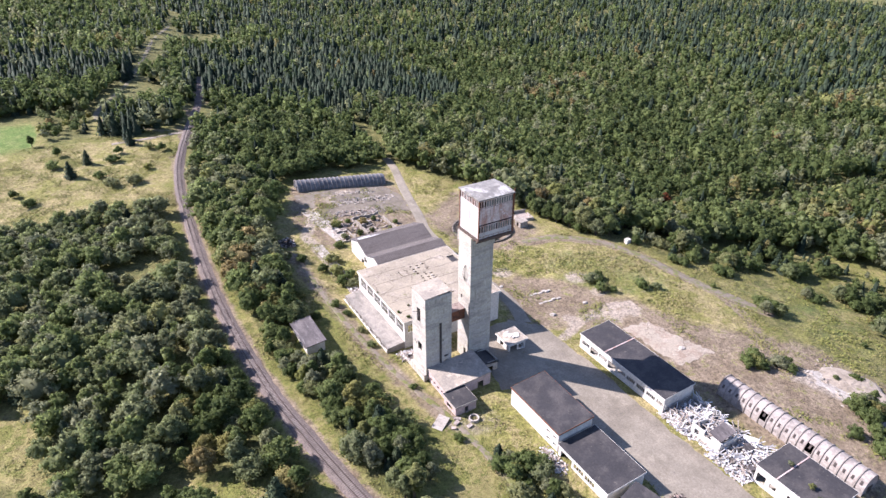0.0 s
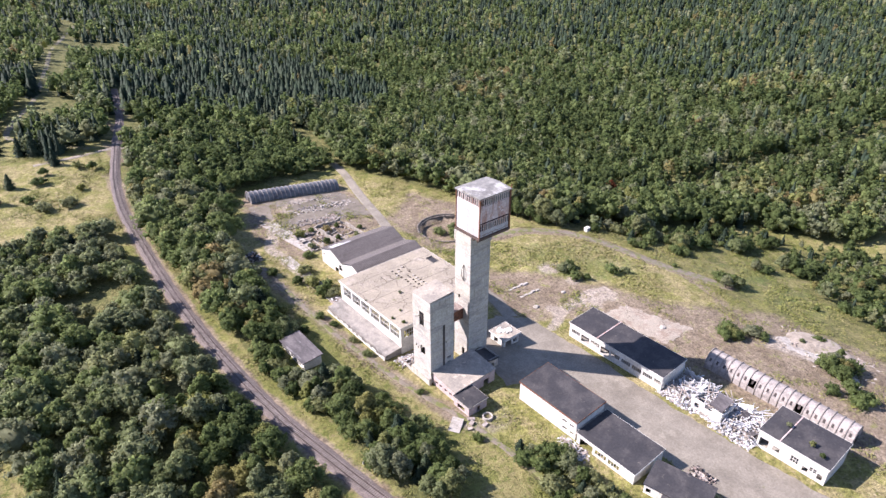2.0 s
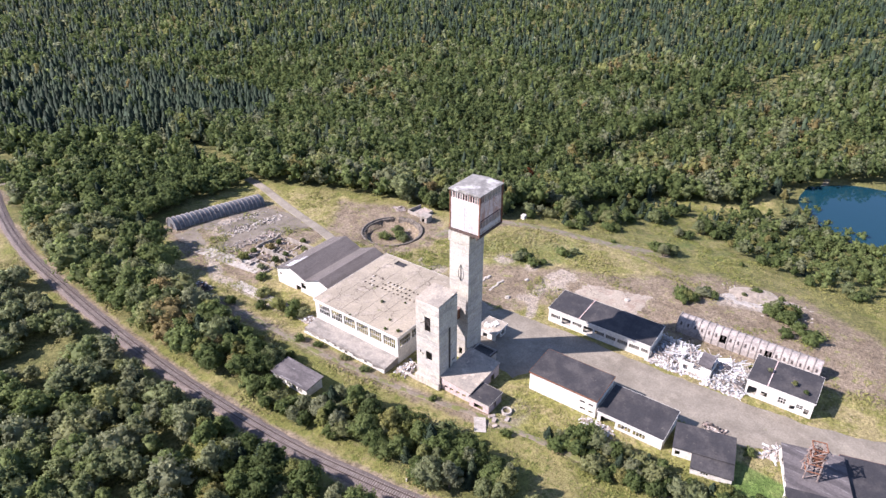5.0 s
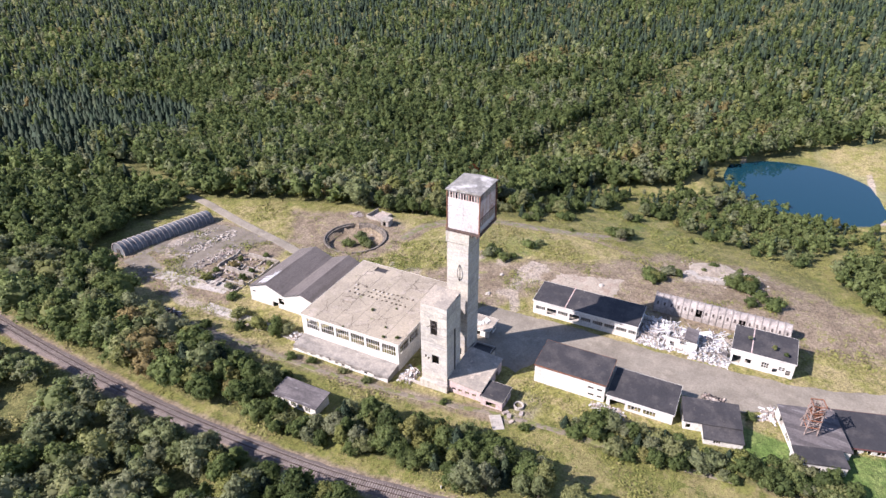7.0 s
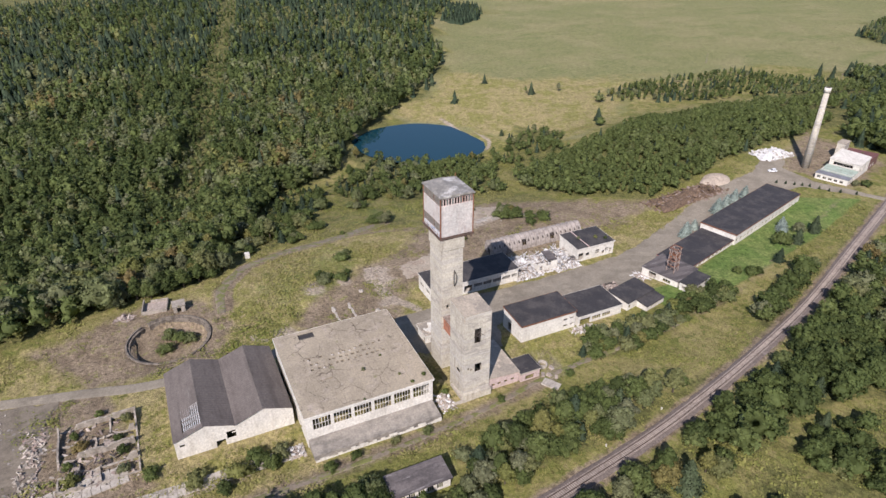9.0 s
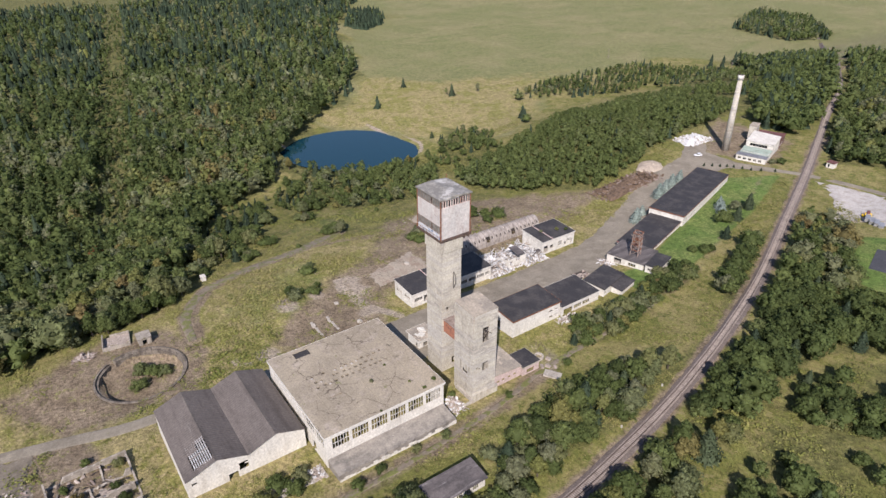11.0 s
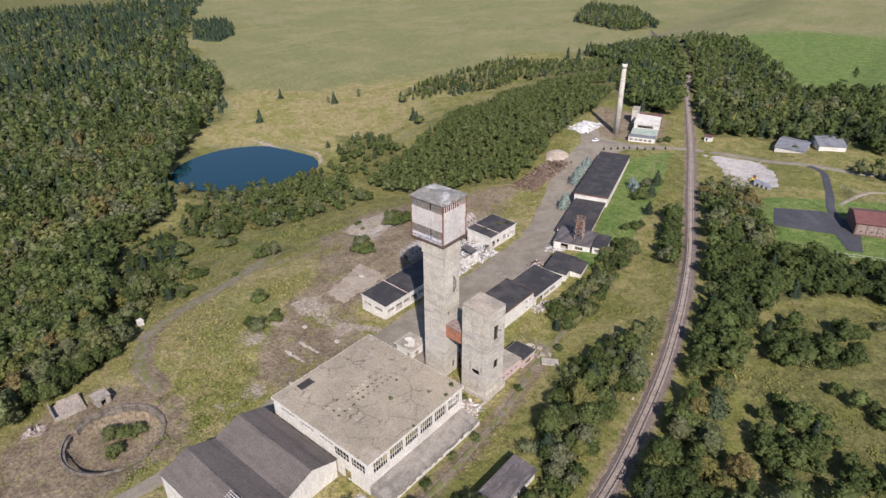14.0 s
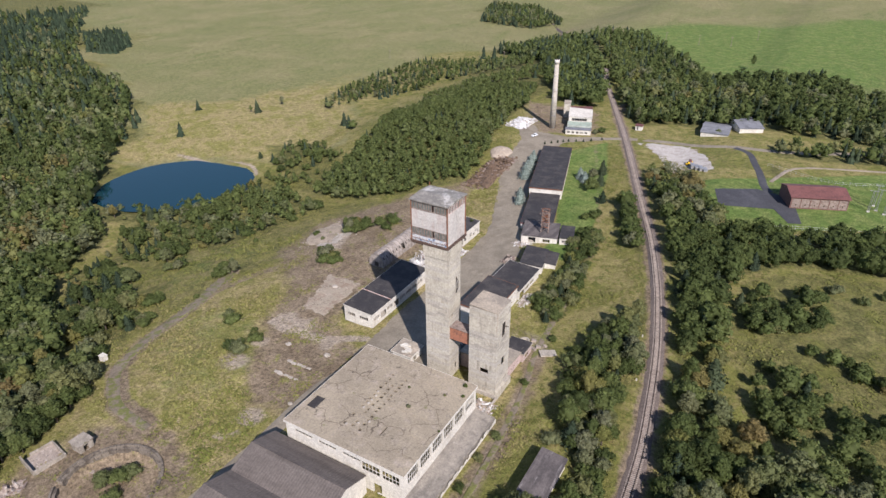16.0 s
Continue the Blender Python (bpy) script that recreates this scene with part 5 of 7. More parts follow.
basin()
block("pump_house", 165.4, 208.4, 169.4, 212.4, G(167, 210), G(167, 210) + 2.8, "small grey pump house by the basin", "shed", "ruin", "ruin", {"W": [(1.2, 0.2, 2.6, 2.2, 0, 0)]})
t = thing("ruined_tank", 168.4, 214.6, G(171, 218), "low roofless concrete tank with broken walls", "tank", -8)
for x0, y0, x1, y1, h in ((0, 0, 0.4, 8.6, 1.5), (0.4, 0, 8.2, 0.4, 1.1), (8.2, 0, 8.6, 6.2, 0.9), (0.4, 8.2, 8.6, 8.6, 1.6)):
    part("wall", Geo().box(x0, y0, -0.6, x1, y1, h), "ruin", t)
part("bottom", Geo().box(0.4, 0.4, -0.5, 8.2, 8.2, 0.12), "rubble_grey", t, "muddy dark tank floor")
debris("scrap_pile", 168, 226, 172, 232, 40, 0.8, ["rubble_grey", "wood"], "scattered broken boards in dry grass", 21)
block("white_box", 203.6, 179.2, 205.8, 181.0, G(205, 180), G(205, 180) + 1.9, "small white sheet-metal box at the wood edge", "box", "white_wall", "white_wall", {}, over=0.1)

# ---- ruined foundations north of the shed ----
def broken_wall(x0, y0, x1, y1, h, seed):
    """A ruined wall whose top has crumbled in steps."""
    rng, run = random.Random(seed), math.hypot(x1 - x0, y1 - y0)
    g, n = Geo(), max(3, int(run / 0.9))
    top = h
    for k in range(n + 1):
        top = min(h, max(0.25, top + rng.uniform(-0.55, 0.5)))
        if rng.random() < 0.12:
            top = 0.3
        for y, z in ((0, -0.6), (0, top), (0.45, top - 0.06), (0.45, -0.6)):
            g.v.append((run * k / n, y + rng.uniform(-0.05, 0.05), z))
        if k:
            a = 4 * (k - 1)
            g.f += [(a, a + 4, a + 5, a + 1), (a + 1, a + 5, a + 6, a + 2), (a + 2, a + 6, a + 7, a + 3)]
    g.f += [(0, 1, 2, 3), tuple(4 * n + k for k in (3, 2, 1, 0))]
    solid("foundation_wall", g, "ruin", x0, y0, G((x0 + x1) / 2, (y0 + y1) / 2), "broken concrete foundation wall among weeds", "ruin", math.degrees(math.atan2(y1 - y0, x1 - x0)), "old foundations")


for k, (x0, y0, x1, y1, h) in enumerate(((87, 226, 113, 226.6, 1.6), (113, 226.6, 112.4, 246, 2.0), (112, 246, 87, 245, 1.2), (87, 245, 87, 226, 1.8), (93, 226.5, 92.6, 245, 2.2), (99, 227, 98.6, 244, 2.4), (105, 227, 105, 245.4, 2.6),
                                         (87.4, 235, 92.4, 235.4, 1.4), (99, 236, 104.8, 236.4, 1.8), (105.4, 233, 112.4, 233, 1.5), (93, 240, 98.4, 240, 1.2))):
    broken_wall(x0, y0, x1, y1, h, 60 + k)
# many pieces are dark, standing for black shade between the walls
debris("foundation_rubble", 86, 226, 114, 247, 170, 0.5, ["dark", "dark", "wood", "ruin", "rubble_grey"], "broken concrete and boards, some darkened for shaded pits, between old foundations", 31, (0.5, 2.4))
debris("foundation_rubble", 94, 261, 130, 268, 260, 0.35, ["ruin", "slab", "rubble_grey", "slab"], "strip of broken pale concrete across the gravel yard", 38, (0.4, 2.0))
debris("foundation_rubble", 88, 249, 118, 255, 240, 0.45, ["ruin", "slab", "rubble_grey", "wood"], "strip of broken concrete and boards beside old foundations", 39, (0.4, 2.2))
debris("foundation_rubble", 100, 272, 128, 277, 140, 0.3, ["ruin", "slab", "rubble_grey"], "thin strip of broken pale concrete by the vaulted shed", 40, (0.3, 1.6))
debris("scrap_heap", 62.5, 231.5, 68.5, 238.0, 110, 2.6, ["rubble_grey", "metal", "dark", "dark"], "heap of twisted grey scrap metal", 32, (0.6, 2.6))
debris("wall_rubble", 74.0, 187.5, 78.5, 191.5, 60, 1.2, ["rubble", "rubble_grey"], "white plaster rubble at the corner of the hall", 33, (0.4, 1.4))
debris("wall_rubble", 72.5, 144.0, 80.5, 149.0, 90, 1.4, ["rubble", "rubble_grey"], "broken plaster and concrete at the hall corner", 34, (0.4, 1.8))
debris("door_rubble", 86.5, 85.0, 90.6, 95.0, 120, 0.7, ["rubble", "rubble_grey"], "pale broken rubble beside the low workshop", 35, (0.3, 1.4))
debris("rubbish_heap", 105.0, 61.0, 110.0, 67.0, 90, 1.0, ["dark", "wood", "rubble_grey"], "dark heap of rubbish beside the road", 36, (0.4, 1.8))
debris("kerb_rubble", 104.5, 46.5, 113.0, 51.5, 70, 0.8, ["rubble", "rubble_grey"], "pale broken concrete by the long house", 37, (0.4, 1.8))
for y in (154.1, 160.2):                                 # two rows of footings in the rough ground
    t = thing("footing_row", 134.0, y, G(139, y), "row of low concrete footings in rough ground", "footing", 0, "footing rows")
    for k in range(5):
        part("footing", Geo().box(k * 2.05, -0.4, -0.5, k * 2.05 + 1.6, 0.4, 0.45 + 0.1 * (k % 2), pose(0, 0, 0, 2 * (k % 3) - 2, 1.5, 3 * (k % 2) - 1)), "slab", t)
for x, y, s in ((119, 178, 0.9), (121.5, 196, 1.0), (142, 160, 0.8), (150, 147, 0.9), (128, 170, 0.7), (160, 110, 1.0), (117, 205, 0.8), (134, 146, 1.0)):
    bm = bmesh.new()
    bmesh.ops.create_icosphere(bm, subdivisions=2, radius=s)
    g = Geo()
    bm.verts.index_update()
    g.v = [tuple(Vector((v.co.x * 1.2, v.co.y, v.co.z * 0.55)) * (1 + 0.4 * noise.noise(v.co * 1.3 + Vector((x, y, 0))))) for v in bm.verts]
    g.f = [tuple(v.index for v in f.verts) for f in bm.faces]
    bm.free()
    solid("boulder", g, "slab", x, y, G(x, y) + 0.1, "pale broken block lying in rough grass", "stone")

# concrete slab lane: separate slabs
t = thing("slab_lane", 79.0, 231.0, G(79, 231), "lane of cracked square concrete slabs with grassy joints", "paving", kind="structure")
rng = random.Random(4)
for i in range(16):
    for j in range(3):
        x, y = 6.0 + j * 2.1 - i * 0.25, 22.0 - i * 0.0 + i * 2.1 - 24
        wx, wy = 79 + x, 231 + y
        part("slab", Geo().box(0, 0, -0.3, 2.0, 2.0, 0.1, pose(x, y, G(wx, wy) - G(79, 231), rng.gauss(0, 1.2), rng.gauss(0, 1.2), 7)), "slab", t)
for i in range(20):
    for j in range(2):
        x, y = -4.5 + j * 2.1, -4.0 - i * 2.1
        part("slab", Geo().box(0, 0, -0.3, 2.0, 2.0, 0.1, pose(x, y, G(79 + x, 231 + y) - G(79, 231), rng.gauss(0, 1.2), rng.gauss(0, 1.2), 3)), "slab", t)

# ---- the long house and its timber frame ----
RZ = 16.2
ux, uy = Vector((math.cos(radians(RZ)), math.sin(radians(RZ)), 0)), Vector((-math.sin(radians(RZ)), math.cos(radians(RZ)), 0))


def long_at(u, v):
    p = Vector((118.7, -0.1, 0)) + ux * u + uy * v
    return p.x, p.y


def long_block(name, u0, v0, lu, lv, h, label, holes, **kw):
    x, y = long_at(u0, v0)
    z = G(*long_at(u0 + lu / 2, v0 + lv / 2))
    return block(name, x, y, x + lu, y + lv, z, z + h, label, "building", rz=RZ, holes=holes, **kw)


long_block("long_house", -7.8, -61.0, 15.6, 61.0, 5.0, "long white house with a black flat roof", {"W": [(1.0 + 3.3 * k, 1.2, 3.0 + 3.3 * k, 2.9, 2, 2) for k in range(18)], "E": [(1.0 + 3.3 * k, 1.2, 3.0 + 3.3 * k, 2.9, 2, 2) for k in range(18)]}, fascia="rust")
long_block("long_house_wing", -7.0, 0.1, 13.8, 34.2, 2.7, "low wing of the long house with a black roof", {"W": [(1.0 + 3.3 * k, 1.0, 3.0 + 3.3 * k, 2.4, 2, 1) for k in range(10)]}, fascia="red_roof")
long_block("boiler_wing", -10.4, 34.5, 15.0, 14.0, 3.1, "patched dark-roofed end of the long house with broken wall", {"W": [(8.0, 0.9, 9.6, 2.2, 2, 1)], "N": [(3, 0.2, 6, 2.6, 0, 0), (9, 0.8, 12, 2.2, 3, 1)]}, roof="old_roof")
long_block("boiler_lean_to", -16.8, 37.5, 5.4, 11.6, 3.0, "pale lean-to with a dark felt roof", {"W": [(1.2, 0.9, 2.4, 2.0, 2, 1), (4.4, 0.9, 5.6, 2.0, 2, 1)], "N": [(1.0, 0.9, 2.2, 2.0, 2, 1)]})


def timber_frame():
    x, y = long_at(-4.6, 43.2)
    z = G(x, y) + 3.4
    t = thing("timber_frame", x, y, z, "rickety rusty brown lattice frame on a flat roof", "frame", RZ)
    rng = random.Random(2)
    w, h = 1.55, 9.0
    for sx in (-1, 1):
        for sy in (-1, 1):
            part("post", Geo().tube((sx * w, sy * w, -0.1), (sx * w * 0.85, sy * w * 0.85, h), 0.2, n=6), "wood", t)
    for z1 in (2.4, 4.8, 7.2, 9.6):
        for a, b in (((-1, -1), (1, -1)), ((1, -1), (1, 1)), ((1, 1), (-1, 1)), ((-1, 1), (-1, -1))):
            part("beam", Geo().tube((a[0] * w, a[1] * w, z1), (b[0] * w, b[1] * w, z1), 0.15, n=6), "rust", t)
            part("brace", Geo().tube((a[0] * w, a[1] * w, z1 - 2.3), (b[0] * w, b[1] * w, z1), 0.1, n=6), "wood", t)
    part("drum", Geo().box(-1.2, -1.2, 5.2, 1.2, 1.2, 7.4), "rust", t, "rusty tank inside the frame")
    for k in range(26):
        part("board", Geo().box(-1.6, -0.12, -0.05, 1.6, 0.12, 0.05, pose(rng.uniform(-1.8, 1.8), rng.uniform(-1.8, 1.8), rng.uniform(3, 9.4), rng.uniform(-40, 40), rng.uniform(-30, 30), rng.uniform(0, 180))), "wood", t)


timber_frame()

# ---- boiler house and chimney ----
cx, cy = 155.4, -99.3
t = thing("chimney", cx, cy, G(cx, cy), "tall pale round concrete chimney", "chimney")
part("stack", Geo().tube((0, 0, -0.5), (0, 0, 39.6), 2.0, 1.25, n=28), "concrete", t, smooth=True)
part("cap", Geo().tube((0, 0, 39.6), (0, 0, 42.0), 1.55, 1.55, n=28), "white_wall", t, "pale wider chimney cap", smooth=True)
# dark disc on the closed cap, painted for the shade in the flue
part("flue_rim", Geo().tube((0, 0, 42.0), (0, 0, 42.15), 1.2, 1.2, n=28), "dark", t)
for z in (8, 16, 24, 32):
    r = 2.0 - 0.75 * z / 39.6
    part("band", Geo().tube((0, 0, z), (0, 0, z + 0.25), r + 0.05, r + 0.05, n=28, caps=False), "metal", t)
BZ = 18.0
block("boiler_office", 130.6, -99.7, 145.6, -95.7, -8.9, -5.6, "low white office with a dark roof and small windows", "building", "white_wall", "grey_roof", {"N": [(1.0 + 2.6 * k, 1.0, 2.6 + 2.6 * k, 2.3, 2, 1) for k in range(5)]}, rz=BZ)
block("boiler_store", 133.4, -108.3, 147.6, -99.7, -8.9, -4.7, "store with a faded green sheet roof", "building", "white_wall", "green_roof", {"W": [(2, 1.2, 5, 2.6, 3, 1)]}, rz=BZ, rise=(0, -0.5))
block("boiler_house", 138.7, -124.6, 152.7, -108.2, -9.0, -1.6, "tall white boiler house with a pale roof", "building", "white_wall", "white_wall", {"N": [(2, 4.8, 11, 6.4, 6, 1)], "W": [(2, 3.0, 6, 5.6, 4, 2), (9, 3.0, 13, 5.6, 4, 2)]}, rz=BZ, rise=(0.8, -0.8))
block("boiler_annex", 143.2, -138.2, 157.2, -124.8, -9.0, -3.6, "building with a dull red sheet roof", "building", "brick", "red_roof", {"W": [(2, 1, 4, 2.6, 2, 1), (6, 1, 8, 2.6, 2, 1)]}, rz=BZ, rise=(-0.8, 0))
block("boiler_stair", 155.6, -131.0, 159.6, -124.0, -9.0, 0.6, "narrow pale stair block on the boiler house", "building", "concrete", "concrete_roof", {}, rz=BZ)


def heap(name, x, y, rx, ry, h, mat, label, category, seed, rz=0.0, rough=0.35):
    g, n, k = Geo(), 28, 9
    for j in range(k + 1):
        for i in range(n):
            a, u = 2 * math.pi * i / n, j / k
            r = u * (1 + 0.25 * noise.noise((math.cos(a) * 1.2 + seed, math.sin(a) * 1.2, 0)))
            px, py = rx * r * math.cos(a), ry * r * math.sin(a)
            q = max(0.0, 1 - u * u)
            g.v.append((px, py, h * q * (1 + rough * noise.noise((px * 0.45, py * 0.45, seed))) + rough * 0.8 * q * noise.noise((px * 1.4, py * 1.4, seed)) - (0.4 if j == k else 0)))
            if j:
                b = (j - 1) * n
                g.f.append((b + i, b + n + i, b + n + (i + 1) % n, b + (i + 1) % n))
    return solid(name, g, mat, x, y, G(x, y), label, category, rz)


heap("white_heap", 176, -98, 7, 12, 2.4, "rubble", "heap of white building rubble", "rubble", 1.0, 10)
debris("white_debris", 169, -109, 183, -88, 420, 2.6, ["rubble", "rubble", "slab", "rubble"], "white broken panels scattered over a heap", 41)
heap("sand_heap", 165.5, -48, 6.5, 10, 1.8, "sand", "pale heap of sand beside the road", "sand", 2.0, 15)
heap("brush_heap", 159, -22, 4.5, 22, 2.2, "brush", "long heap of brown brushwood and roots", "brushwood", 3.0, 18, 0.6)
debris("brush_twigs", 152, -44, 166, 0, 420, 2.2, ["brush", "wood", "brush"], "brown cut branches heaped along the road", 42, (0.8, 3.4))
heap("gravel_mound", 195, 72, 9, 12, 0.8, "gravel", "flat pale heap of gravel", "gravel", 4.0, 30)
debris("stone_scatter", 182, 52, 204, 86, 120, 0.6, ["rubble_grey", "slab"], "loose stones and concrete on a bare bank", 43, (0.3, 1.6))
patch("slab_floor", wobble([(151, 129), (161, 127), (168, 104), (153, 103)], 1.4, 1.3, 7), "floor_slab", 0.1, "cracked pale concrete floor of a vanished shed")


# ---- houses, shed and court beyond the railway ----
def gabled(name, x, y, lx, ly, h, hr, rz, wall, roof, label, holes=None):
    z = G(x, y)
    t = thing(name, x, y, z, label, "house", rz)
    for side in "SENW":
        run = lx if side in "SN" else ly - 0.5
        hs = [(a, b + 1, c, d + 1) for a, b, c, d in (holes or {}).get(side, ())]
        part("wall", panel(run, h + 1, 0.25, hs).move(wall_pose(side, lx, ly) @ pose(0 if side in "SN" else 0.25, 0, -1)), wall, t)
    for xx, s in ((0, 1), (lx - 0.25, 1)):
        part("gable", Geo().add([(xx, 0, h), (xx, ly / 2, hr), (xx, ly, h), (xx + 0.25, 0, h), (xx + 0.25, ly / 2, hr), (xx + 0.25, ly, h)], [(0, 2, 1), (3, 4, 5), (0, 1, 4, 3), (1, 2, 5, 4)]), wall, t)
    for ya, yb in ((-0.5, ly / 2), (ly + 0.5, ly / 2)):
        e = 0.5 * (hr - h) / (ly / 2)
        part("roof_slope", Geo().add([(-0.5, ya, h - e), (lx + 0.5, ya, h - e), (lx + 0.5, yb, hr), (-0.5, yb, hr)] + [(-0.5, ya, h - e + 0.2), (lx + 0.5, ya, h - e + 0.2), (lx + 0.5, yb, hr + 0.2), (-0.5, yb, hr + 0.2)],
                                     [(0, 1, 5, 4), (4, 5, 6, 7), (1, 2, 6, 5), (3, 0, 4, 7), (3, 2, 1, 0)] if ya < yb else [(4, 5, 1, 0), (7, 6, 5, 4), (5, 6, 2, 1), (7, 4, 0, 3), (0, 1, 2, 3)]), roof, t)
    part("floor", Geo().box(0.3, 0.3, -0.1, lx - 0.3, ly - 0.3, 0.05), "slab", t)
    return t


gabled("house", 71.0, -122.0, 15, 22, 3.0, 4.8, 183, "white_wall", "grey_roof", "white bungalow with a grey roof", {"N": [(2, 0.1, 6, 2.4)], "W": [(2, 1, 4, 2.2)]})
gabled("house", 51.0, -130.0, 13.5, 22, 3.0, 4.8, 208, "white_wall", "grey_roof", "white bungalow with a grey roof", {"N": [(2, 1, 4, 2.2)], "W": [(2, 1, 4, 2.2)]})
block("guard_hut", 104.6, -121.0, 108.4, -117.6, G(106, -119), G(106, -119) + 2.8, "tiny white crossing hut with a red roof", "hut", "white_wall", "red_roof", {"N": [(0.8, 0.1, 1.7, 2.0, 0, 0)]}, over=0.4)


def brick_shed():
    x, y = -7.0, -40.5
    t = thing("brick_shed", x, y, G(0, -40), "long brick shed with a dull red roof", "shed", 22)
    lx, ly, h = 24.0, 15.0, 5.4
    for side in "SENW":
        run = lx if side in "SN" else ly - 0.6
        hs = [(0.6 + 3.9 * k, 1.4, 4.2 + 3.9 * k, 5.6) for k in range(6)] if side == "N" else []
        part("wall", panel(run, h + 1, 0.3, hs).move(pose(0, -ly, 0) @ wall_pose(side, lx, ly) @ pose(0 if side in "SN" else 0.3, 0, -1)), "brick", t)
    for k in range(6):
        part("door", panel(3.6, 4.2, 0.1, [(1.6, 1.0, 2.1, 1.6)]).move(pose(0, -ly, 0) @ wall_pose("N", lx, ly) @ pose(0.6 + 3.9 * k, 0.12, 0.4)), "wood", t, "grey-brown timber gate")
    for ya, za, yb, zb in ((0.6, h - 0.1, -ly * 0.5, h + 2.2), (-ly * 0.5, h + 2.2, -ly - 0.6, h - 0.1)):
        part("roof_slope", Geo().add([(-0.5, ya, za), (lx + 0.5, ya, za), (lx + 0.5, yb, zb), (-0.5, yb, zb), (-0.5, ya, za + 0.2), (lx + 0.5, ya, za + 0.2), (lx + 0.5, yb, zb + 0.2), (-0.5, yb, zb + 0.2)],
                                     [(5, 4, 0, 1), (7, 6, 5, 4)[::-1], (6, 5, 1, 2), (4, 7, 3, 0), (0, 1, 2, 3)][::1]), "red_roof", t)
    for xx in (0, lx - 0.3):
        part("gable", Geo().add([(xx, -ly, h), (xx, -ly / 2, h + 2.1), (xx, 0, h), (xx + 0.3, -ly, h), (xx + 0.3, -ly / 2, h + 2.1), (xx + 0.3, 0, h)], [(0, 2, 1), (3, 4, 5)]), "brick", t)


brick_shed()
for k, (x, y) in enumerate(((-15, -44), (-18, -47), (-21, -44), (-17, -52))):
    z = G(x, y)
    t = thing("power_pylon", x, y, z, "slim galvanised lattice mast on a white base", "mast", 0, "masts by the brick shed")
    part("base", Geo().box(-0.6, -0.6, -0.3, 0.6, 0.6, 0.3), "white_wall", t)
    for sx, sy in ((-1, -1), (1, -1), (1, 1), (-1, 1)):
        part("leg", Geo().tube((sx * 0.35, sy * 0.35, 0.3), (sx * 0.2, sy * 0.2, 10), 0.06, n=5), "metal", t)
    for j in range(6):
        part("brace", Geo().tube((-0.3, -0.3, 0.6 + 1.5 * j), (0.3, 0.3, 2.0 + 1.5 * j), 0.04, n=4).tube((0.3, -0.3, 0.6 + 1.5 * j), (-0.3, 0.3, 2.0 + 1.5 * j), 0.04, n=4), "metal", t)
    part("arm", Geo().box(-1.6, -0.1, 9.8, 1.6, 0.1, 10.0), "metal", t)


def fence(points, label, mat="metal", h=1.8, gap=3.0):
    line = curve(points, gap)
    x0, y0 = line[0]
    t = thing("fence", x0, y0, G(x0, y0), label, "fence")
    for (xa, ya), (xb, yb) in zip(line, line[1:]):
        part("post", Geo().tube((xa - x0, ya - y0, G(xa, ya) - G(x0, y0) - 0.2), (xa - x0, ya - y0, G(xa, ya) - G(x0, y0) + h), 0.06, n=5), mat, t)
        for e in (h * 0.5, h * 0.97):
            part("wire_rail", Geo().tube((xa - x0, ya - y0, G(xa, ya) - G(x0, y0) + e), (xb - x0, yb - y0, G(xb, yb) - G(x0, y0) + e), 0.04, n=4, caps=False), mat, t)


fence([(56, -30), (42, 0)], "low grey wire fence along the lawn")
fence([(30, -1), (5, -12), (-28, -22)], "low grey wire fence along the lawn")
fence([(30, -80), (0, -70), (-30, -82)], "low grey wire fence behind the brick shed")
strip("path_shed", curve([(26, -59), (24, -67), (17, -84), (-4, -94), (-60, -112)], 4.0), (2.6, 2.6), "gravel", 0.1, "pale gravel path behind the brick shed", "path")

# a small machine and crates on the sandy lot
t = thing("loader", 66.0, -70.0, G(66, -70), "small yellow and red loader parked on gravel", "loader", 30)
part("body", Geo().box(-1.4, -0.8, 0.5, 1.2, 0.8, 1.7), "yellow", t)
part("cab", Geo().box(-0.6, -0.7, 1.7, 0.6, 0.7, 2.9), "red_roof", t)
for sx in (-0.9, 0.9):
    for sy in (-0.9, 0.75):
        part("wheel", Geo().tube((sx, sy, 0.5), (sx, sy + 0.25, 0.5), 0.5, n=14), "rubber", t)
part("bucket", Geo().box(1.3, -0.9, 0.15, 2.1, 0.9, 0.8), "yellow", t)
for k in range(4):
    solid("crate", Geo().box(-0.9, -2.4, -0.1, 0.9, 2.4, 1.3 + 0.2 * (k % 2)).box(-1.0, -2.5, 1.3 + 0.2 * (k % 2), 1.0, 2.5, 1.42 + 0.2 * (k % 2)), "metal", 57.0 + 2.3 * k, -62.0 - 1.0 * k, G(60, -62), "long grey crate stacked on a gravel lot", "crate", 20, "crates on the lot")


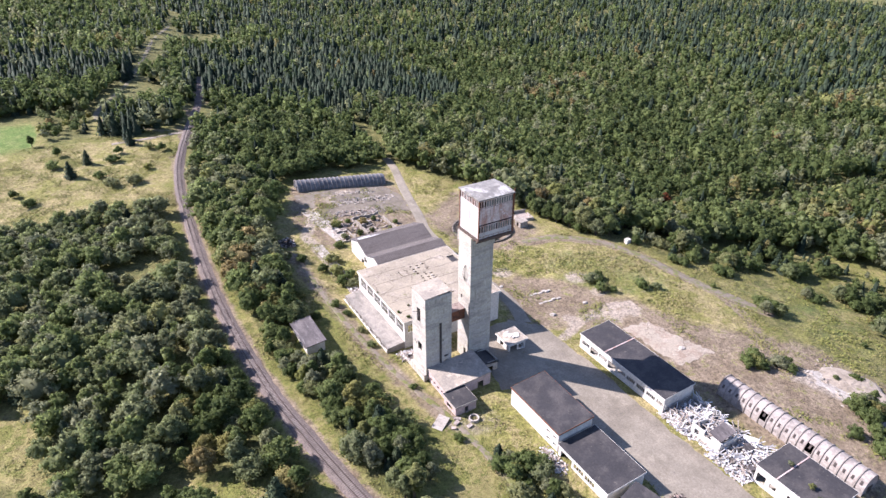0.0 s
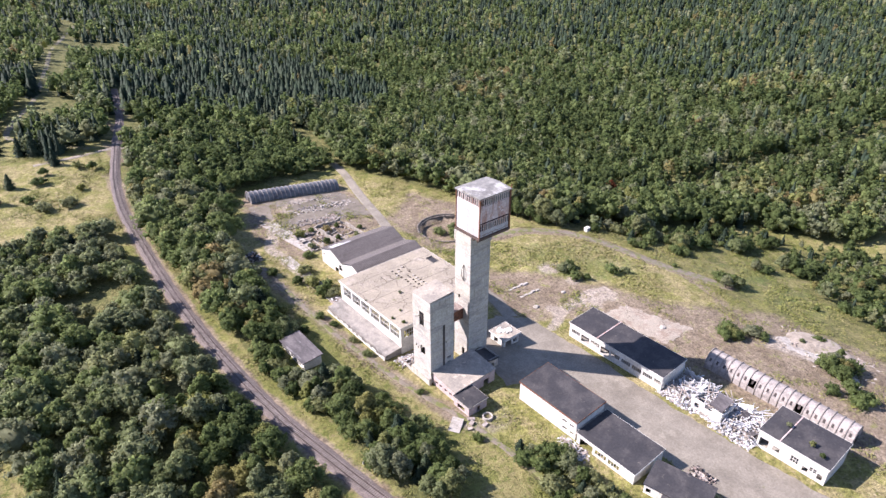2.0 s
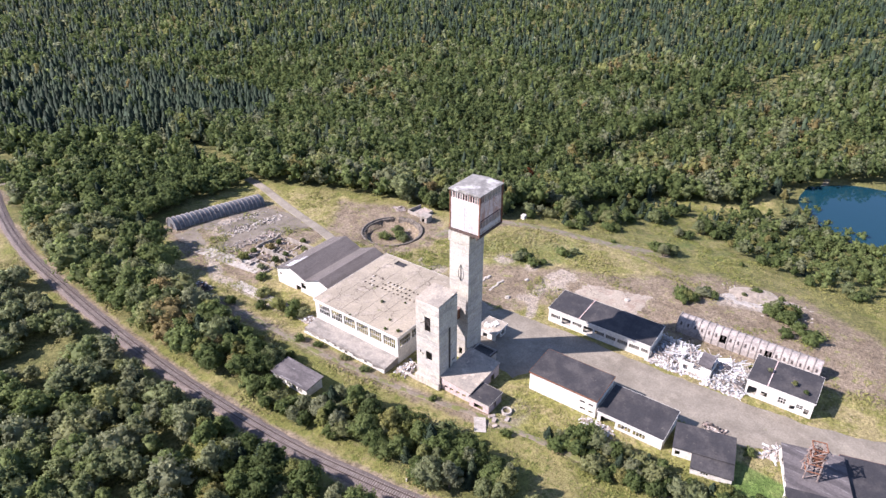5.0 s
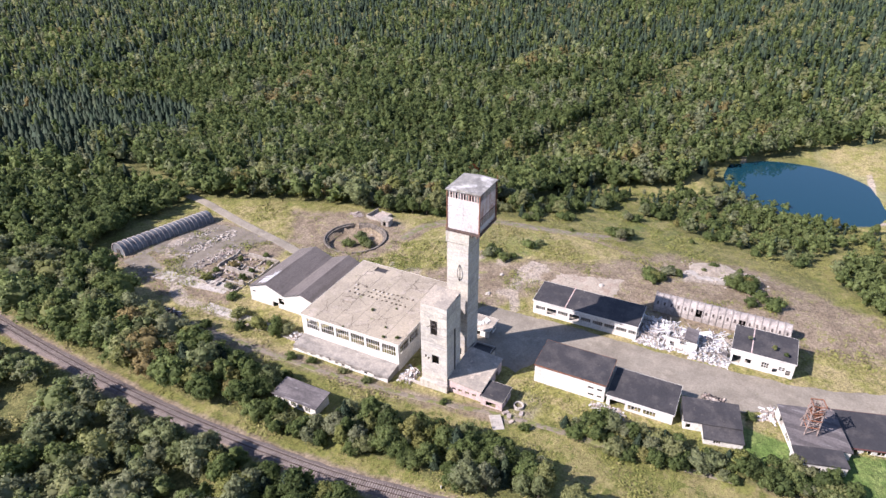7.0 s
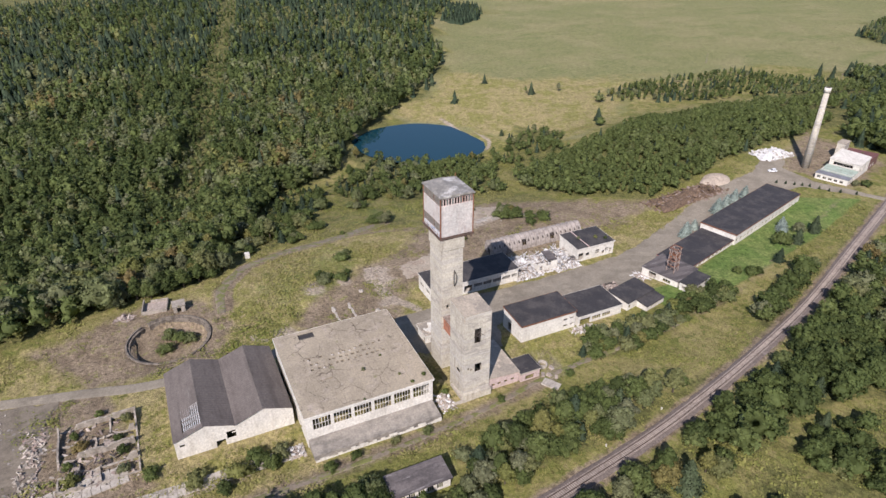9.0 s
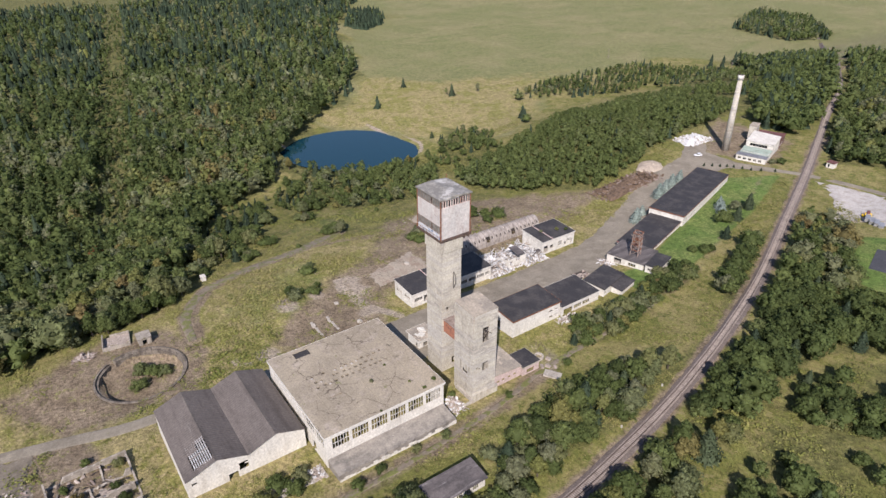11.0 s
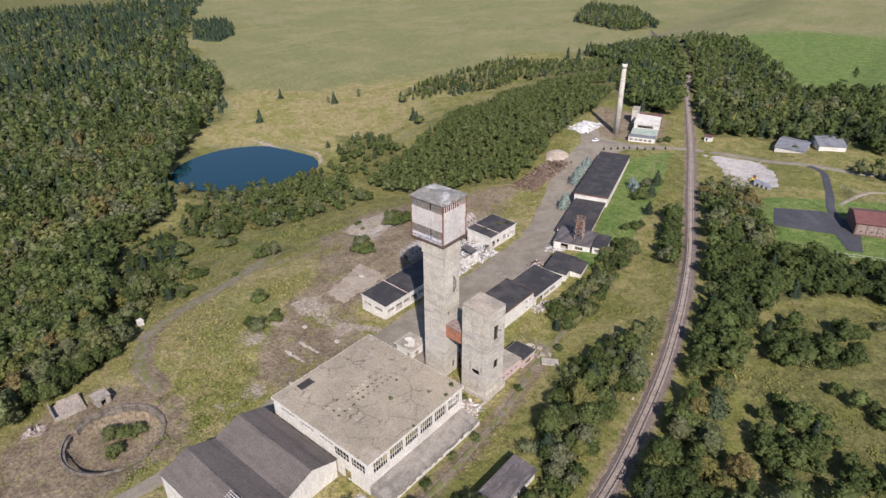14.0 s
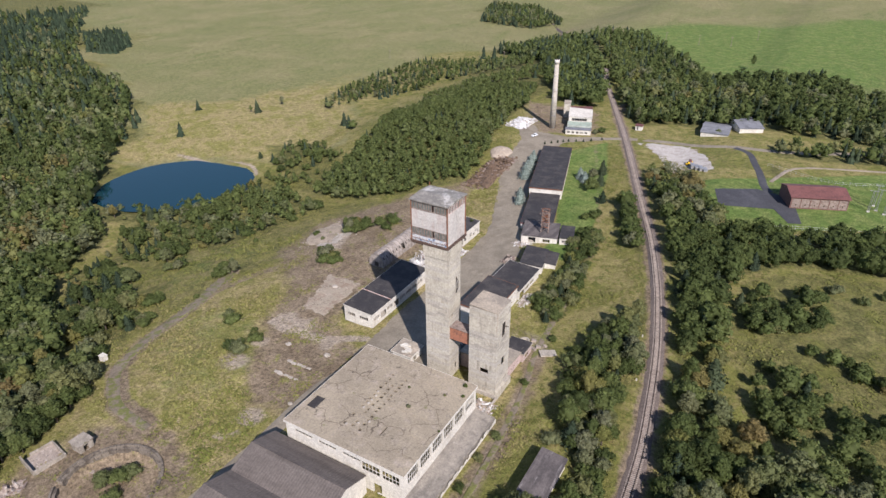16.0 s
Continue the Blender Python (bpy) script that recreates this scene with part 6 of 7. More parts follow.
def car(x, y, rz):
    t = thing("car", x, y, G(x, y) + 0.1, "small silver-white car parked on the road", "car", rz)
    g = Geo()
    g.add([(px, py, pz) for py in (-0.85, 0.85) for px, pz in ((-2.1, 0.35), (2.1, 0.35), (2.1, 0.8), (1.0, 0.95), (-2.1, 0.95))],
          [(0, 1, 2, 3, 4), (9, 8, 7, 6, 5), (1, 6, 7, 2), (2, 7, 8, 3), (3, 8, 9, 4), (4, 9, 5, 0), (0, 5, 6, 1)])
    part("body", g, "car_paint", t)
    g = Geo().add([(px, py * (0.8 if pz < 1 else 0.65), pz) for py in (-1, 1) for px, pz in ((-1.9, 0.95), (1.0, 0.95), (0.3, 1.45), (-1.5, 1.45))],
                  [(0, 1, 2, 3), (7, 6, 5, 4), (1, 5, 6, 2), (2, 6, 7, 3), (3, 7, 4, 0)])
    part("cabin", g, "glass_dim", t)
    part("roof", Geo().box(-1.5, -0.65, 1.452, 0.3, 0.65, 1.5), "car_paint", t)
    for sx in (-1.3, 1.3):
        for sy in (-0.9, 0.72):
            part("wheel", Geo().tube((sx, sy, 0.3), (sx, sy + 0.18, 0.3), 0.3, n=12), "rubber", t)


car(158.5, -79.0, 70)
for i, (x, y) in enumerate(((300, -330), (260, -360), (214, -404), (161, -409), (129, -407), (100, -408), (82, -450), (420, -300))):
    t = thing("utility_pole", x, y, G(x, y), "far wooden utility pole in a field", "pole", 0, "poles in the field")
    part("post", Geo().tube((0, 0, -0.3), (0, 0, 9.5), 0.22, 0.15, n=6), "wood", t)
    part("crossarm", Geo().box(-1.1, -0.1, 8.8, 1.1, 0.1, 9.0), "wood", t)
for x, y in ((41.2, 118.0), (45.5, 96.0)):
    solid("trackside_marker", Geo().box(-0.2, -0.12, -0.2, 0.2, 0.12, 0.8), "white_wall", x, y, G(x, y), "small white marker beside the track", "marker")


# ---- trees ----
ICO = []
for sub in (1, 2):
    bm = bmesh.new()
    bmesh.ops.create_icosphere(bm, subdivisions=sub, radius=1.0)
    bm.verts.index_update()
    ICO.append((np.array([v.co[:] for v in bm.verts]), np.array([[v.index for v in f.verts] for f in bm.faces])))
    bm.free()


def leaf_sprays(rng, centre, radius, n, size, squash=0.85, out=None):
    """n small leaf sprays, each a bent triangle, in the skin of a clump; out: the side that faces the open."""
    d = rng.normal(size=(n, 3)) + (np.array([0, 0, 0.55]) if out is None else 0.75 * out + np.array([0, 0, 0.35]))
    d /= np.linalg.norm(d, axis=1)[:, None]
    p = centre + d * radius * np.array([1, 1, squash]) * rng.uniform(0.72, 1.22, (n, 1))
    nrm = 0.9 * d + rng.normal(size=(n, 3)) * 0.6
    nrm /= np.linalg.norm(nrm, axis=1)[:, None]
    a = np.cross(nrm, rng.normal(size=(n, 3)))
    a /= np.linalg.norm(a, axis=1)[:, None]
    b = np.cross(nrm, a)
    s = size * rng.uniform(0.55, 1.35, (n, 1))
    v = np.stack([p - a * s * 1.25, p + a * s * 0.7 - b * s * 0.8, p + a * s * 0.7 + b * s * 0.8], 1).reshape(-1, 3)
    return v, np.arange(3 * n).reshape(n, 3), np.repeat(d * 0.4 + nrm * 0.8, 3, 0)


def join(bits):
    vs, fs, ns, k = [], [], [], 0
    for v, f, q in bits:
        vs.append(v)
        fs.append(f + k)
        ns.append(q)
        k += len(v)
    q = np.concatenate(ns)
    return np.concatenate(vs), np.concatenate(fs), q / np.linalg.norm(q, axis=1)[:, None]


def lumpy(rng, centre, radii, grade, rough):
    """A rough ball of leaves that fills the inside of a crown or clump."""
    iv, jf = ICO[grade]
    v = iv * np.asarray(radii) * rng.uniform(1 - rough, 1 + rough, (len(iv), 1)) + centre
    return v, jf[iv[jf].mean(1)[:, 2] > -0.45], iv + rng.normal(size=iv.shape) * 0.45


def broad_crown(seed, h, r, lobes, sprays, size, low=0.2, tip=0.35, swell=(0.22, 0.36), core=1):
    """An uneven crown of many small lobes, with gaps between them; tip: how far it narrows upwards."""
    rng = np.random.default_rng(seed)
    mid, half = h * (low + 1) / 2, h * (1 - low) / 2
    lean = rng.normal(size=2) * 0.07 * r
    bits = [lumpy(rng, np.array([0, 0, mid - 0.08 * half]), (0.62 * r, 0.62 * r, 0.72 * half), core, 0.12)]
    for k in range(lobes):
        u = 1 - 1.55 * (k + 0.5) / lobes                  # from the top down to a little under the widest girth
        a = 2.4 * k + rng.uniform(-0.6, 0.6)
        out = np.array([math.sqrt(max(0, 1 - u * u)) * math.cos(a), math.sqrt(max(0, 1 - u * u)) * math.sin(a), u])
        w = (1 - tip * max(0.0, u)) * rng.uniform(0.58, 0.88)
        c = np.array([out[0] * r * w + lean[0] * u, out[1] * r * w + lean[1] * u, mid + out[2] * half * rng.uniform(0.62, 0.86)])
        q = r * rng.uniform(*swell) * (1.0 - 0.25 * max(0.0, u))
        bits.append(lumpy(rng, c, (0.66 * q, 0.66 * q, 0.56 * q), 0, 0.25))
        bits.append(leaf_sprays(rng, c, q, sprays, size, 0.85, out))
    v, f, q = join(bits)
    dome = (v - np.array([0, 0, mid - 0.15 * half])) / np.array([r, r, half])
    q = 0.9 * q + 0.3 * dome / np.linalg.norm(dome, axis=1)[:, None]
    return v, f, q / np.linalg.norm(q, axis=1)[:, None]


def plume_crown(seed, h, r, lobes, sprays, size, low=0.12):
    """A slim, pointed crown of a young birch or aspen in a close stand."""
    rng = np.random.default_rng(seed)
    mid, half = h * (low + 1) / 2, h * (1 - low) / 2
    bits = [lumpy(rng, np.array([0, 0, mid - 0.1 * half]), (0.58 * r, 0.58 * r, 0.72 * half), 0, 0.25)]
    for k in range(lobes):
        u = -0.45 + 1.3 * (k + 0.5) / lobes
        a = 2.4 * k + rng.uniform(-0.6, 0.6)
        w = r * (1 - 0.5 * max(0.0, u)) * math.sqrt(1 - min(0.92, u * u))
        c = np.array([0.42 * w * math.cos(a), 0.42 * w * math.sin(a), mid + u * half * 0.95])
        bits.append(leaf_sprays(rng, c, w * rng.uniform(0.5, 0.72), sprays, size, 1.1, np.array([math.cos(a), math.sin(a), 0.2 + 0.6 * max(0.0, u)])))
    return join(bits)


def fir_crown(seed, h, r, tiers, spikes, cards=0, size=0.4):
    """Tiers of drooping boughs round a spire."""
    rng = np.random.default_rng(seed)
    bits = []
    for k in range(tiers):
        u = k / tiers
        z, w = h * (0.06 + 0.9 * u), r * (1 - u) ** 0.85 * rng.uniform(0.85, 1.1) + 0.12
        n = max(4, int(spikes * (1 - 0.5 * u)))
        a = 2 * np.pi * (np.arange(2 * n) + rng.uniform(-0.25, 0.25, 2 * n)) / (2 * n) + rng.uniform(0, 6)
        rad = np.where(np.arange(2 * n) % 2, w * rng.uniform(0.75, 1.2, 2 * n), w * 0.5)
        rise = h / tiers * 1.7
        ring = np.stack([rad * np.cos(a), rad * np.sin(a), z - 0.25 * rad + rng.uniform(-0.1, 0.1, 2 * n)], 1)
        v = np.concatenate([ring, [[0, 0, min(h, z + rise)]]])
        i = np.arange(2 * n)
        out = np.stack([np.cos(a), np.sin(a), np.full(2 * n, 0.6)], 1)
        bits.append((v, np.stack([i, (i + 1) % (2 * n), np.full(2 * n, 2 * n)], 1), np.concatenate([out, [[0, 0, 1.0]]])))
        if cards:
            bits.append(leaf_sprays(rng, np.array([0, 0, z + 0.15 * rise]), w * 0.98, cards, size * (0.6 + 0.4 * (1 - u)), 0.3))
    return join(bits)


def arrays(name, VF, mat, smooth=False):
    return bulk(name, VF[0], VF[1], mat, normals=VF[2])


def trunk_geo(seed, h, r):
    rng = random.Random(seed)
    g = Geo()
    top = (rng.uniform(-0.3, 0.3), rng.uniform(-0.3, 0.3), h * 0.62)
    g.tube((0, 0, -0.6), top, 0.035 * h, 0.014 * h, n=7)
    for k in range(5):
        a, z = 2.4 * k, h * (0.25 + 0.07 * k)
        g.tube((top[0] * z / top[2], top[1] * z / top[2], z), (r * 0.55 * math.cos(a), r * 0.55 * math.sin(a), z + h * 0.2), 0.012 * h, 0.005 * h, n=5)
    return g


TREES, FIRS, BUSHES, BLUES = [], [], [], []


def tree_model(kind, name, label, category, crown, leaf, seed, h, r, group):
    t = thing(name, 0, 0, 0, label, category, 0, group)
    part("trunk", trunk_geo(seed, h, r) if kind != "fir" else Geo().tube((0, 0, -0.6), (0, 0, h * 0.9), 0.022 * h, 0.004 * h, n=7), "bark", t, smooth=True)
    c = new("crown", arrays("crown", crown, leaf))
    c.parent = t
    return t


for k in range(8):
    h, r = ((9.0, 4.4), (7.6, 5.0), (11.0, 3.4), (11.5, 4.4), (7.4, 5.6), (12.0, 3.1), (10.5, 3.9), (8.4, 4.6))[k]
    TREES.append(tree_model("broad", "tree", "leafy broad-crowned tree in full green leaf" if r > 4 else "slim upright leafy tree in full green leaf", "tree",
                            broad_crown(100 + k, h, r, 22 + k if r > 4 else 24, 46, 0.34, 0.1, 0.25 if r > 4 else 0.5, (0.27, 0.42)), "leaf", k, h, r, "trees along the railway"))
for k in range(4):
    BUSHES.append(tree_model("broad", "bush", "dense rounded green bush in rough grass", "bush", broad_crown(200 + k, 3.2, (2.0, 2.5, 1.7, 2.9)[k], 11, 40, 0.25, 0.0, 0.25, (0.38, 0.55)), "leaf", 20 + k, 3.2, 2.0, "bushes"))
for k in range(3):
    FIRS.append(tree_model("fir", "fir_tree", "dark green pointed fir tree", "tree", fir_crown(300 + k, 11, 3.9, 15, 12, 34, 0.5), "fir", 30 + k, 11, 2.9, "fir trees"))
for k in range(2):
    BLUES.append(tree_model("fir", "blue_spruce", "silvery blue spruce beside the long house", "tree", fir_crown(330 + k, 9, 3.9, 12, 11, 40, 0.42), "blue_fir", 40 + k, 9, 2.6, "blue spruces"))
RED = tree_model("broad", "red_tree", "rust-red leafy tree at the wood edge", "tree", broad_crown(150, 10, 3.2, 26, 36, 0.4), "autumn", 50, 10, 3.2, "")
RED.matrix_world = pose(U * 263, U * 211, U * G(263, 211)) @ Matrix.Scale(1.1, 4)
used = set()


def plant(models, x, y, size, rng):
    t = rng.choice(models)
    m = pose(U * x, U * y, U * (G(x, y) - 0.1), rng.uniform(-3, 3), rng.uniform(-3, 3), rng.uniform(0, 360)) @ Matrix.Diagonal((size * rng.uniform(0.9, 1.12), size * rng.uniform(0.9, 1.12), size, 1))
    if t.name not in used:
        used.add(t.name)
        t.matrix_world = m
        return
    c = copy_thing(t, Matrix())
    c.matrix_basis = m


# where trees stand: outline, spacing, share that grows, share of firs, heights, seed
WOOD = [(148, 312), (165, 272), (180, 236), (205, 204), (236, 172), (270, 164), (300, 143), (318, 106), (352, 91), (385, 68), (400, 50), (440, 12), (470, -24), (510, -50), (545, -78), (636, -98), (750, -158), (868, -238), (1022, -350),
        (1350, -520), (1500, 100), (1300, 800), (900, 1250), (300, 1400), (-200, 1350), (-260, 800), (-210, 462), (-14, 458), (20, 424), (52, 402), (64, 398), (80, 430), (112, 424), (140, 350)]
REGIONS = [
    (WOOD, 5.3, 0.98, -1, (9, 17)),
    ([(39, 178), (44, 176), (51, 178), (59, 200), (57, 233), (68, 262), (80, 298), (92, 301), (148, 311), (140, 352), (112, 424), (80, 428), (62, 396), (46, 345), (40, 300), (37, 266), (36, 230), (36, 200)], 4.9, 0.93, 0.06, (7, 12)),
    ([(26, 292), (25, 266), (24, 230), (23.5, 200), (24.5, 170), (26, 146), (29, 122), (32, 104), (20, 116), (13, 124), (0, 130), (-10, 122), (-18, 121), (-26, 150), (-25, 176), (-60, 184), (-140, 250), (-140, 287), (-60, 287), (5, 292)], 5.0, 0.93, 0.04, (6, 10.5)),
    ([(33, 104), (37, 84), (44, 56), (57, 17), (72, -24), (62, -44), (50, -16), (31, 4), (5, -4), (-40, -14), (-70, 6), (10, 24), (26, 42), (27, 62), (23, 80), (20, 102)], 4.8, 0.9, 0.05, (6, 10)),
    ([(-70, 8), (10, 26), (26, 44), (26, 66), (20, 102), (5, 116), (-8, 134), (-80, 180)], 6.5, 0.05, 0.05, (3, 5)),
    ([(23, 61), (18, 51), (10, 56), (7, 70), (12, 78), (20, 76)], 4.4, 0.95, 0.05, (5, 7.5)),
    ([(9, 57), (3, 46), (-4, 47), (-6, 63), (-3, 68), (5, 67)], 4.4, 0.9, 0.05, (4.5, 7)),
    ([(13, 103), (8, 99), (-1, 94), (-9, 96), (-9, 110), (-4, 122), (2, 124), (9, 119)], 4.5, 0.93, 0.05, (5, 8)),
    ([(-8, 110), (-12, 104), (-40, 100), (-40, 118), (-13, 118)], 4.5, 0.9, 0.05, (5, 7.5)),
    ([(-1, 80), (-4, 79), (-11, 80), (-17, 84), (-30, 90), (-17, 90), (-11, 86), (-3, 84)], 4.0, 0.95, 0.05, (4, 6)),
    ([(41, 152), (50, 158), (54, 139), (56, 113), (54, 104), (50, 92), (52, 73), (53, 59), (58, 47), (66, 36), (73, 20), (78, 6), (88, -32), (106, -78), (99, -72), (82, -38), (66, 4), (54, 46), (46, 82), (42, 108)], 3.8, 0.96, 0.08, (5, 9.5)),
    ([(170, -32), (166, -4), (190, 18), (215, 30), (250, 22), (262, -20), (268, -60), (282, -100), (272, -140), (252, -170), (222, -180), (202, -186), (190, -140), (188, -112), (180, -66)], 4.4, 0.98, 0.03, (5.0, 8.0)),
    ([(360, -128), (340, -160), (318, -195), (312, -240), (285, -262), (240, -268), (262, -335), (330, -330), (382, -300), (386, -232), (378, -160)], 5.2, 0.9, 0.15, (5, 8.5)),
    ([(298, -160), (268, -205), (238, -255), (215, -245), (212, -210), (250, -180)], 5.0, 0.9, 0.1, (5, 8)),
    ([(250, 22), (285, 10), (296, -8), (276, -40), (262, -20)], 6.0, 0.5, 0.1, (3.5, 6)),
    ([(222, 40), (285, 22), (298, 30), (302, 58), (316, 80), (306, 112), (280, 122), (240, 84)], 4.8, 0.75, 0.08, (4, 8)),
    ([(60, -138), (92, -138), (110, -124), (120, -142), (141, -192), (166, -252), (191, -312), (244, -420), (180, -420), (92, -258), (54, -266), (18, -284), (-23, -226), (-90, -205), (-90, -135), (-10, -137), (28, -143)], 5.4, 0.9, 0.18, (7, 12.5)),
    ([(144, -150), (170, -152), (198, -197), (238, -278), (338, -390), (250, -395), (200, -320), (172, -245), (152, -188)], 5.0, 0.94, 0.4, (9, 15)),
    ([(735, -160), (702, -170), (722, -205), (760, -232), (800, -235), (810, -205)], 5.0, 0.95, 0.92, (11, 16)),
    ([(440, -545), (355, -528), (330, -575), (400, -670), (500, -700)], 6.0, 0.9, 0.3, (8, 12)),
    (MEADOW, 5.5, 0.06, 0.0, (1.8, 4.4)),
    ([(205, 196), (236, 168), (270, 160), (300, 138), (296, 118), (262, 138), (230, 148), (210, 165)], 4.6, 0.5, 0.12, (3.5, 7.5)),
    ([(75, 98), (81, 101), (84, 91), (85, 77), (85, 62), (90, 47), (89, 33), (85, 23), (80, 31), (78, 54), (74, 69), (72, 88)], 3.2, 0.9, 0.12, (2.6, 5.2)),
    ([(-16, 400), (8, 402), (12, 426), (-2, 445), (-16, 450)], 5.5, 0.7, 0.15, (5, 8)),
    ([(15, 398), (24, 380), (37, 388), (54, 392), (60, 415), (37, 424), (20, 424)], 4.6, 0.85, 0.85, (9, 14)),
    ([(-140, 462), (-60, 458), (0, 452), (14, 462), (20, 490), (-20, 505), (-140, 520)], 5.0, 0.9, 0.1, (7, 11)),
    ([(282, -14), (300, -6), (322, -16), (334, -38), (318, -52), (296, -48), (276, -30)], 4.6, 0.6, 0.2, (4, 8)),
    ([(352, 86), (330, 58), (312, 42), (300, 8), (286, -4), (248, 38), (284, 68), (320, 94)], 4.6, 0.55, 0.1, (4, 7.5)),
    ([(37.5, 150), (44, 152), (44.5, 178), (38, 182), (36.5, 166)], 3.6, 0.95, 0.05, (4, 6.5)),
    ([(55, 148), (60, 128), (61, 108), (57, 96), (53, 110), (52, 136)], 3.6, 0.85, 0.05, (3.5, 6.5)),
    ([(70, -16), (84, -44), (78, -56), (64, -50), (60, -40)], 4.5, 0.8, 0.1, (5, 8)),
    ([(36, -112), (20, -112), (-60, -140), (-60, -120), (-20, -108), (8, -100), (26, -98)], 4.5, 0.7, 0.5, (6, 10)),
    ([(30, -72), (24, -66), (16, -62), (18, -72), (28, -84)], 4.5, 0.8, 0.2, (5, 8)),
]
# scrub and forest floor, darkened in colour where trees would shade it
wild = np.zeros(len(PX))
for poly, gap, grow, firs, hs in REGIONS:
    wild = np.maximum(wild, soft(PX, PY, poly, 4) * (0.9 if grow > 0.6 else 0.74 if grow > 0.15 else 0.55 if grow < 0.1 else 0.0))
at = ground.data.attributes.new("scrub", "FLOAT", "POINT")
at.data.foreach_set("value", wild.astype(np.float32))
CLEAR = [[(-5, 243), (14, 246), (27, 231), (17, 222), (2, 229)], [(-36, 176), (-27, 167), (-25, 139), (-36, 145)], [(1, 132), (11, 125), (9, 118), (0, 123)],
         ([(231, -236), (320, -226), (322, -240), (231, -250)]), [(44.5, 156), (58, 155), (58, 177), (44.5, 176)], [(-30, -70), (-30, -20), (30, 0), (50, -20), (34, -90), (10, -72)],
         [(30, -140), (75, -140), (80, -108), (30, -108)], [(96, -118), (110, -118), (110, -100), (96, -100)], [(62, 400), (75, 395), (84, 432), (72, 436)],
         [(10, 424), (22, 432), (58, 450), (64, 490), (40, 512), (22, 480)], [(40, 505), (50, 500), (72, 560), (90, 640), (150, 650), (152, 730), (104, 724), (78, 672), (56, 590)], [(92, 715), (104, 712), (150, 860), (135, 865)]]
FIR_STANDS = [([(152, 625), (242, 677), (296, 598), (278, 475), (226, 400), (163, 396), (134, 412), (103, 432), (66, 450), (70, 520), (90, 600)], 0.9),
              ([(-37, 634), (52, 584), (38, 512), (-4, 520), (-120, 530), (-160, 650)], 0.8),
              ([(500, 310), (590, 285), (960, 300), (1000, 430), (560, 430)], 0.65), ([(760, -150), (880, -235), (1020, -330), (1200, -200), (1000, 60), (800, -40)], 0.75)]
EDGE_GAPS = [(146, 312), (152, 335), (160, 380)]
rng_t = np.random.default_rng(77)
spots = []
for poly, gap, grow, firs, hs in REGIONS:
    x0, x1 = min(p[0] for p in poly), max(p[0] for p in poly)
    y0, y1 = min(p[1] for p in poly), max(p[1] for p in poly)
    ax, ay = np.meshgrid(np.arange(x0, x1, gap), np.arange(y0, y1, gap))
    ax, ay = ax.ravel(), ay.ravel()
    ax, ay = ax + rng_t.uniform(-0.46, 0.46, len(ax)) * gap, ay + rng_t.uniform(-0.46, 0.46, len(ay)) * gap
    keep = inside(ax, ay, poly) & (line_far(ax, ay, RAIL) > np.where((ay < -185) | (ay > 440), 3.4, 5.6)) & (rng_t.random(len(ax)) < grow)
    for c in CLEAR:
        keep &= ~inside(ax, ay, c)
    if firs < 0:                                          # the great wood thins out with distance only where nothing shows it
        d = np.hypot(ax - 60, ay - 150)
        keep &= (d < 420) | (rng_t.random(len(ax)) < np.clip(1.15 - d / 950, 0.36, 1))
        keep &= line_far(ax, ay, EDGE_GAPS) > 5
        keep &= np.hypot(ax + 20, ay - 140) < 1150
    ax, ay = ax[keep], ay[keep]
    for x, y in zip(ax, ay):
        f = firs
        tall = 1.0
        if firs < 0:
            d = math.hypot(x - 150, y - 190)
            k = noise.noise((x * 0.006, y * 0.006, 1.7)) * 0.9 + noise.noise((x * 0.02, y * 0.02, 4.0)) * 0.35
            f = min(0.7, max(0.04, 0.05 + 0.5 * k + (0.5 if d > 480 + 90 * k else 0.0) - (0.2 if x < 150 and y > 640 else 0)))
            for stand, share in FIR_STANDS:
                if inside(x + 30 * k, y - 30 * k, stand):
                    f = share
            tall = 0.8 + 0.2 * min(1.0, d / 300)
            if abs((y - 176) + (x - 416) * 0.1906) < 11 and x > 300:   # overgrown ride through the wood
                f, tall = 0.0, 0.52
        size = hs[0] + (hs[1] - hs[0]) * rng_t.beta(1.0, 1.4) * (1.0 + 0.5 * noise.noise((x * 0.03, y * 0.03, 6.0)))
        spots.append((x, y, size * tall, rng_t.random() < f))
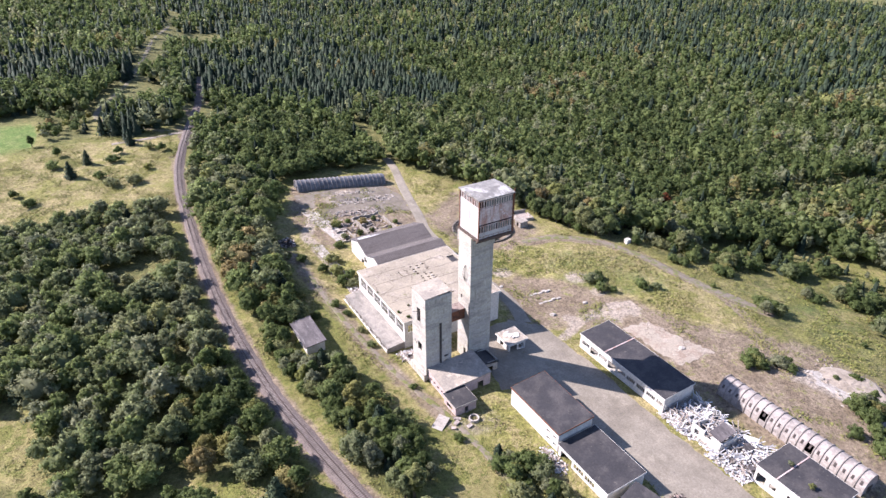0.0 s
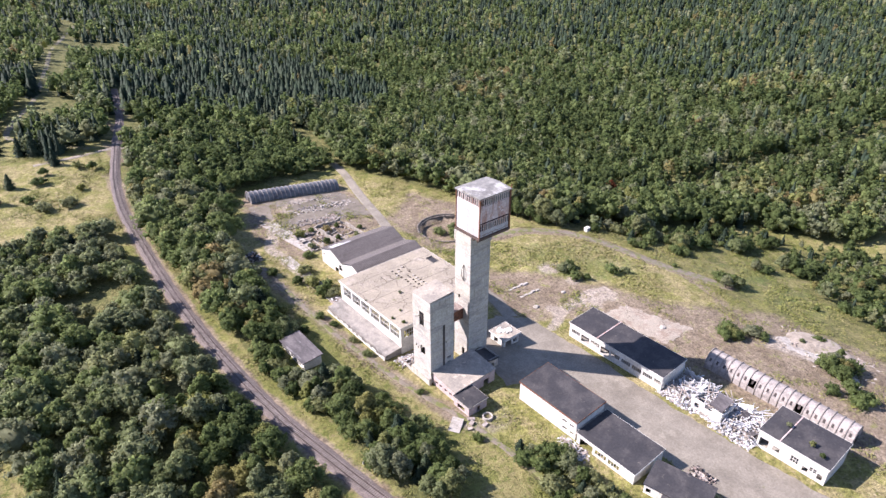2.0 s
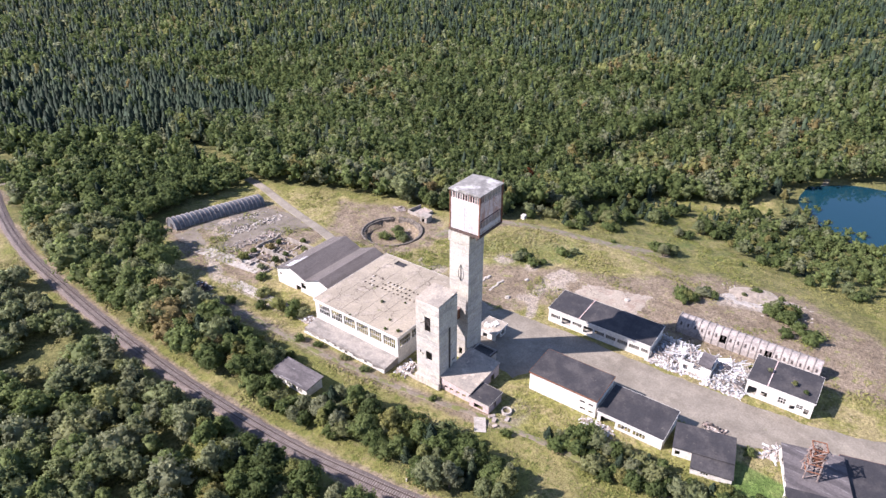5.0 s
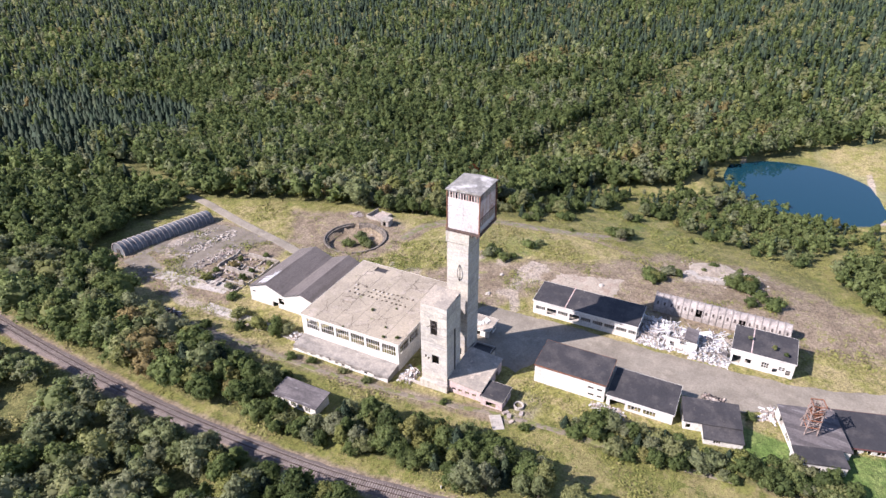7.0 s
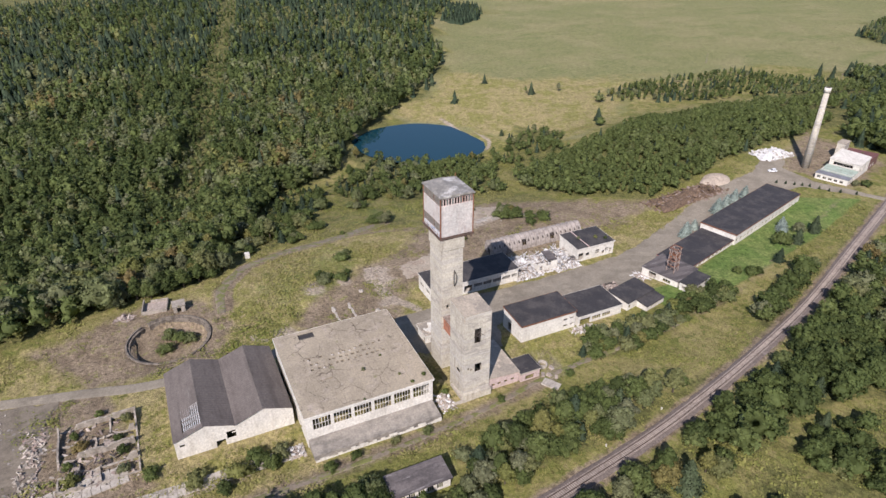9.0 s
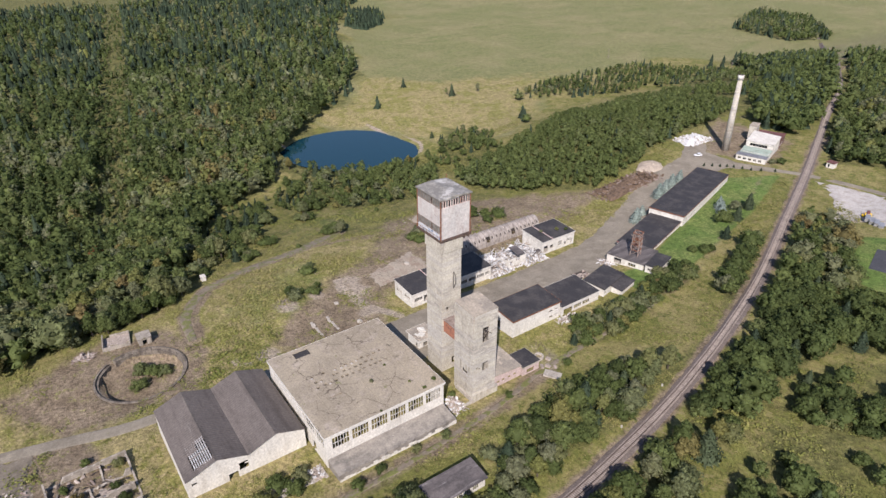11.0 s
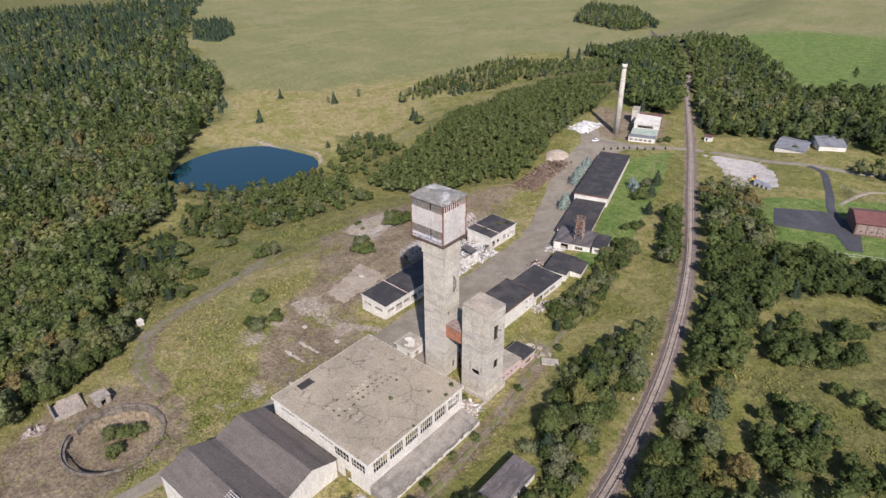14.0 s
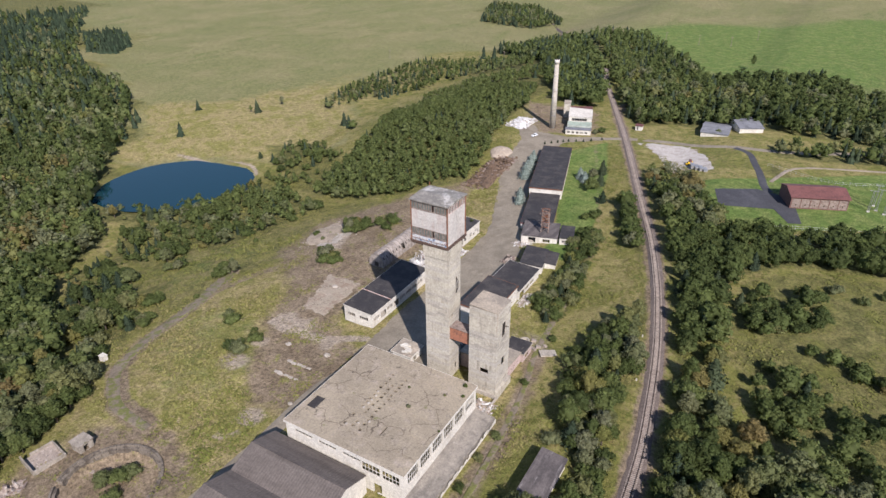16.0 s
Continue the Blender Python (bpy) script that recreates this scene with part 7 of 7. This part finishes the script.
lots = [(-6, 341, 9, 1), (2.4, 355, 8, 1), (25, 372, 9, 1), (10, 323, 4.5, 0), (20, 321, 4.5, 0), (14, 352, 4, 0), (6, 335, 3.5, 0), (38, 356, 5.5, 0), (33, 362, 4, 0), (20, 392, 12, 1), (26, 396, 12, 1), (31, 392, 13, 1), (14, 396, 11, 1), (-13, 357, 4, 0), (-21, 394, 6, 0),
        (448, -68, 9, 1), (414, -22, 11, 1), (400, -86, 11, 1), (404, -83, 7, 0), (397, -111, 8, 0), (314, -89, 11, 1), (305, -83, 10, 1), (298, -79, 7, 0), (331, -345, 15, 1), (319, -346, 14, 1), (470, -27, 12, 1), (462, -18, 11, 1), (449, 0, 12, 1), (356, -122, 8, 0), (362, -126, 9, 1), (300, 6, 6, 0), (296, 24, 7, 0), (300, 44, 6, 0), (308, 62, 7, 0), (318, 78, 8, 1), (336, 88, 8, 0), (300, -6, 6, 0), (312, -14, 6, 0), (330, -18, 5, 1), (350, -140, 6, 0),
        (103, -39, 8.5, 1), (99.5, -24.5, 7.5, 1), (101.8, -18, 8, 0), (92, -5, 6.5, 1), (106, -33, 6, 0), (93, 16, 3.6, 0), (90, 12, 3.4, 0), (89, 9.5, 3.6, 0), (85, 35, 4.5, 0), (83, 31, 4.5, 0), (82, 40, 5, 0), (148, -69.6, 2, 1), (145, -72.5, 2, 1), (142, -75, 2, 1), (139.5, -77.5, 2, 1), (137, -79.5, 2, 1), (133, -81, 2, 1), (129, -82.7, 2, 1), (125.5, -86, 2, 1), (120.4, -90.5, 2, 1), (69, -316, 13, 0), (62, -126, 4, 0),
        (77, 214, 3.6, 0), (75, 204, 3.8, 0), (78, 199, 3.6, 0), (74, 196, 4.2, 0), (57, 192, 2.4, 0), (66, 218, 3.4, 0), (62, 222, 3.0, 0), (71, 208, 3.6, 0), (77, 193, 3.4, 0),
        (178, 146, 4, 0), (183, 143, 3, 0), (183, 60, 4.6, 0), (188, 66, 4, 0), (178, 55, 4.4, 0), (174, 50, 4.2, 0), (190, 60, 4.5, 0), (172, 58, 3.5, 0),
        (229, 42, 5, 0), 
        (150, 212, 5.0, 0), (152.5, 215, 5.5, 0), (146, 217, 3.4, 0), (149, 209, 3.2, 0), (165, 148, 2.6, 0),
        (104, 54, 2.2, 0), (86, 47, 3, 0), (71, 108, 2.0, 0), (70, 132, 1.6, 0), (67.5, 156, 2.0, 0), (68, 165, 1.8, 0), (67.4, 176, 2.2, 0), (66, 183, 2.4, 0), (80, 145, 1.8, 0), (57, 177, 3, 0), (41, 168, 3.4, 0), (40.5, 173, 3.6, 0), (-30, 330, 4, 0), (-40, 345, 5, 0), (-24, 318, 3.4, 0), (28, 335, 3.4, 0), (18, 362, 5, 0), (-10, 372, 5, 0),
        (53, 152, 3.4, 0), (102, 240, 2.8, 0), (96, 230, 2.6, 0), (110, 229, 2.6, 0), (90, 242, 2.8, 0), (96, 243, 2.2, 0), (108, 242, 2.4, 0), (89, 230, 2.4, 0), (102, 231, 2.0, 0), (84, 224, 2.6, 0), (116, 236, 2.0, 0), (22, 109, 10, 1), (148, -132, 5, 0), (128, -100, 3, 0), (125, -104, 3.4, 0)]
# groups of trees and bushes in the meadow: middle, reach, number, heights, share of firs
CLUMPS = [(265, 152, 5, 6, 6, 8.5, 0.8), (229, 168, 6, 6, 6, 9, 0.1), (262, 136, 6.5, 7, 6, 8, 0.3), (227, 144, 4, 5, 3, 4.6, 0), (213, 158, 3, 3, 3.5, 5, 0), (264, 107, 7, 7, 4.5, 6.5, 0.1), (216, 114, 5.5, 7, 3, 5, 0),
          (247, 117, 4, 4, 3, 4.5, 0), (283, 181, 7, 6, 6, 8, 0.1), (222, 200, 9, 13, 7, 11, 0.1), (308, 140, 5, 5, 5, 7, 0), (262, 195, 8, 8, 7, 10, 0.1), (304, 99, 6, 6, 5, 7, 0.1), (272, 84, 6, 5, 5, 7, 0),
          (164, 157, 3, 4, 2, 3, 0), (162, 150, 1.5, 2, 2, 3, 0), (175, 93, 4, 5, 2, 3.5, 0), (184, 88, 3, 3, 2, 3.5, 0), (186, 62, 5, 9, 3.5, 5.5, 0), (240, 152, 5, 5, 5, 7.5, 0.2), (284, 132, 6, 5, 4, 6.5, 0.1),
          (196, 197, 7, 9, 6, 9, 0.05), (207, 194, 7, 8, 6, 9.5, 0.1), (190, 207, 6, 8, 5, 8, 0), (187, 219, 7, 8, 5, 8, 0), (205, 208, 8, 9, 7, 10, 0.1), (200, 222, 8, 8, 7, 10, 0.1), (238, 176, 6, 6, 6, 9, 0.1), (236, 188, 8, 8, 7, 10, 0.1),
          (184, 232, 6, 7, 5, 8, 0), (194, 238, 8, 8, 6, 9, 0.1)]
for cx_, cy_, reach, number, lo, hi, share in CLUMPS:
    for k in range(number):
        a, q = 2.4 * k + rng_t.uniform(-0.4, 0.4), reach * math.sqrt((k + 0.3) / number)
        lots.append((cx_ + q * math.cos(a), cy_ + q * math.sin(a), 1.25 * rng_t.uniform(lo, hi), int(rng_t.random() < share)))
spots += [(x, y, h, bool(c)) for x, y, h, c in lots]
hand = len(lots)
rng_p = random.Random(9)
counts = {"tree": 0, "bush": 0, "fir": 0}
rest = {"near": [], "edge": [], "mid": [], "far": [], "fir_near": [], "fir_far": []}
order = sorted(range(len(spots)), key=lambda i: (i < len(spots) - hand, math.hypot(spots[i][0] - 52, spots[i][1] - 135)))
for i in order:
    x, y, h, is_fir = spots[i]
    if math.hypot(x - 263, y - 211) < 3.2:
        continue
    if is_fir and counts["fir"] < 90 and math.hypot(x - 52, y - 135) < 330:
        counts["fir"] += 1
        plant(FIRS, x, y, h / 11, rng_p)
    elif not is_fir and h < 4.8 and counts["bush"] < 200 and math.hypot(x - 60, y - 135) < 260:
        counts["bush"] += 1
        plant(BUSHES, x, y, h / 3.6, rng_p)
    elif not is_fir and h >= 4.8 and counts["tree"] < 290 and math.hypot(x - 52, y - 135) < 300:
        counts["tree"] += 1
        plant(TREES, x, y, h / 10.5, rng_p)
    else:
        d = math.hypot(x - 20, y - 140)
        rim = d < 315 and float(line_far(x, y, WOOD[:14])) < 40 or d < 430 and not inside(x, y, WOOD)
        rest[("fir_near" if d < 330 else "fir_far") if is_fir else ("near" if d < 190 else "edge" if rim else "mid" if d < 480 else "far")].append((x, y, h))
for x, y, s in ((128.6, 7.5, 0.85), (132, -1, 0.6), (138.8, -21.5, 0.92), (140.4, -28, 0.85), (141.6, -34, 0.95), (143.6, -43, 0.8), (111.5, -29.8, 0.75), (108, -26, 0.7)):
    plant(BLUES, x, y, s, rng_p)


def woods(name, places, models, height, mat, label, seed):
    """Many trees joined into one mesh; every tree has a tint of its own."""
    if not places:
        return
    rng = np.random.default_rng(seed)
    pick = rng.integers(0, len(models), len(places))
    vs, fs, ts, ns, k = [], [], [], [], 0
    P = np.array(places)
    Z = gz(P[:, 0], P[:, 1])
    for j, (v, f, q) in enumerate(models):
        sel = np.where(pick == j)[0]
        if not len(sel):
            continue
        s = P[sel, 2] / height
        wide = s * rng.uniform(0.9, 1.25, len(sel))
        a = rng.uniform(0, 2 * np.pi, len(sel))
        ca, sa = np.cos(a) * wide, np.sin(a) * wide
        X = v[None, :, 0] * ca[:, None] - v[None, :, 1] * sa[:, None] + P[sel, 0][:, None]
        Y = v[None, :, 0] * sa[:, None] + v[None, :, 1] * ca[:, None] + P[sel, 1][:, None]
        H = v[None, :, 2] * s[:, None] + Z[sel][:, None]
        vs.append(np.stack([X, Y, H], -1).reshape(-1, 3))
        cu, su = np.cos(a)[:, None], np.sin(a)[:, None]
        ns.append(np.stack([q[None, :, 0] * cu - q[None, :, 1] * su, q[None, :, 0] * su + q[None, :, 1] * cu, np.broadcast_to(q[None, :, 2], X.shape)], -1).reshape(-1, 3))
        fs.append((f[None] + (k + np.arange(len(sel)) * len(v))[:, None, None]).reshape(-1, 3))
        drift = np.array([noise.noise((x * 0.013, y * 0.013, 5.0)) + 0.5 * noise.noise((x * 0.04, y * 0.04, 8.0)) for x, y in P[sel, :2]])
        young = (P[sel, 1] < 60) & (P[sel, 0] > 150) & (P[sel, 0] < 300)     # fresh green growth south of the yard
        shade = np.clip(0.85 * rng.beta(1.2, 1.5, len(sel)) + 0.45 * drift, 0, 1)
        willow = (P[sel, 0] < 30) & (P[sel, 1] > 128) & (P[sel, 1] < 300)     # grey-leaved willow scrub west of the line, its tint also raised for haze
        # south of it the tint is lowered to stand for dense shade
        shaded_scrub = (P[sel, 0] < 40) & (P[sel, 1] < 125) & (P[sel, 1] > -30)
        rimmed = (name == "wood_edge") & (P[sel, 0] > 120)                     # edge trees lightened in colour, where the light leaves them too dark
        shade = np.where(rimmed, 0.16 + 0.84 * shade, shade)
        shade = np.where(willow, 0.46 + 0.42 * shade, np.where(shaded_scrub, 0.55 * shade, shade))
        ts.append(np.repeat(np.where(young, 0.34 + 0.3 * shade, shade), len(v)))
        k += len(sel) * len(v)
    me = bulk(name, np.concatenate(vs), np.concatenate(fs), mat, np.concatenate(ts), normals=np.concatenate(ns))
    tagged(new(name, me), label, "trees", kind="stuff")


woods("near_woods", rest["near"], [broad_crown(400 + k, 10, (4.0, 5.2, 3.2, 4.6)[k % 4], 15, 26, 0.44, 0.1, (0.25, 0.2, 0.5, 0.3)[k % 4], (0.27, 0.42)) for k in range(8)], 10, "leaf_far", "dense leafy trees and scrub beside the railway", 1)
woods("wood_edge", rest["edge"], [broad_crown(410 + k, 10, (3.2, 4.2, 2.6, 3.6)[k % 4], 8, 17, 0.52, 0.05, (0.4, 0.3, 0.55, 0.4)[k % 4], (0.32, 0.48), 0) for k in range(8)], 10, "leaf_far", "leafy trees along the edge of the wood", 7)
woods("mixed_woods", rest["mid"], [plume_crown(420 + k, 10, (2.4, 2.9, 2.0, 3.3)[k % 4], 6, 11, 0.6) for k in range(10)], 10, "leaf_far", "dense mixed leafy wood round the mine", 2)
woods("far_woods", rest["far"], [plume_crown(440 + k, 10, (2.6, 2.1, 3.0)[k % 3], 4, 6, 0.85) for k in range(8)], 10, "leaf_far", "far leafy wood reaching to the hills", 3)
woods("fir_woods", rest["fir_near"], [fir_crown(460 + k, 11, 2.6, 8, 8, 4, 0.5) for k in range(4)], 11, "fir_far", "dark fir trees standing in the wood", 4)
woods("far_fir_woods", rest["fir_far"], [fir_crown(480 + k, 11, 3.0, 4, 5) for k in range(4)], 11, "fir_far", "dark fir forest reaching to the horizon", 5)

# weeds and tall grass
rng_w = np.random.default_rng(5)


def weed_mound(seed):
    """A low leafy hummock of weeds, its leaves turned to the sky."""
    rng, n = np.random.default_rng(seed), 7
    a, d = rng.uniform(0, 2 * np.pi, n), 0.95 * np.sqrt(rng.uniform(0, 1, n))
    p = np.stack([d * np.cos(a), d * np.sin(a), 0.06 + 0.3 * (1 - d) + rng.uniform(0, 0.2, n)], 1)
    nrm = np.stack([0.35 * np.cos(a), 0.35 * np.sin(a), np.ones(n)], 1) + 0.3 * rng.normal(size=(n, 3))
    nrm /= np.linalg.norm(nrm, axis=1)[:, None]
    u = np.cross(nrm, rng.normal(size=(n, 3)))
    u /= np.linalg.norm(u, axis=1)[:, None]
    w = np.cross(nrm, u)
    s = rng.uniform(0.10, 0.24, (n, 1))
    v = np.stack([p - u * s * 1.2, p + u * s * 0.7 - w * s, p + u * s * 0.7 + w * s], 1).reshape(-1, 3)
    return v, np.arange(3 * n).reshape(n, 3), np.repeat(nrm, 3, 0)


wx, wy = np.append(rng_w.uniform(-45, 310, 84000), rng_w.uniform(-90, 46, 9000)), np.append(rng_w.uniform(-80, 300, 84000), rng_w.uniform(292, 394, 9000))
built = np.zeros(len(wx), bool)
for poly in ([(84, 185), (84, 219), (120, 219), (120, 185)], [(68, 148), (68, 188), (116, 188), (116, 148)], [(73, 115), (73, 143), (103, 143), (103, 115)], [(89, 53), (89, 115), (104, 115), (104, 53)], [(127, 42), (127, 129), (146, 129), (146, 42)],
             [(150, 43), (150, 91), (160, 91), (160, 43)], [(84, 280), (84, 292), (137, 292), (137, 280)], [(45, 157), (45, 173), (55, 173), (55, 157)], [(104, 132), (104, 141), (113, 141), (113, 132)],
             [(100, 60), (84, 55), (87, 21), (100, -38), (116, -88), (131, -64), (112, 0), (98, 40)], [(60, 0), (60, -60), (105, -98), (60, -110), (-45, -110), (-45, -20), (30, 0)],
             [(112, 149), (100, 146), (92, 124), (93, 116), (105, 113), (105, 60), (121, 20), (139, -48), (139, -90), (172, -90), (160, -45), (131, 34), (127, 90), (128, 142)]):
    built |= inside(wx, wy, poly)
built |= inside(wx, wy, [(149, 132), (163, 129), (170, 102), (150, 101)])
built |= (line_far(wx, wy, RAIL) < 3.6) | (np.hypot((wx - 342) / 40, (wy - 38) / 44) < 1.05) | (line_far(wx, wy, [(121, 146), (125, 162), (124, 190), (125, 222), (130, 240), (138, 270), (147, 300)]) < 4)
built |= (line_far(wx, wy, GRAVEL_LINE) < 1.8) | (line_far(wx, wy, TRAIL) < 2.8) | ((wx < 24) & (wy < 280) & (rng_w.random(len(wx)) < 0.5))
dense = np.array([noise.noise((x * 0.05, y * 0.05, 9.0)) + 0.6 * noise.noise((x * 0.15, y * 0.15, 2.0)) for x, y in zip(wx, wy)])
bareness = np.maximum.reduce([soft(wx, wy, [(80, 222), (72, 250), (84, 292), (140, 296), (130, 235)], 6), 0.95 * soft(wx, wy, [(128, 200), (124, 250), (150, 280), (176, 232), (172, 200), (150, 192)], 8), 1.3 * soft(wx, wy, [(116, 146), (122, 172), (146, 170), (166, 140), (178, 116), (204, 96), (210, 60), (185, 16), (150, 0), (146, 45), (145, 128)], 8)])
keep = ~built & (dense > -0.16 + 0.5 * bareness + 0.25 * rng_w.normal(size=len(wx)))
tall = np.maximum(soft(wx, wy, [(128, 196), (150, 196), (165, 186), (196, 172), (200, 140), (176, 128), (160, 168), (140, 168), (128, 182)], 6), 0.8 * soft(wx, wy, [(205, 150), (240, 130), (270, 100), (250, 70), (212, 80), (206, 120)], 8))
reach = np.clip(0.9 + dense + 0.9 * tall * (rng_w.random(len(wx)) < 0.6), 0.45, 1.7)
woods("tall_weeds", list(zip(wx[keep], wy[keep], reach[keep])), [weed_mound(k) for k in range(8)], 1.0, "weed", "tall yellow-green weeds and grass tussocks", 6)
# plants that took root on roofs
for x, y, z, s in ((88, 166.5, 1.7, 0.28), (79, 152, 1.7, 0.3), (77.5, 156, 1.7, 0.25), (92, 160, 1.7, 0.18), (82, 158, 1.7, 0.2), (76.6, 170, 1.7, 0.16), (138, 57, -6.6, 0.36), (136, 50, -6.7, 0.4), (134, 46.5, -6.8, 0.36)):
    c = copy_thing(BUSHES[0], Matrix())
    c.matrix_basis = pose(U * x, U * y, U * z, 0, 0, 60 * x) @ Matrix.Diagonal((s, s, s, 1))
    tagged(c, "small bush rooted on a flat roof", "bush", "roof bushes")

# ---- sleepers, the last pieces ----
gap = 0.62
spots_s = curve(RAIL, gap)
near_i = sorted(range(1, len(spots_s) - 1), key=lambda i: abs(spots_s[i][1] - 130))[:300]
sl = Geo().box(-1.3, -0.13, -0.05, 1.3, 0.13, 0.17)
sleeper_mesh = mesh_of("sleeper", sl, "sleeper")
near_set = set(near_i)
joined = Geo()
for i in range(1, len(spots_s) - 1):
    (xa, ya), (xb, yb) = spots_s[i - 1], spots_s[i + 1]
    x, y = spots_s[i]
    rz = math.degrees(math.atan2(yb - ya, xb - xa)) - 90
    m = pose(x - 31, y - 171, G(x, y) - G(31, 171), 0, 0, rz)
    if i in near_set:
        ob = new("sleeper", sleeper_mesh)
        ob.parent = bed
        ob.matrix_basis = pose(U * (x - 31), U * (y - 171), U * (G(x, y) - G(31, 171)), 0, 0, rz)
    elif -300 < y < 440:
        joined.box(-1.3, -0.13, -0.05, 1.3, 0.13, 0.17, m)
tagged(part("far_sleepers", joined, "sleeper", bed), kind="stuff")
